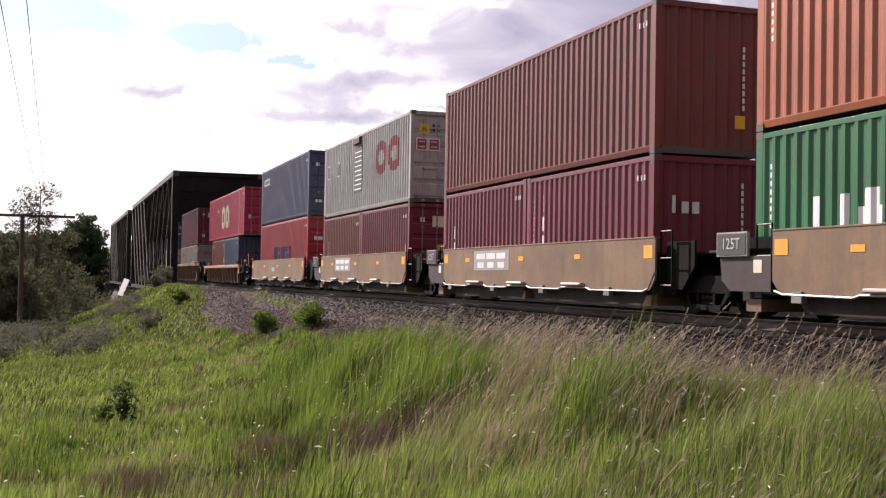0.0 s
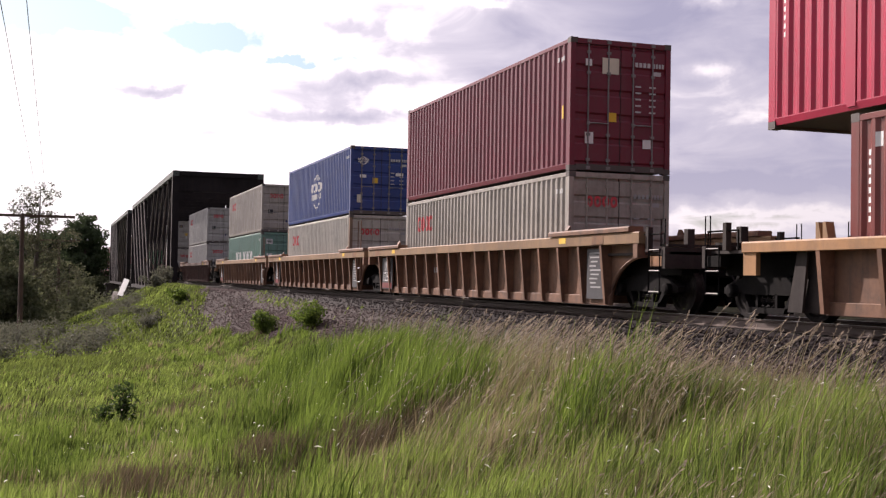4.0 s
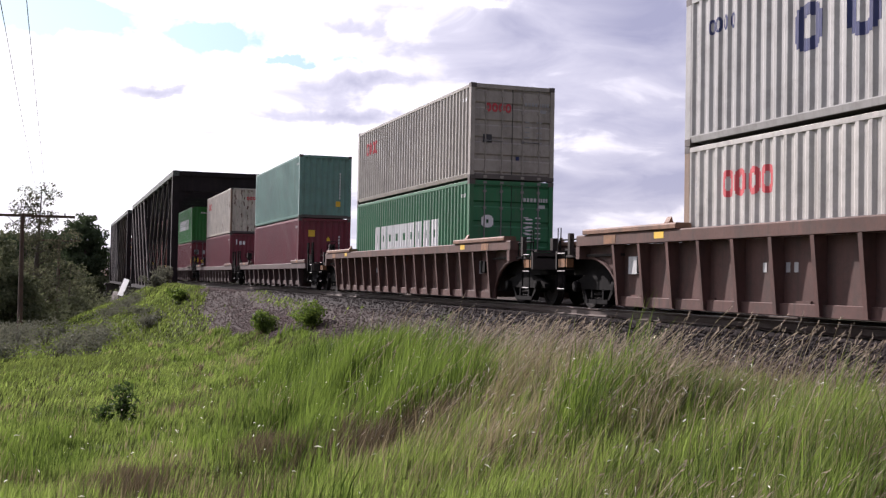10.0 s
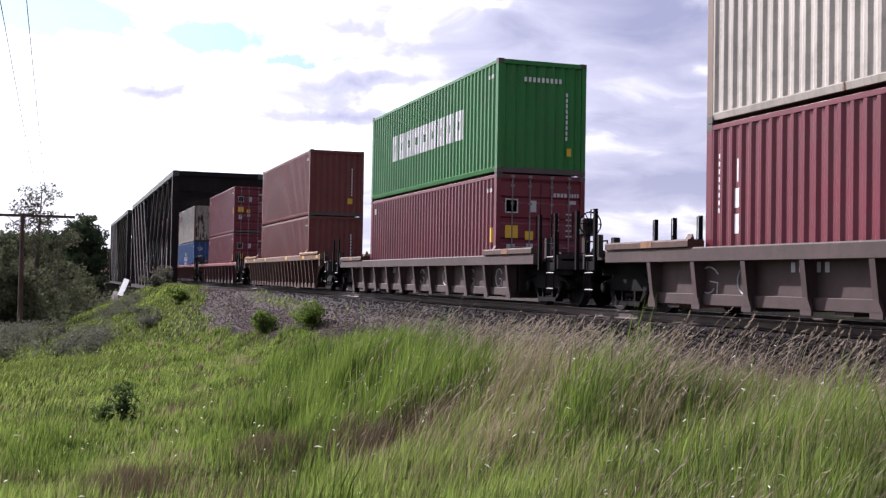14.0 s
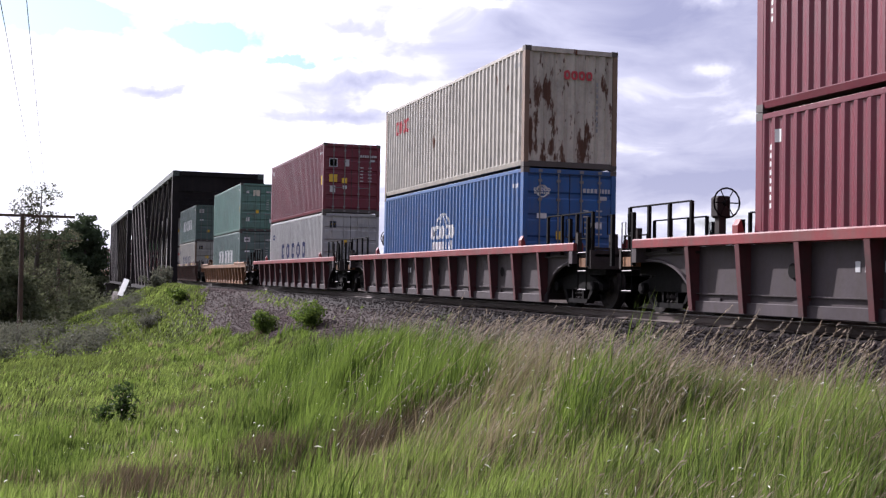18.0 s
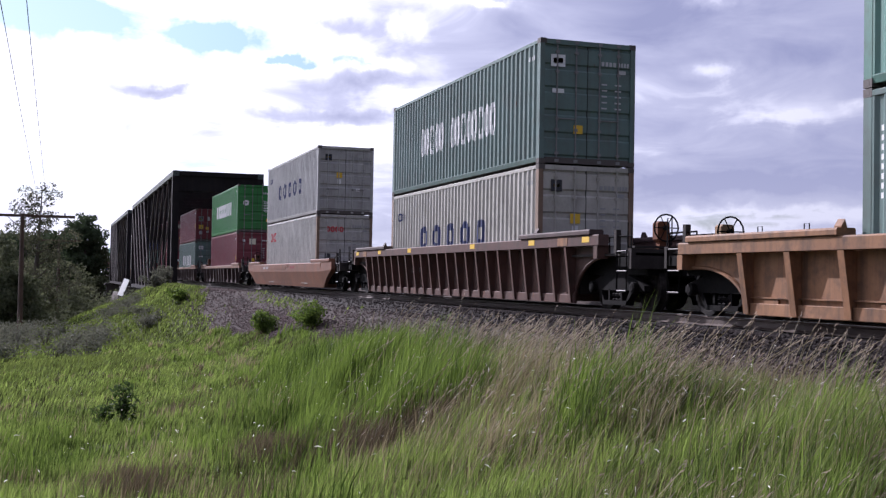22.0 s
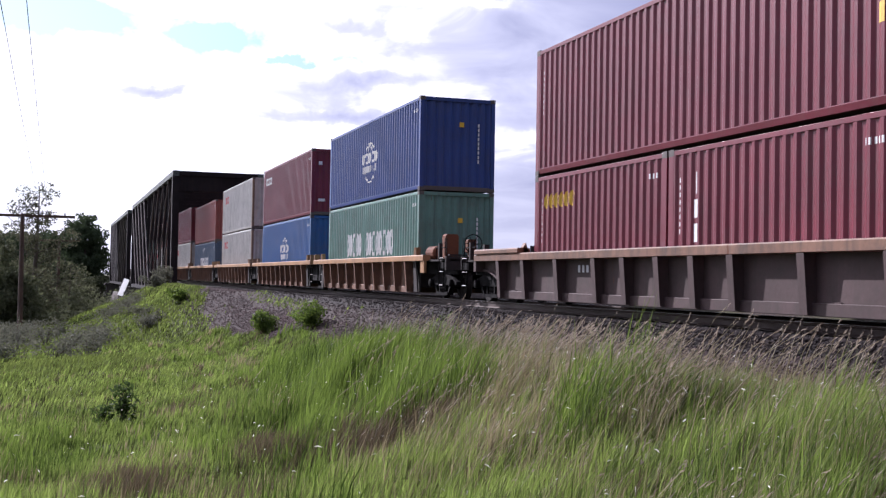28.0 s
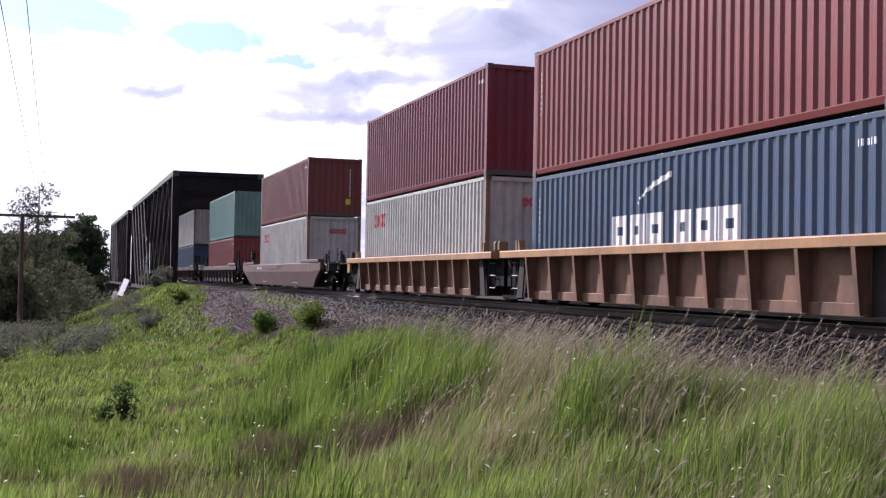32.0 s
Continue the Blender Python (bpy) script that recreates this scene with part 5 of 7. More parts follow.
def special(kind, H, L):
    if kind == "whitetop":
        return [(word(-L / 2 + 0.7, H - 0.85, 6, 0.22, 0.36, 0.05, 0.08), "white", "plain pale brand shapes")], [([(-0.9, -0.75, H - 0.7, H - 0.55), (-0.9, -0.6, 0.6, 0.72), (0.4, 0.65, H - 0.95, H - 0.85)], "white", "white stickers")]
    if kind == "bigbars":
        return [([(-4.69, -4.49, 0.6, 1.5), (-4.07, -3.87, 0.6, 1.5), (-3.65, -3.15, 0.6, 1.3), (-3.55, -3.25, 1.3, 1.55)], "white", "big plain white shapes")], []
    if kind == "yellowword":
        return [(word(-L / 2 + 0.50, H - 0.76, 6, 0.23, 0.34, 0.04, 0.09), "yellow", "plain yellow brand shapes", 0.05)], []
    if kind == "bluewave":
        return [(word(-2.15, 1.06, 7, 0.52, 0.60, 0.12, 0.20, "block"), "blue", "plain blue brand shapes")], [([(-0.92, -0.55, 1.85, 2.0)], "white", "white placard"), ([(0.35, 0.55, 1.8, 1.95), (0.7, 1.0, 1.8, 1.95)], "white", "white stickers")]
    if kind == "white3":
        return [([(-L / 2 + 0.8 + 0.55 * i, -L / 2 + 1.05 + 0.55 * i, 0.5, 0.78) for i in range(4)], "white", "plain white shapes")], []
    if kind == "twoletters":
        ab = word(-1.66, 0.68, 2, 1.50, 1.46, 0.36, 0.40)
        d = [(-3.35, -3.22, 1.75, 2.15), (-3.45, -3.12, 1.85, 2.05)]
        return [(ab, "cream", "two big plain cream shapes"), (d, "white", "white diamond placard")], [([(0.35, 0.75, 1.75, 2.15)], "white", "white square placard"), ([(0.35, 0.8, 0.75, 1.0), (-0.95, -0.75, 1.0, 1.25)], "pale", "pale stickers")]
    if kind == "generator":
        return [(word(1.9, 1.15, 2, 1.35, 1.15, 0.25, 0.32), "darkred", "two big faded red shapes")], [([(-0.95, -0.6, H - 0.75, H - 0.4)], "yellow", "yellow square placard"), ([(0.5, 0.72, H - 1.25, H - 0.95)], "yellow", "faded yellow sticker"), ([(-0.5, -0.42, H - 0.5, H - 0.42), (-0.34, -0.26, H - 0.5, H - 0.42), (-0.5, -0.42, H - 0.65, H - 0.57), (-0.34, -0.26, H - 0.65, H - 0.57)], "dark", "small dark sockets")]
    return None


def put_stack(name, x0, low, up):
    if low[0] == "2":
        for s, (paint, kind, door) in ((-1, low[2]), (1, low[3])):
            m, e = special(kind, low[1], L20) or mk(kind if kind != "five" else "plain", low[1], L20)
            c = container(paint, L20, low[1], door, "short %s container in a well car" % WORDS[paint], m, e)
            TRAIN.append((c, x0 + s * (L20 / 2 + 0.038), FLOOR))
    else:
        m, e = special(low[3], low[1], L40) or mk(low[3], low[1])
        c = container(low[0], L40, low[1], low[2], "%s container %s, in a well car" % (WORDS[low[0]], MARKED.get(low[3], "with painted shapes")), m, e)
        TRAIN.append((c, x0, FLOOR))
    L = L53 if name == "E" else L40
    m, e = special(up[3], up[1], L) or mk(up[3], up[1], L)
    c = container(up[0], L, up[1], up[2], "%s container %s, stacked on another" % (WORDS[up[0]], MARKED.get(up[3], "with painted shapes")), m, e)
    TRAIN.append((c, x0, FLOOR + low[1] + 0.012))
    if up[3] == "generator":
        v = Mesh()
        for i in range(9):
            z = 0.85 + 0.17 * i
            v.add([(-1.0, -HALF - 0.012, z), (0.0, -HALF - 0.012, z), (0.0, -HALF + 0.03, z + 0.12), (-1.0, -HALF + 0.03, z + 0.12), (-1.0, -HALF - 0.012, z - 0.02), (0.0, -HALF - 0.012, z - 0.02)], [(0, 1, 2, 3), (4, 5, 1, 0)])
        part("louvre", v, MARK["pale"], c, "louvred steel vent")
        part("louvre_frame", Mesh().box(-1.06, 0.06, -HALF - 0.004, -HALF + 0.05, 0.75, 2.42), MARK["dark"], c)
        part("hood", Mesh().box(-0.95, -0.1, -HALF - 0.1, -HALF + 0.02, 2.5, 2.75, 0.02), MARK["dark"], c)
        e = L / 2
        t = bpy.data.curves.new("plate_letter", "FONT")
        t.body, t.size, t.extrude, t.align_x, t.align_y = "A", 0.26, 0.002, "CENTER", "CENTER"
        to = new("plate_letter", t)
        t.materials.append(MARK["dark"])
        to.parent, to.location, to.rotation_euler = c, (e - 0.012, -0.775, up[1] - 0.575), (math.pi / 2, 0, math.pi / 2)
        for y in (-0.85, -0.45):
            fan = part("fan_frame", Mesh().box(e - 0.03, e - 0.005, y - 0.19, y + 0.19, up[1] - 1.26, up[1] - 0.86, 0.0), MARK["white"], c, "white framed ventilator")
            part("fan_opening", Mesh().box(e - 0.02, e - 0.001, y - 0.15, y + 0.15, up[1] - 1.22, up[1] - 0.90, 0.0), MARK["darkred"], fan)
            for z in (up[1] - 1.14, up[1] - 0.98):
                part("fan_blade", Mesh().box(e - 0.01, e + 0.002, y - 0.1, y + 0.1, z - 0.025, z + 0.025), MARK["pale"], fan)
        pd = part("personnel_door", Mesh().box(e - 0.03, e - 0.008, 0.18, 1.0, 0.5, up[1] - 0.25, 0.01), PAINT["grey"], c, "narrow steel service door")
        part("door_latch", Mesh().box(e - 0.01, e + 0.02, 0.82, 0.86, 1.35, 1.65), GALV, pd)
        part("vent_box", Mesh().box(e - 0.01, e + 0.03, 0.5, 0.85, 0.62, 0.95, 0.01), CAR["grime"], pd)
        for x in (-5.3, -3.6):
            part("hatch", Mesh().box(x - 0.16, x + 0.16, -HALF - 0.012, -HALF + 0.04, 1.6, 2.05), MARK["dark"], c)
            part("hatch_frame", Mesh().box(x - 0.2, x + 0.2, -HALF - 0.004, -HALF + 0.03, 1.55, 2.1), MARK["pale"], c)
    if name == "E":
        for x in (-6.1, 6.1):
            part("corner_post", Mesh().box(x - 0.09, x + 0.09, -HALF - 0.004, -HALF + 0.08, 0.1, up[1] - 0.1), PAINT[up[0]], c)


for row in STACKS:
    put_stack(*row)

# ---- well cars ----
SPEED, SLOW = 17.28357, 0.00139
RADIUS = 0.4572


def run(t):
    """How far the train has gone by t seconds."""
    return SPEED * t - SLOW * t * t - 5.0e-6 * t ** 3


def wheelset(m):
    for s in (-1, 1):
        y = s * 0.755
        m.lathe([(y - s * 0.085, 0.12), (y - s * 0.09, 0.485), (y - s * 0.06, 0.482), (y - s * 0.055, RADIUS), (y + s * 0.06, RADIUS - 0.006), (y + s * 0.06, 0.38), (y + s * 0.025, 0.36), (y + s * 0.02, 0.17), (y + s * 0.07, 0.14), (y + s * 0.07, 0.09)], 28, "y")
    m.lathe([(-1.12, 0.0), (-1.12, 0.075), (-0.7, 0.085), (0, 0.08), (0.7, 0.085), (1.12, 0.075), (1.12, 0.0)], 10, "y")
    for s in (-1, 1):
        for k in range(3):
            a = k * 2.0944
            m.box(math.cos(a) * 0.04 - 0.012, math.cos(a) * 0.04 + 0.012, s * 1.12, s * 1.135, math.sin(a) * 0.04 - 0.012, math.sin(a) * 0.04 + 0.012)


SPIN = []  # every wheelset


def side_frame(m):
    # arch bar above, spring seat below, columns between
    m.plate([(-1.2, 0.40), (1.2, 0.40), (1.2, 0.50), (0.95, 0.60), (0.5, 0.70), (-0.5, 0.70), (-0.95, 0.60), (-1.2, 0.50)], -0.07, 0.07)
    m.plate([(-0.48, 0.11), (0.48, 0.11), (0.52, 0.20), (-0.52, 0.20)], -0.09, 0.09)
    for s in (-1, 1):
        m.plate([(s * 0.42, 0.12), (s * 0.52, 0.18), (s * 0.78, 0.42), (s * 0.62, 0.42)] if s > 0 else [(s * 0.62, 0.42), (s * 0.78, 0.42), (s * 0.52, 0.18), (s * 0.42, 0.12)], -0.07, 0.07)
        m.box(s * 0.26 - 0.03, s * 0.26 + 0.03, -0.07, 0.07, 0.2, 0.42)
        m.lathe([(0.0, 0.0), (0.0, 0.11), (-0.11, 0.11), (-0.13, 0.06), (-0.13, 0.0)], 12, "y", (s * 0.89, -0.06, RADIUS))
        m.lathe([(0.0, 0.0), (0.0, 0.11), (0.11, 0.11), (0.13, 0.06), (0.13, 0.0)], 12, "y", (s * 0.89, 0.06, RADIUS))


def spring_nest(m):
    for d in (-0.143, 0.0, 0.143):
        m.tube([(d + 0.055 * math.cos(t * 1.9), 0.055 * math.sin(t * 1.9), 0.2 + t * 0.0105) for t in range(20)], 0.014, 4)


def truck(car, x):
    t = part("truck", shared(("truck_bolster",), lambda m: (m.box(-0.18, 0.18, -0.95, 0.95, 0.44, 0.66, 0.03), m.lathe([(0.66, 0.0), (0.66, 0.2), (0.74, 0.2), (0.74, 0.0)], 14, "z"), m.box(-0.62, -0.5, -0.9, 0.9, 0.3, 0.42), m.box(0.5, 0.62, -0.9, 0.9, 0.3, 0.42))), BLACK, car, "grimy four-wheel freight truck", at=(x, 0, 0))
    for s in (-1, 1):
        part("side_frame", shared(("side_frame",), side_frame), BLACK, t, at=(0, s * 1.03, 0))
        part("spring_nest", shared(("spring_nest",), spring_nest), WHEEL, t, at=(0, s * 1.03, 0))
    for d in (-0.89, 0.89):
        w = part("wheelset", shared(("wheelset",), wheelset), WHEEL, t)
        w.matrix_parent_inverse = pose(d, 0, RADIUS)
        SPIN.append(w)
    return t


def rib_shape(m, top, bot, deep, foot, thick):
    m.prism([(0, bot), (foot, bot), (deep, top), (0, top)], -thick, thick)
    m.prism([(foot - 0.012, bot), (foot + 0.006, bot), (deep + 0.006, top), (deep - 0.012, top)], -thick * 2.0, thick * 2.0)


def ladder(car, x, y, z0, z1, mat, out, tall=0.0):
    """Ladder flat on the side at x; tall: how far its stiles rise as grab irons."""
    h = z1 + tall if tall > 1 else z1
    lad = part("ladder", Mesh().tube([(x - 0.2, y, h), (x - 0.2, y, z0), (x + 0.2, y, z0), (x + 0.2, y, h)], 0.018, 5), CAR["tan"] if tall > 1 else BLACK, car)
    for d in (0.22, -0.63) if 0 < tall < 1 else ():
        k = z1 + tall
        part("grab_post", Mesh().box(x + d - 0.035, x + d + 0.035, y - out * 0.02 - 0.035, y - out * 0.02 + 0.035, z1 - 0.3, k), BLACK, lad)
        part("grab_iron", Mesh().tube([(x + d - 0.03, y, k - 0.01), (x + d - 0.18, y, k - 0.01), (x + d - 0.18, y, k - tall * 0.55), (x + d - 0.03, y, k - tall * 0.55)], 0.013, 5), BLACK, lad)
    n = max(3, int((z1 - z0) / 0.36) + 1)
    for i in range(n):
        z = z0 + 0.02 + i * (z1 - z0 - 0.04) / (n - 1)
        part("rung", shared(("rung",), lambda q: q.tube([(-0.2, 0, 0), (0.2, 0, 0)], 0.013, 5)), mat, lad, at=(x, y, z))


def brake_wheel(car, x, y, z, mat):
    """Hand brake: box on a post with a spoked wheel."""
    part("brake_housing", Mesh().box(x - 0.1, x + 0.1, y - 0.13, y + 0.13, z - 0.26, z + 0.13, 0.04), mat, car)
    part("brake_post", Mesh().box(x - 0.07, x + 0.07, y - 0.07, y + 0.07, 0.9, z - 0.2), mat, car)
    m = Mesh()
    ring = [(x + 0.2, y + 0.26 * math.cos(a), z + 0.26 * math.sin(a)) for a in np.linspace(0, 2 * math.pi, 17)]
    m.tube(ring, 0.017, 5)
    wheel = part("brake_wheel", m, BLACK, car, "spoked hand brake wheel")
    for a in np.linspace(0, 2 * math.pi, 7)[:-1]:
        part("spoke", Mesh().tube([(x + 0.19, y, z), (x + 0.2, y + 0.26 * math.cos(a), z + 0.26 * math.sin(a))], 0.011, 4), BLACK, wheel)
    part("hub", Mesh().lathe([(x + 0.14, 0.0), (x + 0.14, 0.05), (x + 0.22, 0.05), (x + 0.22, 0.0)], 8, "x", (0, y, z)), BLACK, wheel)


def coupler(m):
    """Coupler to the boundary at x = 0, reaching back along -x."""
    m.box(-1.0, -0.22, -0.09, 0.09, 0.78, 0.95)
    m.plate([(-0.28, 0.72), (0.0, 0.72), (0.0, 1.0), (-0.28, 1.0)], -0.17, -0.02)
    m.plate([(-0.3, 0.72), (0.1, 0.74), (0.12, 0.98), (-0.3, 1.0)], 0.02, 0.16)
    m.tube([(-0.5, -0.2, 0.8), (-0.2, -0.22, 0.45), (0.02, -0.2, 0.42)], 0.022, 5)


def car_end(car, s, st, bound, art, own_truck, mats):
    """One end of a car. s: +1 leading, -1 trailing; bound: distance of the joint from the middle."""
    chord, side, cap = mats
    wl, ce, top = st["wl"], st["ce"], st["top"]
    X = lambda a: s * a
    xr = lambda a, b: (min(X(a), X(b)), max(X(a), X(b)))
    deck = min(top - 0.12, 1.12)
    if art:
        tc = bound
        part("end_bolster", Mesh().box(*xr(max(wl - 0.3, 6.15), max(wl + 0.05, 6.45)), -1.2, 1.2, 0.3, deck - 0.05), CAR["grime"], car)
        # black plates added to stand for the shade inside the arch
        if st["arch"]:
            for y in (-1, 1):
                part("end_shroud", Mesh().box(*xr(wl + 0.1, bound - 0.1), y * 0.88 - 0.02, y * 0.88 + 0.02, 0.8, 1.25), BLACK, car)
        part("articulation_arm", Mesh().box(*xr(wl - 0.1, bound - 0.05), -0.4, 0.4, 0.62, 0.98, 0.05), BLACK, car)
        if st.get("tallad") and s > 0:
            for y in (-1, 1):
                ladder(car, X(min(8.75, bound - 0.75)), y * 1.5, 0.4, 1.42, MARK["pale"], y, 1.15)
        part("end_deck", Mesh().box(*xr(wl - 0.1, bound - 0.35), -1.25, 1.25, deck - 0.04, deck), CAR["grime"], car)
    else:
        tc = bound - st.get("over", 1.95)
        end = bound - 0.62
        part("end_bolster", Mesh().box(*xr(max(wl - 0.3, 6.15), max(wl + 0.05, 6.45)), -1.2, 1.2, 0.3, deck - 0.05), CAR["grime"], car)
        part("centre_sill", Mesh().box(*xr(wl - 0.1, end), -0.34, 0.34, 0.68, 1.0, 0.03), BLACK, car)
        part("end_deck", Mesh().box(*xr(wl - 0.1, end), -1.35, 1.35, deck - 0.05, deck), CAR["grime"], car)
        part("end_sill", Mesh().box(*xr(end - 0.12, end), -1.45, 1.45, 0.82, deck + 0.08), CAR["grime"], car)
        # black box added for the shade over the truck, hiding the far side
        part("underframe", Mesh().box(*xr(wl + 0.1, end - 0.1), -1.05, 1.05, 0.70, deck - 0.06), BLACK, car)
        part("coupler", shared(("coupler",), coupler), WHEEL, car, at=(X(bound), 0, 0), turn=0.0 if s > 0 else math.pi)
        part("air_hose", Mesh().tube([(X(end), s * 0.5, 0.8), (X(end + 0.2), s * 0.5, 0.5), (X(bound), s * 0.35, 0.42)], 0.025, 5), BLACK, car)
        for y in (-1, 1):
            ladder(car, X(end - 0.35), y * 1.47, 0.38, deck + 0.05, RUNG, y, st.get("rail", 0.0))
            m = Mesh()
            a = end - 1.0
            m.tube([(X(a), y * 1.4, deck), (X(a), y * 1.4, deck + 0.32), (X(end - 0.1), y * 1.4, deck + 0.32), (X(end - 0.1), y * 1.4, deck)], 0.018, 5)
            part("handrail", m, BLACK, car)
            part("grab_post", Mesh().box(*xr(end - 0.72, end - 0.62), y * 1.4 - 0.05, y * 1.4 + 0.05, deck, deck + 0.45), CAR["grime"], car)
            part("grab_iron", Mesh().tube([(X(end - 0.05), y * 1.42, deck + 0.1), (X(end - 0.05), y * 1.42, deck + 0.58), (X(end - 0.2), y * 1.42, deck + 0.58), (X(end - 0.2), y * 1.42, deck + 0.1)], 0.012, 5), BLACK, car)
            part("step_box", Mesh().box(*xr(end - 0.55, end - 0.12), y * 1.36 - 0.08, y * 1.36 + 0.08, deck - 0.26, deck - 0.08), CAR["yellow"] if st.get("holes") or st.get("tallad") else BLACK, car)
            if st.get("post"):
                part("end_tab", Mesh().box(*xr(min(ce, bound - 0.3) - 0.34, min(ce, bound - 0.3)), y * 1.45 - 0.04, y * 1.45 + 0.04, top - 0.52, top - 0.17), mats[0], car)
        part("cross_walk", Mesh().box(*xr(end - 0.45, end - 0.15), -1.3, 1.3, deck + 0.1, deck + 0.14), CAR["grime"], car)
        if st.get("brake") and st["brake"][0] * s > 0:
            brake_wheel(car, X(end - (st["brake"][3] if len(st["brake"]) > 3 else 0.5)), -0.55, deck + st["brake"][2], CAR[st["brake"][1]])
        else:
            part("end_post", Mesh().box(*xr(end - 0.3, end - 0.16), -0.9, -0.76, deck, deck + 0.42), CAR["grime"], car)
    if st.get("post") and not art and s > 0:
        part("brake_cylinder", Mesh().lathe([(-0.4, 0.0), (-0.4, 0.15), (-0.34, 0.2), (0.34, 0.2), (0.4, 0.15), (0.4, 0.0)], 14, "x", (X(wl + 1.2), -0.95, deck + 0.22)), CAR["rusty"], car, "rusty brake cylinder")
        part("valve_stand", Mesh().box(*xr(wl + 2.0, wl + 2.3), -1.0, -0.6, deck, deck + 0.75, 0.05), CAR["rusty"], car)
    if st.get("post"):
        for y in (-1, 1):
            for d in (0.0, 0.16):
                part("guide_fin", Mesh().plate([(X(6.3 + d), top), (X(6.42 + d), top), (X(6.42 + d), top + 0.24), (X(6.36 + d), top + 0.24)] if s > 0 else [(X(6.36 + d), top + 0.24), (X(6.42 + d), top + 0.24), (X(6.42 + d), top), (X(6.3 + d), top)], y * 1.36 - 0.07, y * 1.36 + 0.07), mats[2], car)
        if art:
            for y in (-1, 1):
                part("end_lug", Mesh().box(*xr(ce - 0.1, ce), y * 1.38 - 0.12, y * 1.38 + 0.12, top, top + 0.24, 0.03), mats[2], car)
                # added black plate that fills the end opening in place of shade
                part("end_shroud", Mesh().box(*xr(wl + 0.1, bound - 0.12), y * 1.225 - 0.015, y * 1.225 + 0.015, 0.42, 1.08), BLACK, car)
                ladder(car, X(wl + 1.15), y * 1.3, 0.35, 1.0, RUNG, y)
    if own_truck:
        truck(car, X(tc))
        for y in (-0.5, 0.5):
            part("brake_rigging", Mesh().tube([(X(tc - 0.9), y, 0.75), (X(tc), y * 1.1, 0.78), (X(tc + 0.8), y, 0.7)], 0.03, 5), BLACK, car)


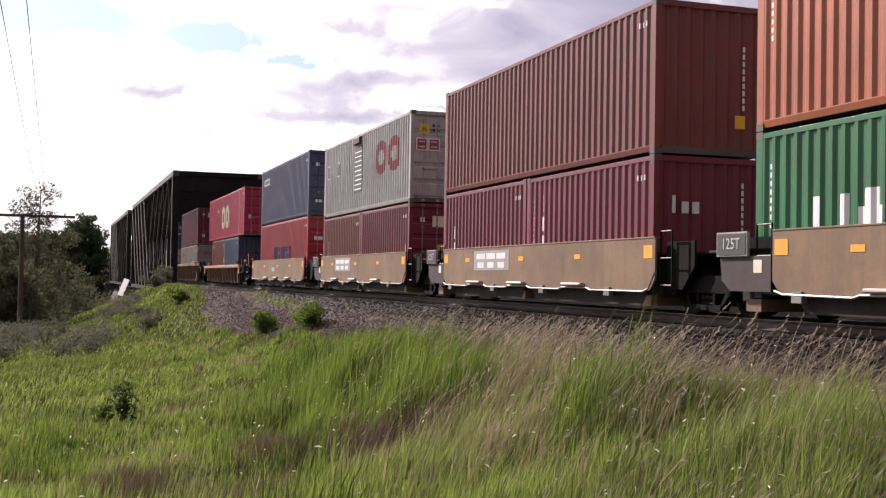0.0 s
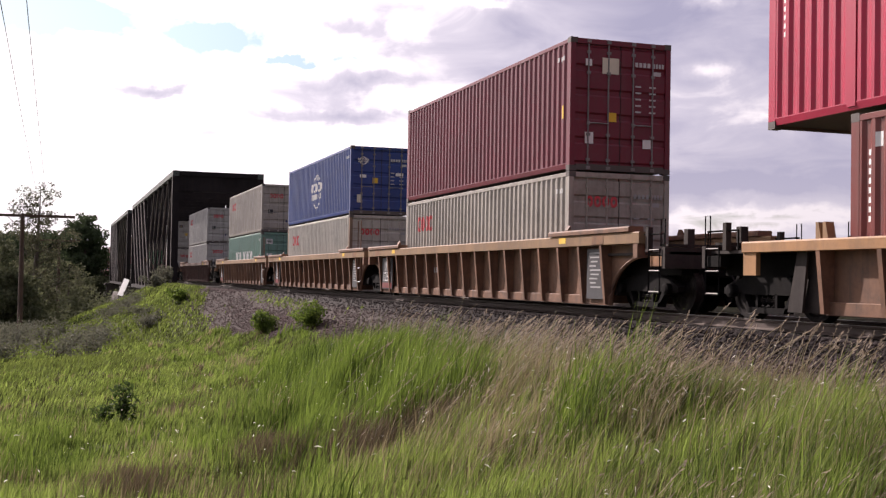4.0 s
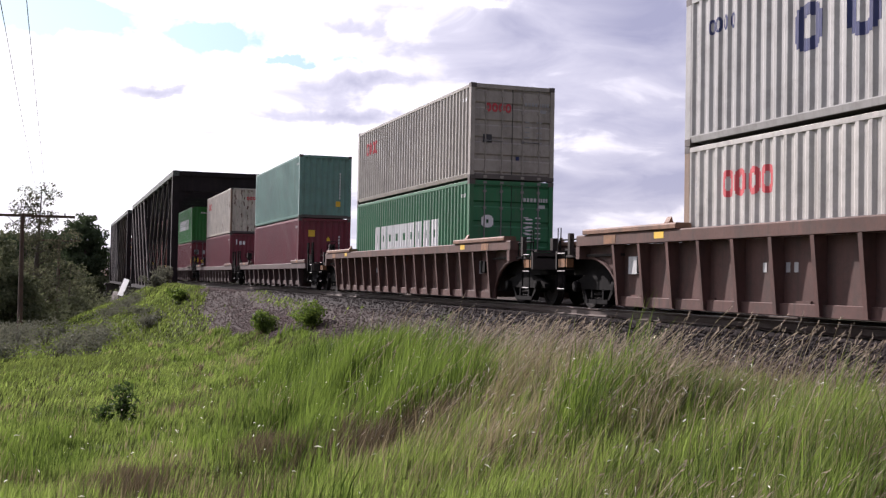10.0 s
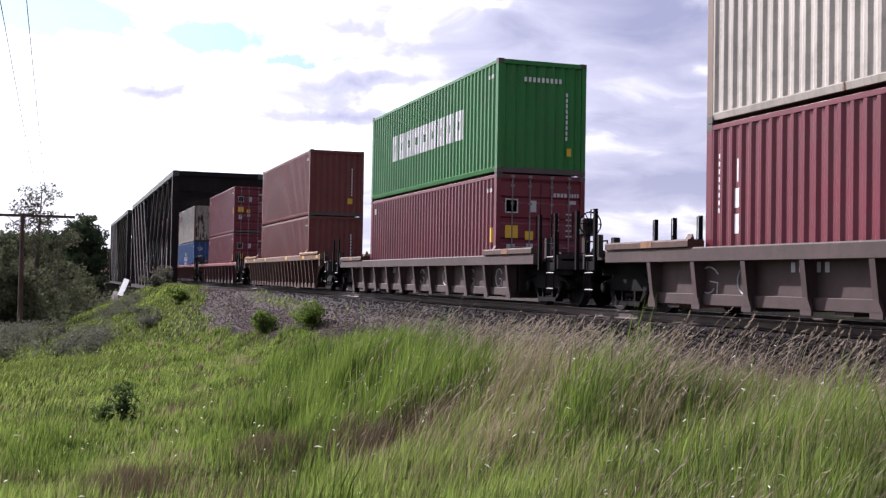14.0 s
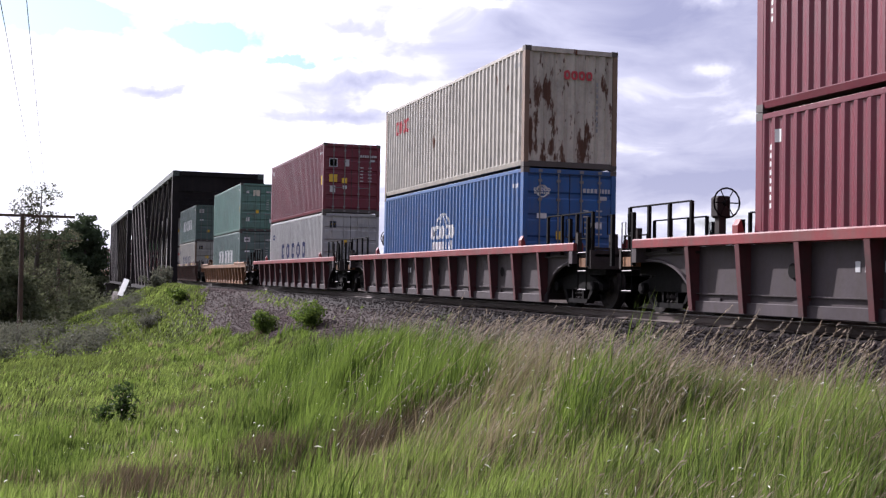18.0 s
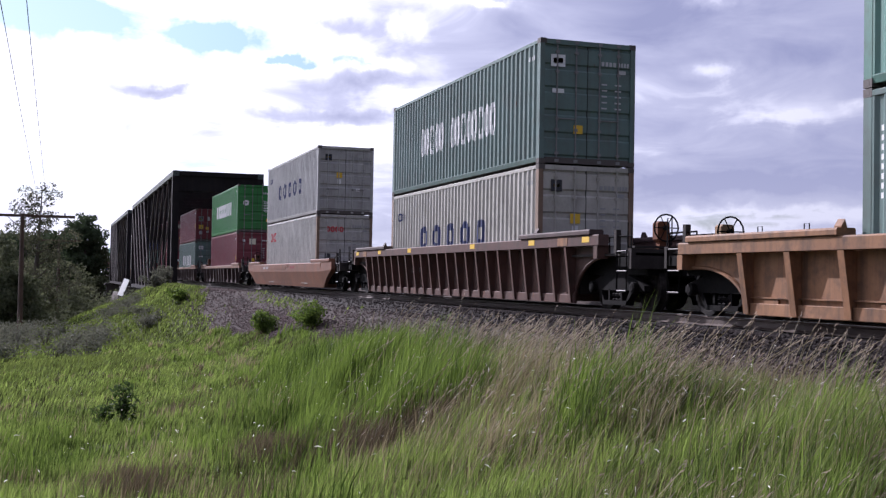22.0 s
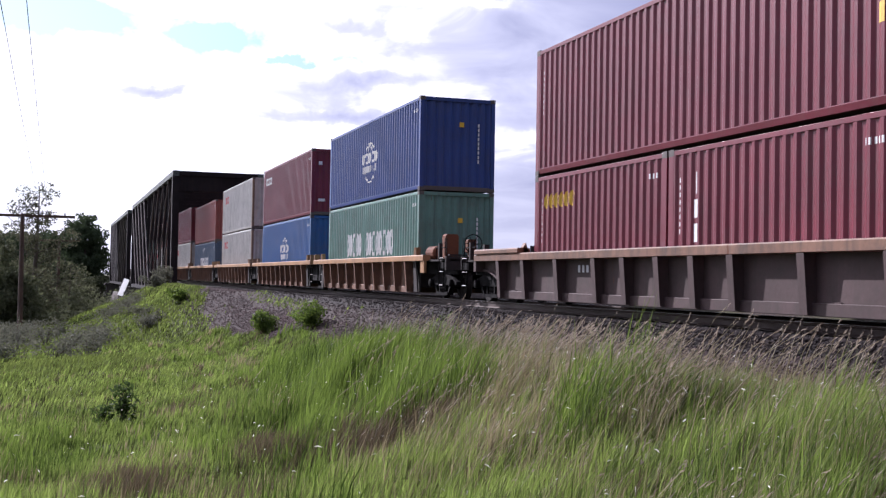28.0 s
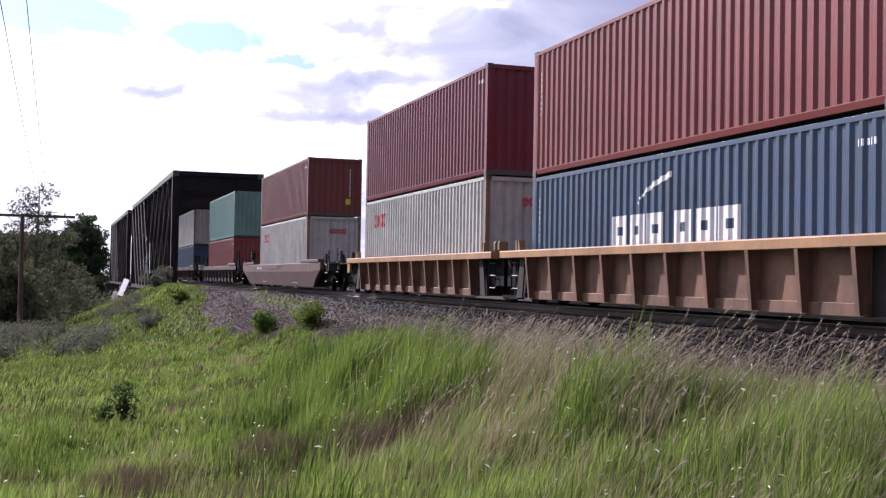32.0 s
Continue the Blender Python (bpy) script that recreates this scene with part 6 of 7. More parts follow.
def ribbed_side(car, st, mats, fb, rb):
    chord, side, cap = mats
    wl, ce, top, bot, ch = st["wl"], st["ce"], st["top"], st["bot"], st["ch"]
    lo = top - ch
    cf, cr = min(ce, fb - 0.3), min(ce, rb - 0.3)
    for y in (-1, 1):
        flip = 0.0 if y < 0 else math.pi
        part("top_chord", Mesh().rail(-cr, cf, y * 1.41 - 0.115, y * 1.41 + 0.115, lo, top, 0.014, 0.024), chord, car)
        part("bottom_chord", Mesh().box(-wl, wl, y * 1.29 - 0.05, y * 1.29 + 0.05, bot - 0.02, bot + 0.17, 0.01), side, car)
        # side sheet, cut away in an arch over the trucks
        out = [(-wl, bot), (wl, bot)]
        if st["arch"]:
            r = min(cf - wl, 1.45)
            out += [(wl + r * (1 - math.cos(a)), bot + (lo - 0.22 - bot) * math.sin(a)) for a in np.linspace(0, math.pi / 2, 7)]
            out += [(cf - 0.02, lo - 0.22), (cf - 0.02, lo)]
            r = min(cr - wl, 1.45)
            out += [(-cr + 0.02, lo), (-cr + 0.02, lo - 0.22)]
            out += [(-wl - r * (1 - math.cos(a)), bot + (lo - 0.22 - bot) * math.sin(a)) for a in np.linspace(math.pi / 2, 0, 7)][:-1]
        else:
            out += [(wl, lo), (-wl, lo)]
        part("side_sheet", Mesh().plate(out, y * 1.255 - 0.012, y * 1.255 + 0.012), side, car)
        if st["arch"]:
            for s, cc in ((1, cf), (-1, cr)):
                r = min(cc - wl, 1.45)
                pts = [(s * (wl + r * (1 - math.cos(a))), y * 1.30, bot + (lo - 0.22 - bot) * math.sin(a)) for a in np.linspace(0, math.pi / 2, 9)] + [(s * (cc - 0.02), y * 1.30, lo - 0.22)]
                part("arch_flange", Mesh().tube(pts, 0.035, 5), side, car)
        n = max(2, round(2 * wl / st["pitch"]))
        spots = st.get("ribs") or [-wl + 0.06 + (2 * wl - 0.12) * i / n for i in range(n + 1)]
        key = ("rib", lo, bot, st["deep"], st["foot"], st["thick"])
        mesh = shared(key, lambda m: [rib_shape(m, 0, bot - lo, -st["deep"], -st["foot"], st["thick"])])
        for x in spots:
            part("rib", mesh, st.get("ribmat") or side, car, at=(x, y * 1.265, lo), turn=flip)
        for s, cc in ((1, cf), (-1, cr)):
            if st["arch"] and cc > wl + 0.9:
                part("rib", shared(("end_rib", lo), lambda m: m.box(-0.14, 0.03, -0.25, 0, -0.26, 0)), side, car, at=(s * (cc - 0.1), y * 1.265, lo), turn=flip)
            if st.get("cap"):
                a, b = st["cap"]
                b = min(b, cc - 0.05)
                part("end_cap", Mesh().rail(min(s * a, s * b), max(s * a, s * b), y * 1.40 - 0.16, y * 1.40 + 0.16, top + 0.005, top + st["caph"], 0.018, 0.03), cap, car)
                if st.get("patch"):
                    part("patch", Mesh().box(*sorted((s * 7.35, s * 7.75)), y * 1.562 - 0.003, y * 1.562 + 0.003, top + 0.012, top + st["caph"] - 0.008), CAR["yellow"], car, "faded yellow patch")
        if st.get("post"):
            for s, cc in ((1, cf), (-1, cr)):
                q = [(s * (wl + 0.5), bot), (s * (wl + 0.85), bot), (s * (wl + 0.62), lo), (s * (wl + 0.38), lo)]
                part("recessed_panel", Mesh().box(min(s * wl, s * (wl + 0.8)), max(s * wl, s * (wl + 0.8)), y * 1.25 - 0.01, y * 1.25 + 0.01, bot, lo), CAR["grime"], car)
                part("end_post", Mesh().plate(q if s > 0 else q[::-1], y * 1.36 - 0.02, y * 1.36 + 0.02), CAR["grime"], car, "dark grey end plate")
        if st.get("feet"):
            gusset = shared(("rib_foot", bot), lambda m: m.prism([(-0.02, -0.09), (0.02, -0.09), (0.02, 0.0), (-0.02, 0.0)], -0.13, 0.13).add([(-0.13, -0.024, 0.0), (0.13, -0.024, 0.0), (0.03, -0.03, 0.2), (-0.03, -0.03, 0.2), (-0.13, 0.02, 0.0), (0.13, 0.02, 0.0), (0.03, 0.02, 0.2), (-0.03, 0.02, 0.2)], [(0, 1, 2, 3), (7, 6, 5, 4), (0, 3, 7, 4), (1, 5, 6, 2), (3, 2, 6, 7), (0, 4, 5, 1)]))
            for x in spots:
                part("rib_foot", gusset, side, car, at=(x, y * (1.30 + st["foot"] * 0.8), bot), turn=flip)
        ledge = Mesh()
        ledge.box(-wl, wl, y * 1.29 - 0.03, y * 1.29 + 0.03, bot + (lo - bot) * 0.26, bot + (lo - bot) * 0.26 + 0.02)
        if st.get("ledge"):
            part("ledge", ledge, side, car)
        if st.get("holes"):
            for x in (-5.0, 0.0, 5.0):
                part("oval_opening", Mesh().lathe([(0, 0.0), (0, 0.11), (0.004, 0.12), (0.02, 0.0)], 16, "y", (x, y * 1.275 if y > 0 else -1.292, lo - 0.42)), BLACK, car)
        for x0 in st.get("flash", ()):
            part("reflector", Mesh().box(x0, x0 + 0.34, y * 1.527 - 0.002, y * 1.527 + 0.002, top - 0.15, top - 0.03), MARK["yellow"], car, "faded yellow reflective sticker")
    for i in range(7):
        x = -wl + 0.6 + (2 * wl - 1.2) * i / 6
        part("floor_beam", Mesh().box(x - 0.2, x + 0.2, -1.3, 1.3, 0.14, 0.33), side, car)
    if not st.get("post"):
        part("number_marks", Mesh().box(-3.6, -3.5, -1.275, -1.271, 0.75, 0.9).box(-3.4, -3.3, -1.275, -1.271, 0.75, 0.9).box(-3.2, -3.1, -1.275, -1.271, 0.75, 0.9).box(-3.0, -2.9, -1.275, -1.271, 0.75, 0.9).box(-2.8, -2.7, -1.275, -1.271, 0.75, 0.9), MARK["pale"], car)["kind"] = "stuff"
    for x, h in ((-6.1, 1), (6.1, 1)):
        for y in (-1, 1) if not st.get("post") else ():
            part("guide_cone", Mesh().prism([(y * 1.27, top), (y * 1.40, top), (y * 1.40, top + 0.14), (y * 1.34, top + 0.24)] if y > 0 else [(y * 1.34, top + 0.24), (y * 1.40, top + 0.14), (y * 1.40, top), (y * 1.27, top)], x - 0.08 + (0.28 if x > 0 else -0.28), x + 0.08 + (0.28 if x > 0 else -0.28)), cap, car)


def smooth_side(car, st, mats):
    """Plain plate sides with a knuckle line, leaning in below."""
    chord, side, cap = mats
    part("number_bars", Mesh().box(-5.2, -4.7, -1.524, -1.521, 0.92, 1.04).box(-4.4, -4.25, -1.524, -1.521, 0.92, 1.04).box(-4.18, -4.03, -1.524, -1.521, 0.92, 1.04).box(-3.96, -3.81, -1.524, -1.521, 0.92, 1.04), MARK["grey"], car)["kind"] = "stuff"
    part("faded_patch", Mesh().box(1.9, 2.9, -1.524, -1.521, 0.93, 1.04), CAR["red"], car, "faded pinkish paint patch")
    for y in (-1, 1):
        prof = [(1.30, 1.17), (1.50, 1.17), (1.52, 1.13), (1.52, 0.79), (1.36, 0.14), (1.28, 0.14), (1.28, 1.10)]
        prof = [(y * a, b) for a, b in prof]
        part("side_plate", Mesh().prism(prof if y < 0 else prof[::-1], -8.3, 8.3), side, car)
        for s in (-1, 1):
            m = Mesh()
            a, b = s * 8.3, s * 10.2
            m.add([(a, y * 1.50, 1.17), (a, y * 1.52, 0.79), (a, y * 1.36, 0.14), (b, y * 1.50, 1.17), (b, y * 1.50, 0.88), (a + s * 0.9, y * 1.45, 0.55), (a, y * 1.28, 1.17), (a, y * 1.28, 0.14), (b, y * 1.28, 1.17), (b, y * 1.28, 0.88), (a + s * 0.9, y * 1.28, 0.55)],
                  [(0, 1, 4, 3), (1, 2, 5), (1, 5, 4), (0, 3, 8, 6), (2, 7, 10, 5), (5, 10, 9, 4), (3, 4, 9, 8)])
            part("end_plate", m, side, car)
            part("end_cap", Mesh().box(min(s * 6.4, s * 9.9), max(s * 6.4, s * 9.9), y * 1.40 - 0.13, y * 1.40 + 0.13, 1.175, 1.30, 0.015), cap, car)
            part("raised_plate", Mesh().box(-2.2, -1.6, y * 1.53 - 0.012, y * 1.53 + 0.012, 0.99, 1.12).box(-1.6, 0.9, y * 1.53 - 0.014, y * 1.53 + 0.014, 0.93, 1.13).box(0.9, 1.5, y * 1.53 - 0.012, y * 1.53 + 0.012, 1.0, 1.13), side, car) if s > 0 else None
            part("stripe", Mesh().box(s * 4.0, s * 4.0 + 1.4, y * 1.405 - 0.002 + y * 0.012, y * 1.405 + 0.002 + y * 0.012, 0.28, 0.30), MARK["pale"], car)
    for i in range(7):
        x = -7.6 + 15.2 * i / 6
        part("floor_beam", Mesh().box(x - 0.2, x + 0.2, -1.3, 1.3, 0.14, 0.33), side, car)


# pale steel; the white glint along the pipes is put into its colour
PIPE = surface("glint_pale_steel", (0.46, 0.42, 0.38), rough=0.4, dirty=0.2)


def plated_side(car, st, mats, r, f, panel):
    """Tall plain plates with pipes, steps and orange reflectors along the foot."""
    chord, side, cap = mats
    # r, f: where the plates end behind and ahead
    for y in (-1, 1):
        out = [(r + 0.2, 0.42), (f - 0.2, 0.42), (f, 0.62), (f, 1.36), (r, 1.36), (r, 0.62)]
        part("side_plate", Mesh().plate(out, y * 1.46 - 0.02, y * 1.46 + 0.02), side, car)
        part("top_flange", Mesh().box(r, f, y * 1.43 - 0.06, y * 1.43 + 0.06, 1.362, 1.39, 0.005), side, car)
        fy = y * 1.484
        for x in (r + 0.06, f - 0.42):
            part("reflector", Mesh().box(x, x + 0.33, fy - 0.003, fy + 0.003, 1.0, 1.24), MARK["orange"], car, "square orange reflector")
        for x in (-3.45, 0.2, 3.25):
            part("reflector", Mesh().box(x, x + 0.3, fy - 0.003, fy + 0.003, 1.02, 1.12), MARK["orange"], car, "small orange reflector")
        pts = [(r + 0.1, y * 1.51, 0.47), (r + 0.3, y * 1.51, 0.42)]
        for x in (-2.6, 0.2, 3.3):
            pts += [(x - 0.75, y * 1.51, 0.40), (x - 0.6, y * 1.51, 0.44), (x + 0.6, y * 1.51, 0.44), (x + 0.75, y * 1.51, 0.40)]
        pts += [(f - 0.4, y * 1.51, 0.40), (f - 0.2, y * 1.51, 0.45), (f + 0.05, y * 1.51, 0.75)]
        part("pipe", Mesh().tube(pts, 0.018, 6), PIPE, car, "brake pipe with its glint painted pale")
        for x in (-2.6, 0.2, 3.3):
            part("step", Mesh().box(x - 0.45, x + 0.45, y * 1.54 - 0.07, y * 1.54 + 0.07, 0.47, 0.535, 0.022), PIPE, car, "pale steel step")
        # darker skirts, set back below the pipe
        for x0, x1 in ((r + 0.35, 0.2), (0.6, f - 0.55)):
            part("skirt_plate", Mesh().plate([(x0 + 0.25, 0.14), (x1 - 0.25, 0.14), (x1, 0.42), (x0, 0.42)], y * 1.30 - 0.015, y * 1.30 + 0.015), CAR["grime"], car)
        for x in (-4.6, -1.4, 1.6, 4.8):
            part("bracket", Mesh().box(x - 0.12, x + 0.12, y * 1.47 - 0.05, y * 1.47 + 0.05, 0.30, 0.47), GALV, car)
        for s in (-1, 1):
            ladder(car, (f + 0.3) if s > 0 else (r - 0.3), y * 1.42, 0.5, 1.5, RUNG, y)
            e = f if s > 0 else r
            q = [(e + s * 0.05, 0.45), (e + s * 0.05, 1.30), (e + s * 1.0, 1.30), (e + s * 1.0, 0.85), (e + s * 0.6, 0.45)]
            part("end_plate", Mesh().plate(q[::-1] if s > 0 else q, y * 1.25 - 0.02, y * 1.25 + 0.02), BLACK, car)
    if panel:
        part("name_panel", Mesh().box(-2.8, -0.4, -1.486, -1.482, 0.80, 1.29), MARK["grey"], car, "dark grey panel with plain white shapes")
        for x in (-2.6, -1.9, -1.2):
            part("painted_shape", Mesh().box(x, x + 0.6, -1.492, -1.487, 1.08, 1.22).box(x + 0.08, x + 0.52, -1.492, -1.487, 0.86, 1.0), MARK["white"], car)
    if r > -6:
        part("sign_frame", Mesh().box(r - 1.53, r - 0.67, -1.49, -1.44, 1.00, 1.385, 0.0), PIPE, car, "pale worn sign frame")
        part("sign_plate", Mesh().box(r - 1.5, r - 0.7, -1.50, -1.47, 1.02, 1.36, 0.0), MARK["dark"], car, "dark plate lettered 125T")
        part("lower_plate", Mesh().plate([(r - 1.45, 0.62), (r - 1.2, 0.45), (r - 0.1, 0.45), (r - 0.1, 1.0), (r - 1.5, 1.0)], -1.44, -1.40), CAR["grey"], car, "dark grey plate under the sign")
        part("sticker", Mesh().box(r - 0.55, r - 0.33, -1.446, -1.441, 0.74, 0.94), MARK["cream"], car, "small cream sticker")
        t = bpy.data.curves.new("sign_text", "FONT")
        t.body, t.size, t.extrude, t.align_x, t.align_y = "125T", 0.25, 0.002, "CENTER", "CENTER"
        to = new("sign_text", t)
        t.materials.append(MARK["pale"])
        to.parent, to.location, to.rotation_euler = car, (r - 1.1, -1.505, 1.19), (math.pi / 2, 0, 0)
    if not panel:
        part("number_bars", Mesh().box(-1.2, -1.05, -1.489, -1.485, 0.82, 1.0).box(-0.98, -0.83, -1.489, -1.485, 0.82, 1.0).box(-0.76, -0.61, -1.489, -1.485, 0.82, 1.0).box(-0.54, -0.39, -1.489, -1.485, 0.82, 1.0), MARK["pale"], car)["kind"] = "stuff"
    for i in range(7):
        x = -6.0 + 12 * i / 6
        part("floor_beam", Mesh().box(x - 0.2, x + 0.2, -1.3, 1.3, 0.14, 0.33), side, car)


def style(**k):
    d = dict(wl=8.3, ce=9.85, top=1.50, bot=0.12, ch=0.22, pitch=0.80, deep=0.24, foot=0.10, thick=0.022, arch=True, cap=(5.8, 9.5), caph=0.11, over=1.95)
    d.update(k)
    return d


RIB53 = style(foot=0.13, tallad=True, pitch=1.04)
FLASH = (-9.5, -6.6, -3.2, 2.4, 6.3, 9.1)
RIBT = style(brake=(1, 'rusty', 0.5), flash=FLASH)
RIBO = style(flash=FLASH)
RIB53['flash'] = (-6.6, 6.3)
LOW48 = style(wl=7.6, ce=9.25, top=1.17, bot=0.22, ch=0.24, pitch=1.47, deep=0.24, foot=0.15, thick=0.03, arch=False, cap=(6.1, 9.3), caph=0.14, rail=0.92, patch=True, feet=True, brake=(1, 'grime', 0.78))
REDC = style(wl=7.75, ce=9.6, top=1.36, bot=0.10, ch=0.17, pitch=1.54, deep=0.24, foot=0.14, thick=0.03, holes=True, cap=None, ledge=True, rail=0.7, brake=(-1, 'grime', 0.86, 2.1), ribmat=CAR['ribred'])
YELL = style(wl=8.7, ce=10.5, top=1.25, bot=0.10, ch=0.2, pitch=1.24, thick=0.035, cap=(6.2, 10.2), ledge=True, brake=(-1, 'ochre', 0.35))
MAUV = style(ribs=(-7.7, -6.15, -4.3, -2.45, -1.2, 0.1, 1.3, 2.5, 4.35, 6.2, 7.7), wl=7.8, ce=9.3, top=1.20, bot=0.14, ch=0.17, pitch=1.63, foot=0.17, thick=0.045, cap=(6.3, 9.2), caph=0.12, brake=(1, 'rusty', 0.6))
FIVE = style(wl=5.75, ce=7.55, top=1.26, bot=0.16, ch=0.17, pitch=1.28, deep=0.26, foot=0.17, thick=0.022, arch=False, cap=None, brake=(1, "rusty", 0.45), post=True)
PLAT = style(wl=6.4, ce=7.5, top=1.36, bot=0.4, arch=False)
SMTH = style(wl=8.2, ce=10.2, top=1.17, bot=0.14)
E53 = style(wl=6.45, ce=8.3, top=1.22, bot=0.16, ch=0.17, pitch=1.25, deep=0.26, foot=0.17, arch=False, cap=None, brake=(1, 'rusty', 0.62, 1.75), post=True)
# per stack: style, chord, side and cap paints, nominal reach ahead and behind, joints (articulated?) ahead and behind, words
FIT = {
    "A": (PLAT, "taupe taupe taupe", 7.7, 7.7, 1, 1), "B": (PLAT, "taupe taupe taupe", 7.7, 7.7, 1, 1), "C": (PLAT, "taupe taupe taupe", 7.7, 7.7, 1, 1), "D": (PLAT, "taupe taupe taupe", 7.7, 9.9, 1, 0),
    "E": (E53, "chord tan ochre", 10.2, 10.2, 0, 0),
    "F": (RIB53, "ochre tan tan", 11.3, 9.9, 0, 1), "G": (RIB53, "ochre tan tan", 9.9, 9.9, 1, 1), "H": (RIB53, "ochre tan tan", 9.9, 11.9, 1, 0),
    "I": (RIB53, "brown pinkish tan", 11.7, 11.7, 0, 0), "J": (RIB53, "brown pinkish tan", 11.7, 11.7, 0, 0), "K": (RIB53, "brown pinkish tan", 11.7, 11.7, 0, 0),
    "L": (LOW48, "mauve mauve brown", 11, 11, 0, 0), "M": (LOW48, "mauve mauve brown", 11, 11, 0, 0), "N": (LOW48, "mauve mauve brown", 11, 11, 0, 0),
    "O": (RIBO, "tan brown yellow", 11.6, 11.6, 0, 0),
    "P": (REDC, "red grey red", 10.9, 10.9, 0, 0), "Q": (REDC, "red grey red", 10.9, 10.9, 0, 0), "R": (REDC, "red grey red", 10.9, 10.9, 0, 0),
    "S": (YELL, "yellow yellow yellow", 11.7, 11.7, 0, 0), "T": (RIBT, "pinkish brown mauve", 11.7, 11.7, 0, 0), "U": (SMTH, "copper copper copper", 12, 12, 0, 0),
    "V": (MAUV, "tan mauve tan", 11.15, 11.15, 0, 0), "W": (MAUV, "tan mauve tan", 11.15, 11.15, 0, 0), "X": (MAUV, "tan mauve tan", 11.15, 11.15, 0, 0),
    "Y": (FIVE, "chord tan ochre", 10.1, 7.9, 0, 1), "Z": (FIVE, "chord tan ochre", 7.9, 7.9, 1, 1), "AA": (FIVE, "chord tan ochre", 7.9, 7.9, 1, 1), "AB": (FIVE, "chord tan ochre", 7.9, 7.9, 1, 1), "AC": (FIVE, "chord tan ochre", 7.9, 10.1, 1, 0),
    "AD": (SMTH, "pinkish pinkish pinkish", 12, 11.5, 0, 0), "AE": (LOW48, "mauve mauve brown", 11, 11, 0, 0), "AF": (LOW48, "mauve mauve brown", 11, 11, 0, 0),
}
CAR_WORDS = {id(RIBO): "brown ribbed well car with yellow stickers", id(RIBT): "dark brown ribbed steel well car with a deep side", id(RIB53): "weathered ribbed steel well car with a deep side", id(LOW48): "dusty mauve-grey well car with low flared ribs", id(REDC): "grey well car with a red top rail and oval openings", id(YELL): "yellow-tan ribbed steel well car with a red-brown end", id(MAUV): "dusty grey ribbed well car with a tan top rail", id(FIVE): "tan ribbed articulated well car with an ochre top rail", id(PLAT): "taupe plate-sided articulated well car with orange reflectors", id(SMTH): "smooth copper-brown well car with leaning sides", id(E53): "ochre ribbed well car carrying an overhanging container"}


def info_panels(car):
    """Black stencil plates at both ends of a side, one lettered with the wheel load."""
    front = part("stencil_panel", Mesh().box(7.42, 8.2, -1.40, -1.375, 0.22, 1.22, 0.0), MARK["dark"], car, "black panel with plain pale lines")
    bars = Mesh()
    for i in range(9):
        z = 1.12 - i * 0.085
        bars.box(7.55 + 0.03 * (i % 3), 8.05 - 0.07 * (i % 4), -1.406, -1.402, z, z + 0.03)
    part("plain_bars", bars, MARK["grey"], front)["kind"] = "stuff"
    rear = part("stencil_panel", Mesh().box(-8.15, -6.95, -1.40, -1.375, 0.22, 1.22, 0.0), MARK["dark"], car, "black panel lettered 125T")
    part("red_band", Mesh().box(-8.1, -7.0, -1.408, -1.402, 0.25, 0.42), CAR["red"], rear)
    part("round_mark", Mesh().lathe([(-1.402, 0.0), (-1.402, 0.1), (-1.408, 0.1), (-1.408, 0.0)], 16, "y", (-7.6, 0, 1.02)), MARK["grey"], rear)
    bars = Mesh()
    for i in range(4):
        bars.box(-7.85 + 0.04 * i, -7.3 - 0.03 * i, -1.406, -1.402, 0.80 + i * 0.035, 0.815 + i * 0.035)
    part("plain_bars", bars, MARK["grey"], rear)["kind"] = "stuff"
    t = bpy.data.curves.new("stencil_text", "FONT")
    t.body, t.size, t.extrude, t.align_x, t.align_y = "125T", 0.42, 0.002, "CENTER", "CENTER"
    to = new("stencil_text", t)
    t.materials.append(MARK["white"])
    to.parent, to.location, to.rotation_euler = car, (-7.55, -1.408, 0.60), (math.pi / 2, 0, 0)


def spray_mark(car, x, w):
    """Pale sprayed stroke on the side sheet: an open ring with a tail."""
    h = 0.26
    pts = [(x + w * 0.5 * math.cos(a) * (1 - 0.06 * a), -1.274, 0.60 + h * math.sin(a) * (1 - 0.05 * a)) for a in np.linspace(0.5, 5.6, 15)]
    part("spray_mark", Mesh().tube(pts, 0.014, 4).tube([(x + w * 0.1, -1.274, 0.60), (x + w * 0.42, -1.274, 0.58), (x + w * 0.38, -1.274, 0.36)], 0.013, 4), MARK["pale"], car, "pale sprayed paint stroke")


def end_rails(car, fb, rb):
    """Long handrails on posts round the end platforms."""
    for s, b in ((1, fb), (-1, rb)):
        for y in (-1.32, 1.32):
            xs = [s * (b - 0.8 - 0.75 * i) for i in range(4)]
            m = Mesh().tube([(xs[0], y, 1.98), (xs[-1], y, 1.98)], 0.018, 5)
            rail = part("platform_rail", m, BLACK, car, "black handrail over the end platform")
            for x in xs:
                part("rail_post", Mesh().box(x - 0.03, x + 0.03, y - 0.03, y + 0.03, 1.1, 1.98), BLACK, rail)


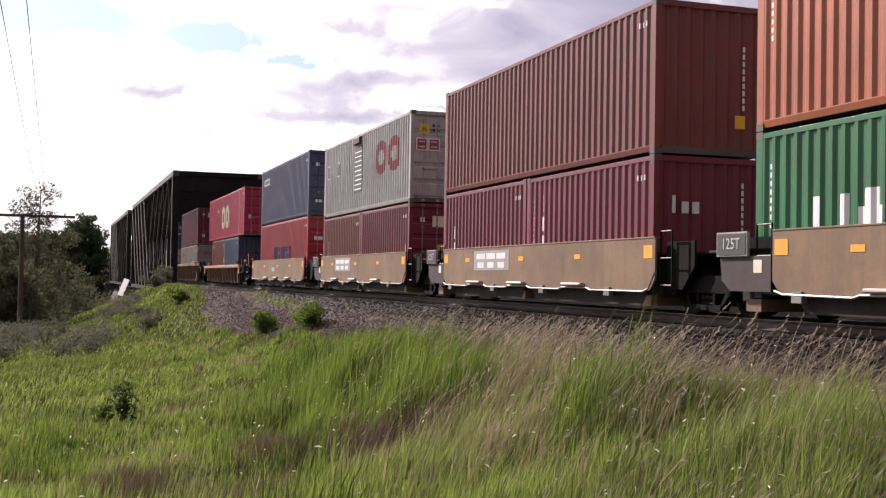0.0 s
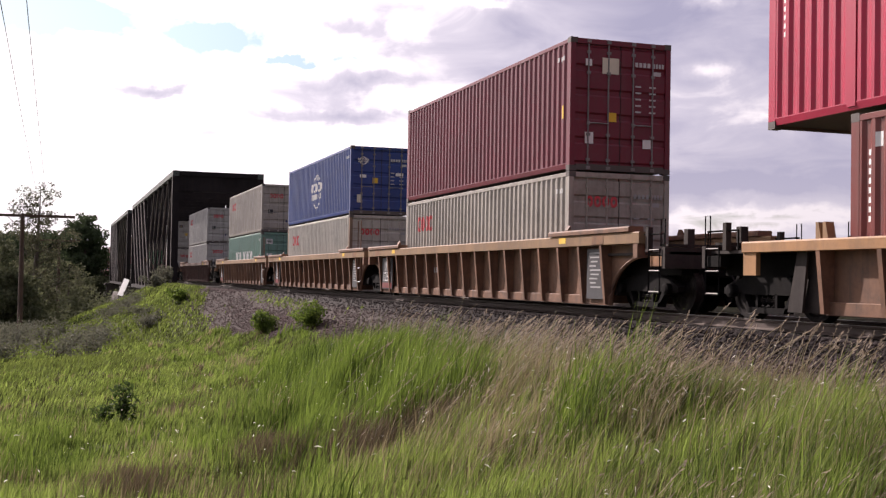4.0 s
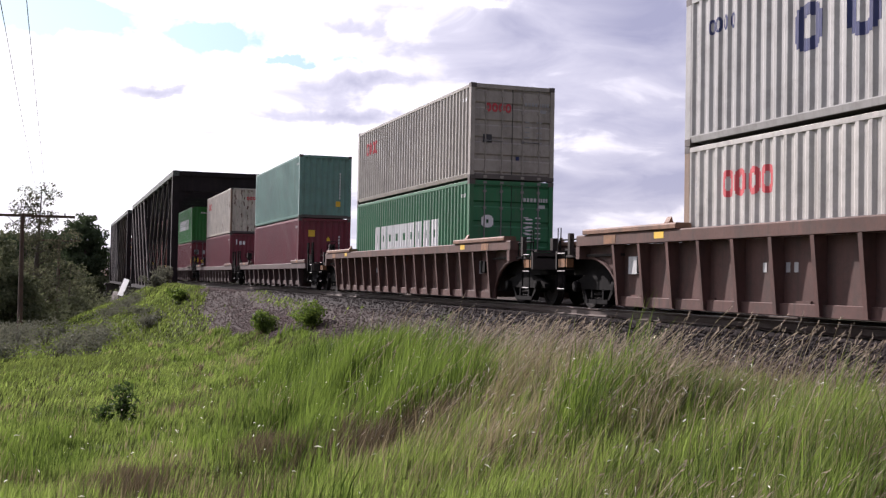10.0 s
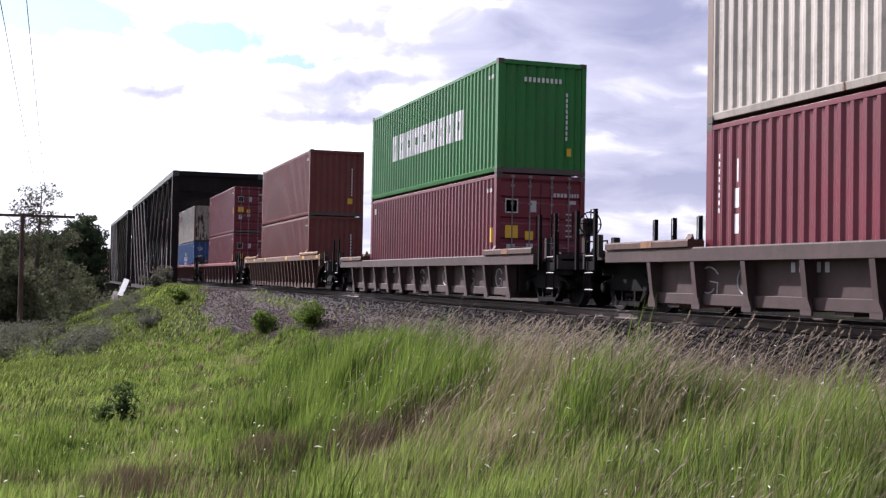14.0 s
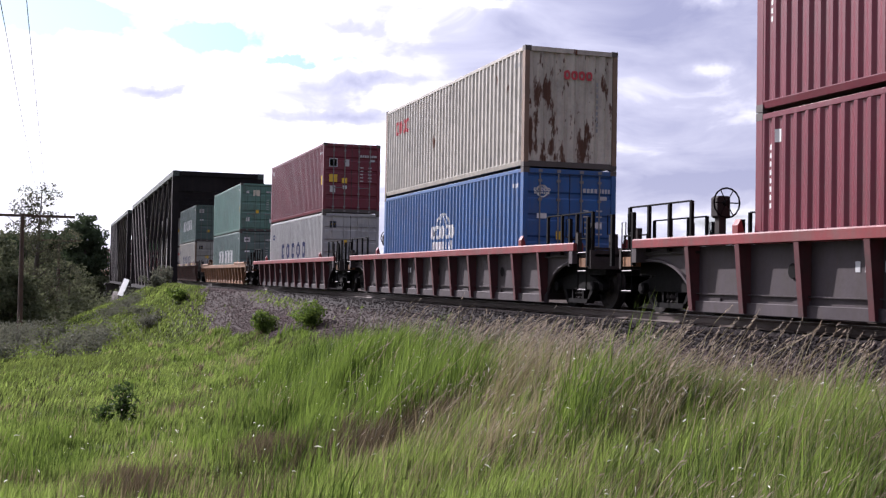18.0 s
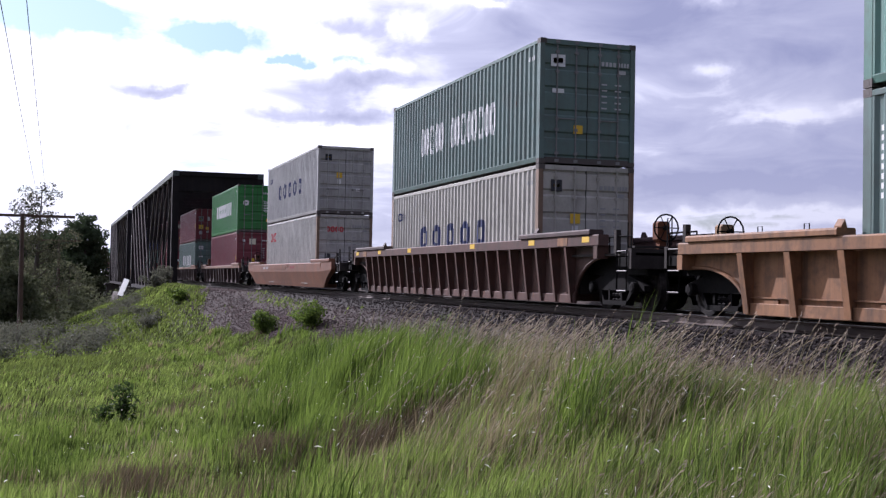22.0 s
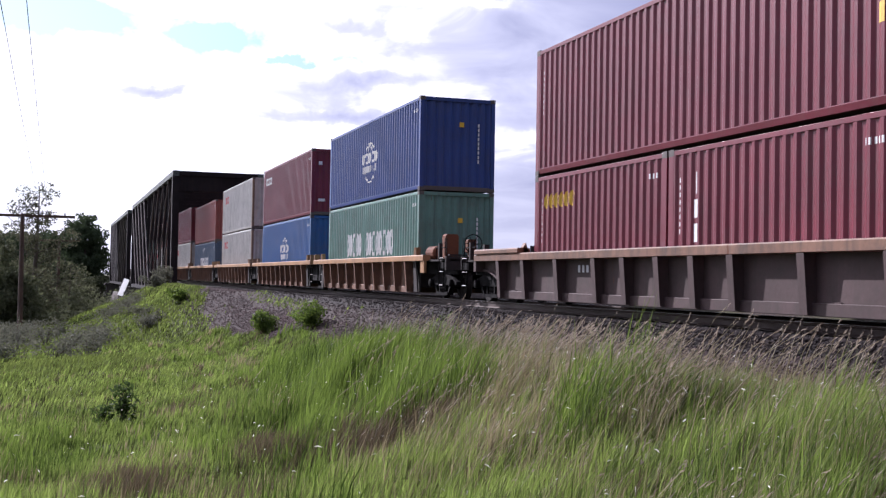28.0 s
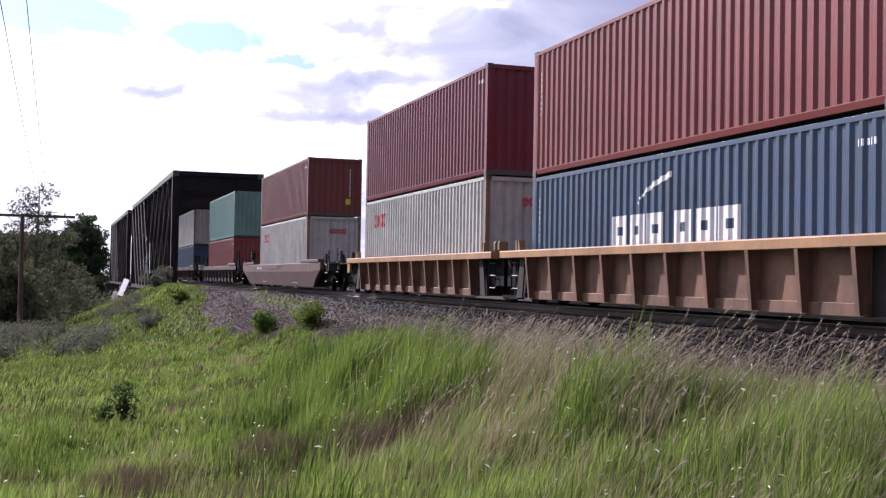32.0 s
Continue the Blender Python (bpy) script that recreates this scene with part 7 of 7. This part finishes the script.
def make_cars():
    names = [s[0] for s in STACKS]
    mid = {s[0]: s[1] for s in STACKS}
    for i, n in enumerate(names):
        st, paints, nf, nr, af, ar = FIT[n]
        mats = [CAR[p] for p in paints.split()]
        if i:
            p = names[i - 1]
            fb = (mid[p] - mid[n]) * nf / (nf + FIT[p][3])
        else:
            fb = nf
        if i + 1 < len(names):
            q = names[i + 1]
            rb = (mid[n] - mid[q]) * nr / (nr + FIT[q][2])
        else:
            rb = nr
        car = tagged(new("well_car"), CAR_WORDS[id(st)], "railway car", "well cars of the train")
        if st is PLAT:
            plated_side(car, st, mats, -7.2 if n == "D" else -5.25, 6.65, n in ("B", "C"))
        elif st is SMTH:
            smooth_side(car, st, mats)
        else:
            ribbed_side(car, st, mats, fb, rb)
        if n in ("F", "G", "H"):
            info_panels(car)
        if n == "G":
            part("hanging_cable", Mesh().tube([(-2.1 + 0.99 * u, -1.34, 1.24 - 0.5 * (1 - (2 * u - 1) ** 2)) for u in np.linspace(0, 1, 11)], 0.028, 6), BLACK, car, "slack black cable looped from the top rail")
        if n in ("I", "J", "K"):
            for x in (7.0, -7.95):
                part("placard", Mesh().box(x, x + 0.34, -1.32, -1.27, 0.72, 1.05), MARK["pale"], car, "pale square placard")
                part("tag_box", Mesh().box(x + 0.40, x + 0.72, -1.36, -1.27, 0.74, 1.04, 0.02), BLACK, car, "black box on the side sheet")
        if st in (RIB53, RIBT, RIBO):
            for x in (-8.6, 7.9):
                part("patch", Mesh().box(x, x + 0.5, -1.531, -1.526, 1.30, 1.47), CAR["yellow"], car, "faded yellow patch")
        if n in ("M", "N"):
            for x, w in ((0.2, 0.5), (2.4, 0.6), (4.5, 0.55), (6.5, 0.5)) if n == "N" else ((-5.9, 0.7), (-4.8, 0.55)):
                spray_mark(car, x, w)
        if st is REDC:
            end_rails(car, fb, rb)
        car_end(car, 1, st, fb, af, True, mats)
        car_end(car, -1, st, rb, ar, not ar, mats)
        TRAIN.append((car, mid[n], 0.0))


make_cars()


# ---- what moves ----


def motions():
    """The train runs by, its wheels turn, tall grass and tree tops stir."""
    for thing, x, z in TRAIN:
        walk(thing, [(t, pose(x + run(t), 0, z)) for t in (0.0, 8.0, 16.0, 24.0, 32.0)])
    first = SPIN[0]
    walk(first, [(f / FPS, pose(0, 0, 0, 0, math.degrees(run(f / FPS) / RADIUS) % 360, 0)) for f in range(0, 961)])
    keys = first.animation_data
    for w in SPIN[1:]:
        w.rotation_mode = "QUATERNION"
        w.animation_data_create()
        w.animation_data.action = keys.action
        w.animation_data.action_slot = keys.action_slot
    r = random.Random(4)
    for c in CLUMPS:
        p, k, w = c.location.copy(), r.uniform(0, 6.3), r.uniform(3.2, 4.6)
        walk(c, [(t * 0.5, pose(*p, 1.4 * math.sin(w * t * 0.5 + k), 3.2 * math.sin(w * t * 0.5 + k + 0.8), 0)) for t in range(65)])
    for i, c in enumerate(TREES[:3]):
        p = c.location.copy()
        walk(c, [(t * 0.8, pose(*p, 0.5 * math.sin(t * 1.3 + i), 0.7 * math.sin(t * 1.1 + i), 0)) for t in range(41)])


motions()
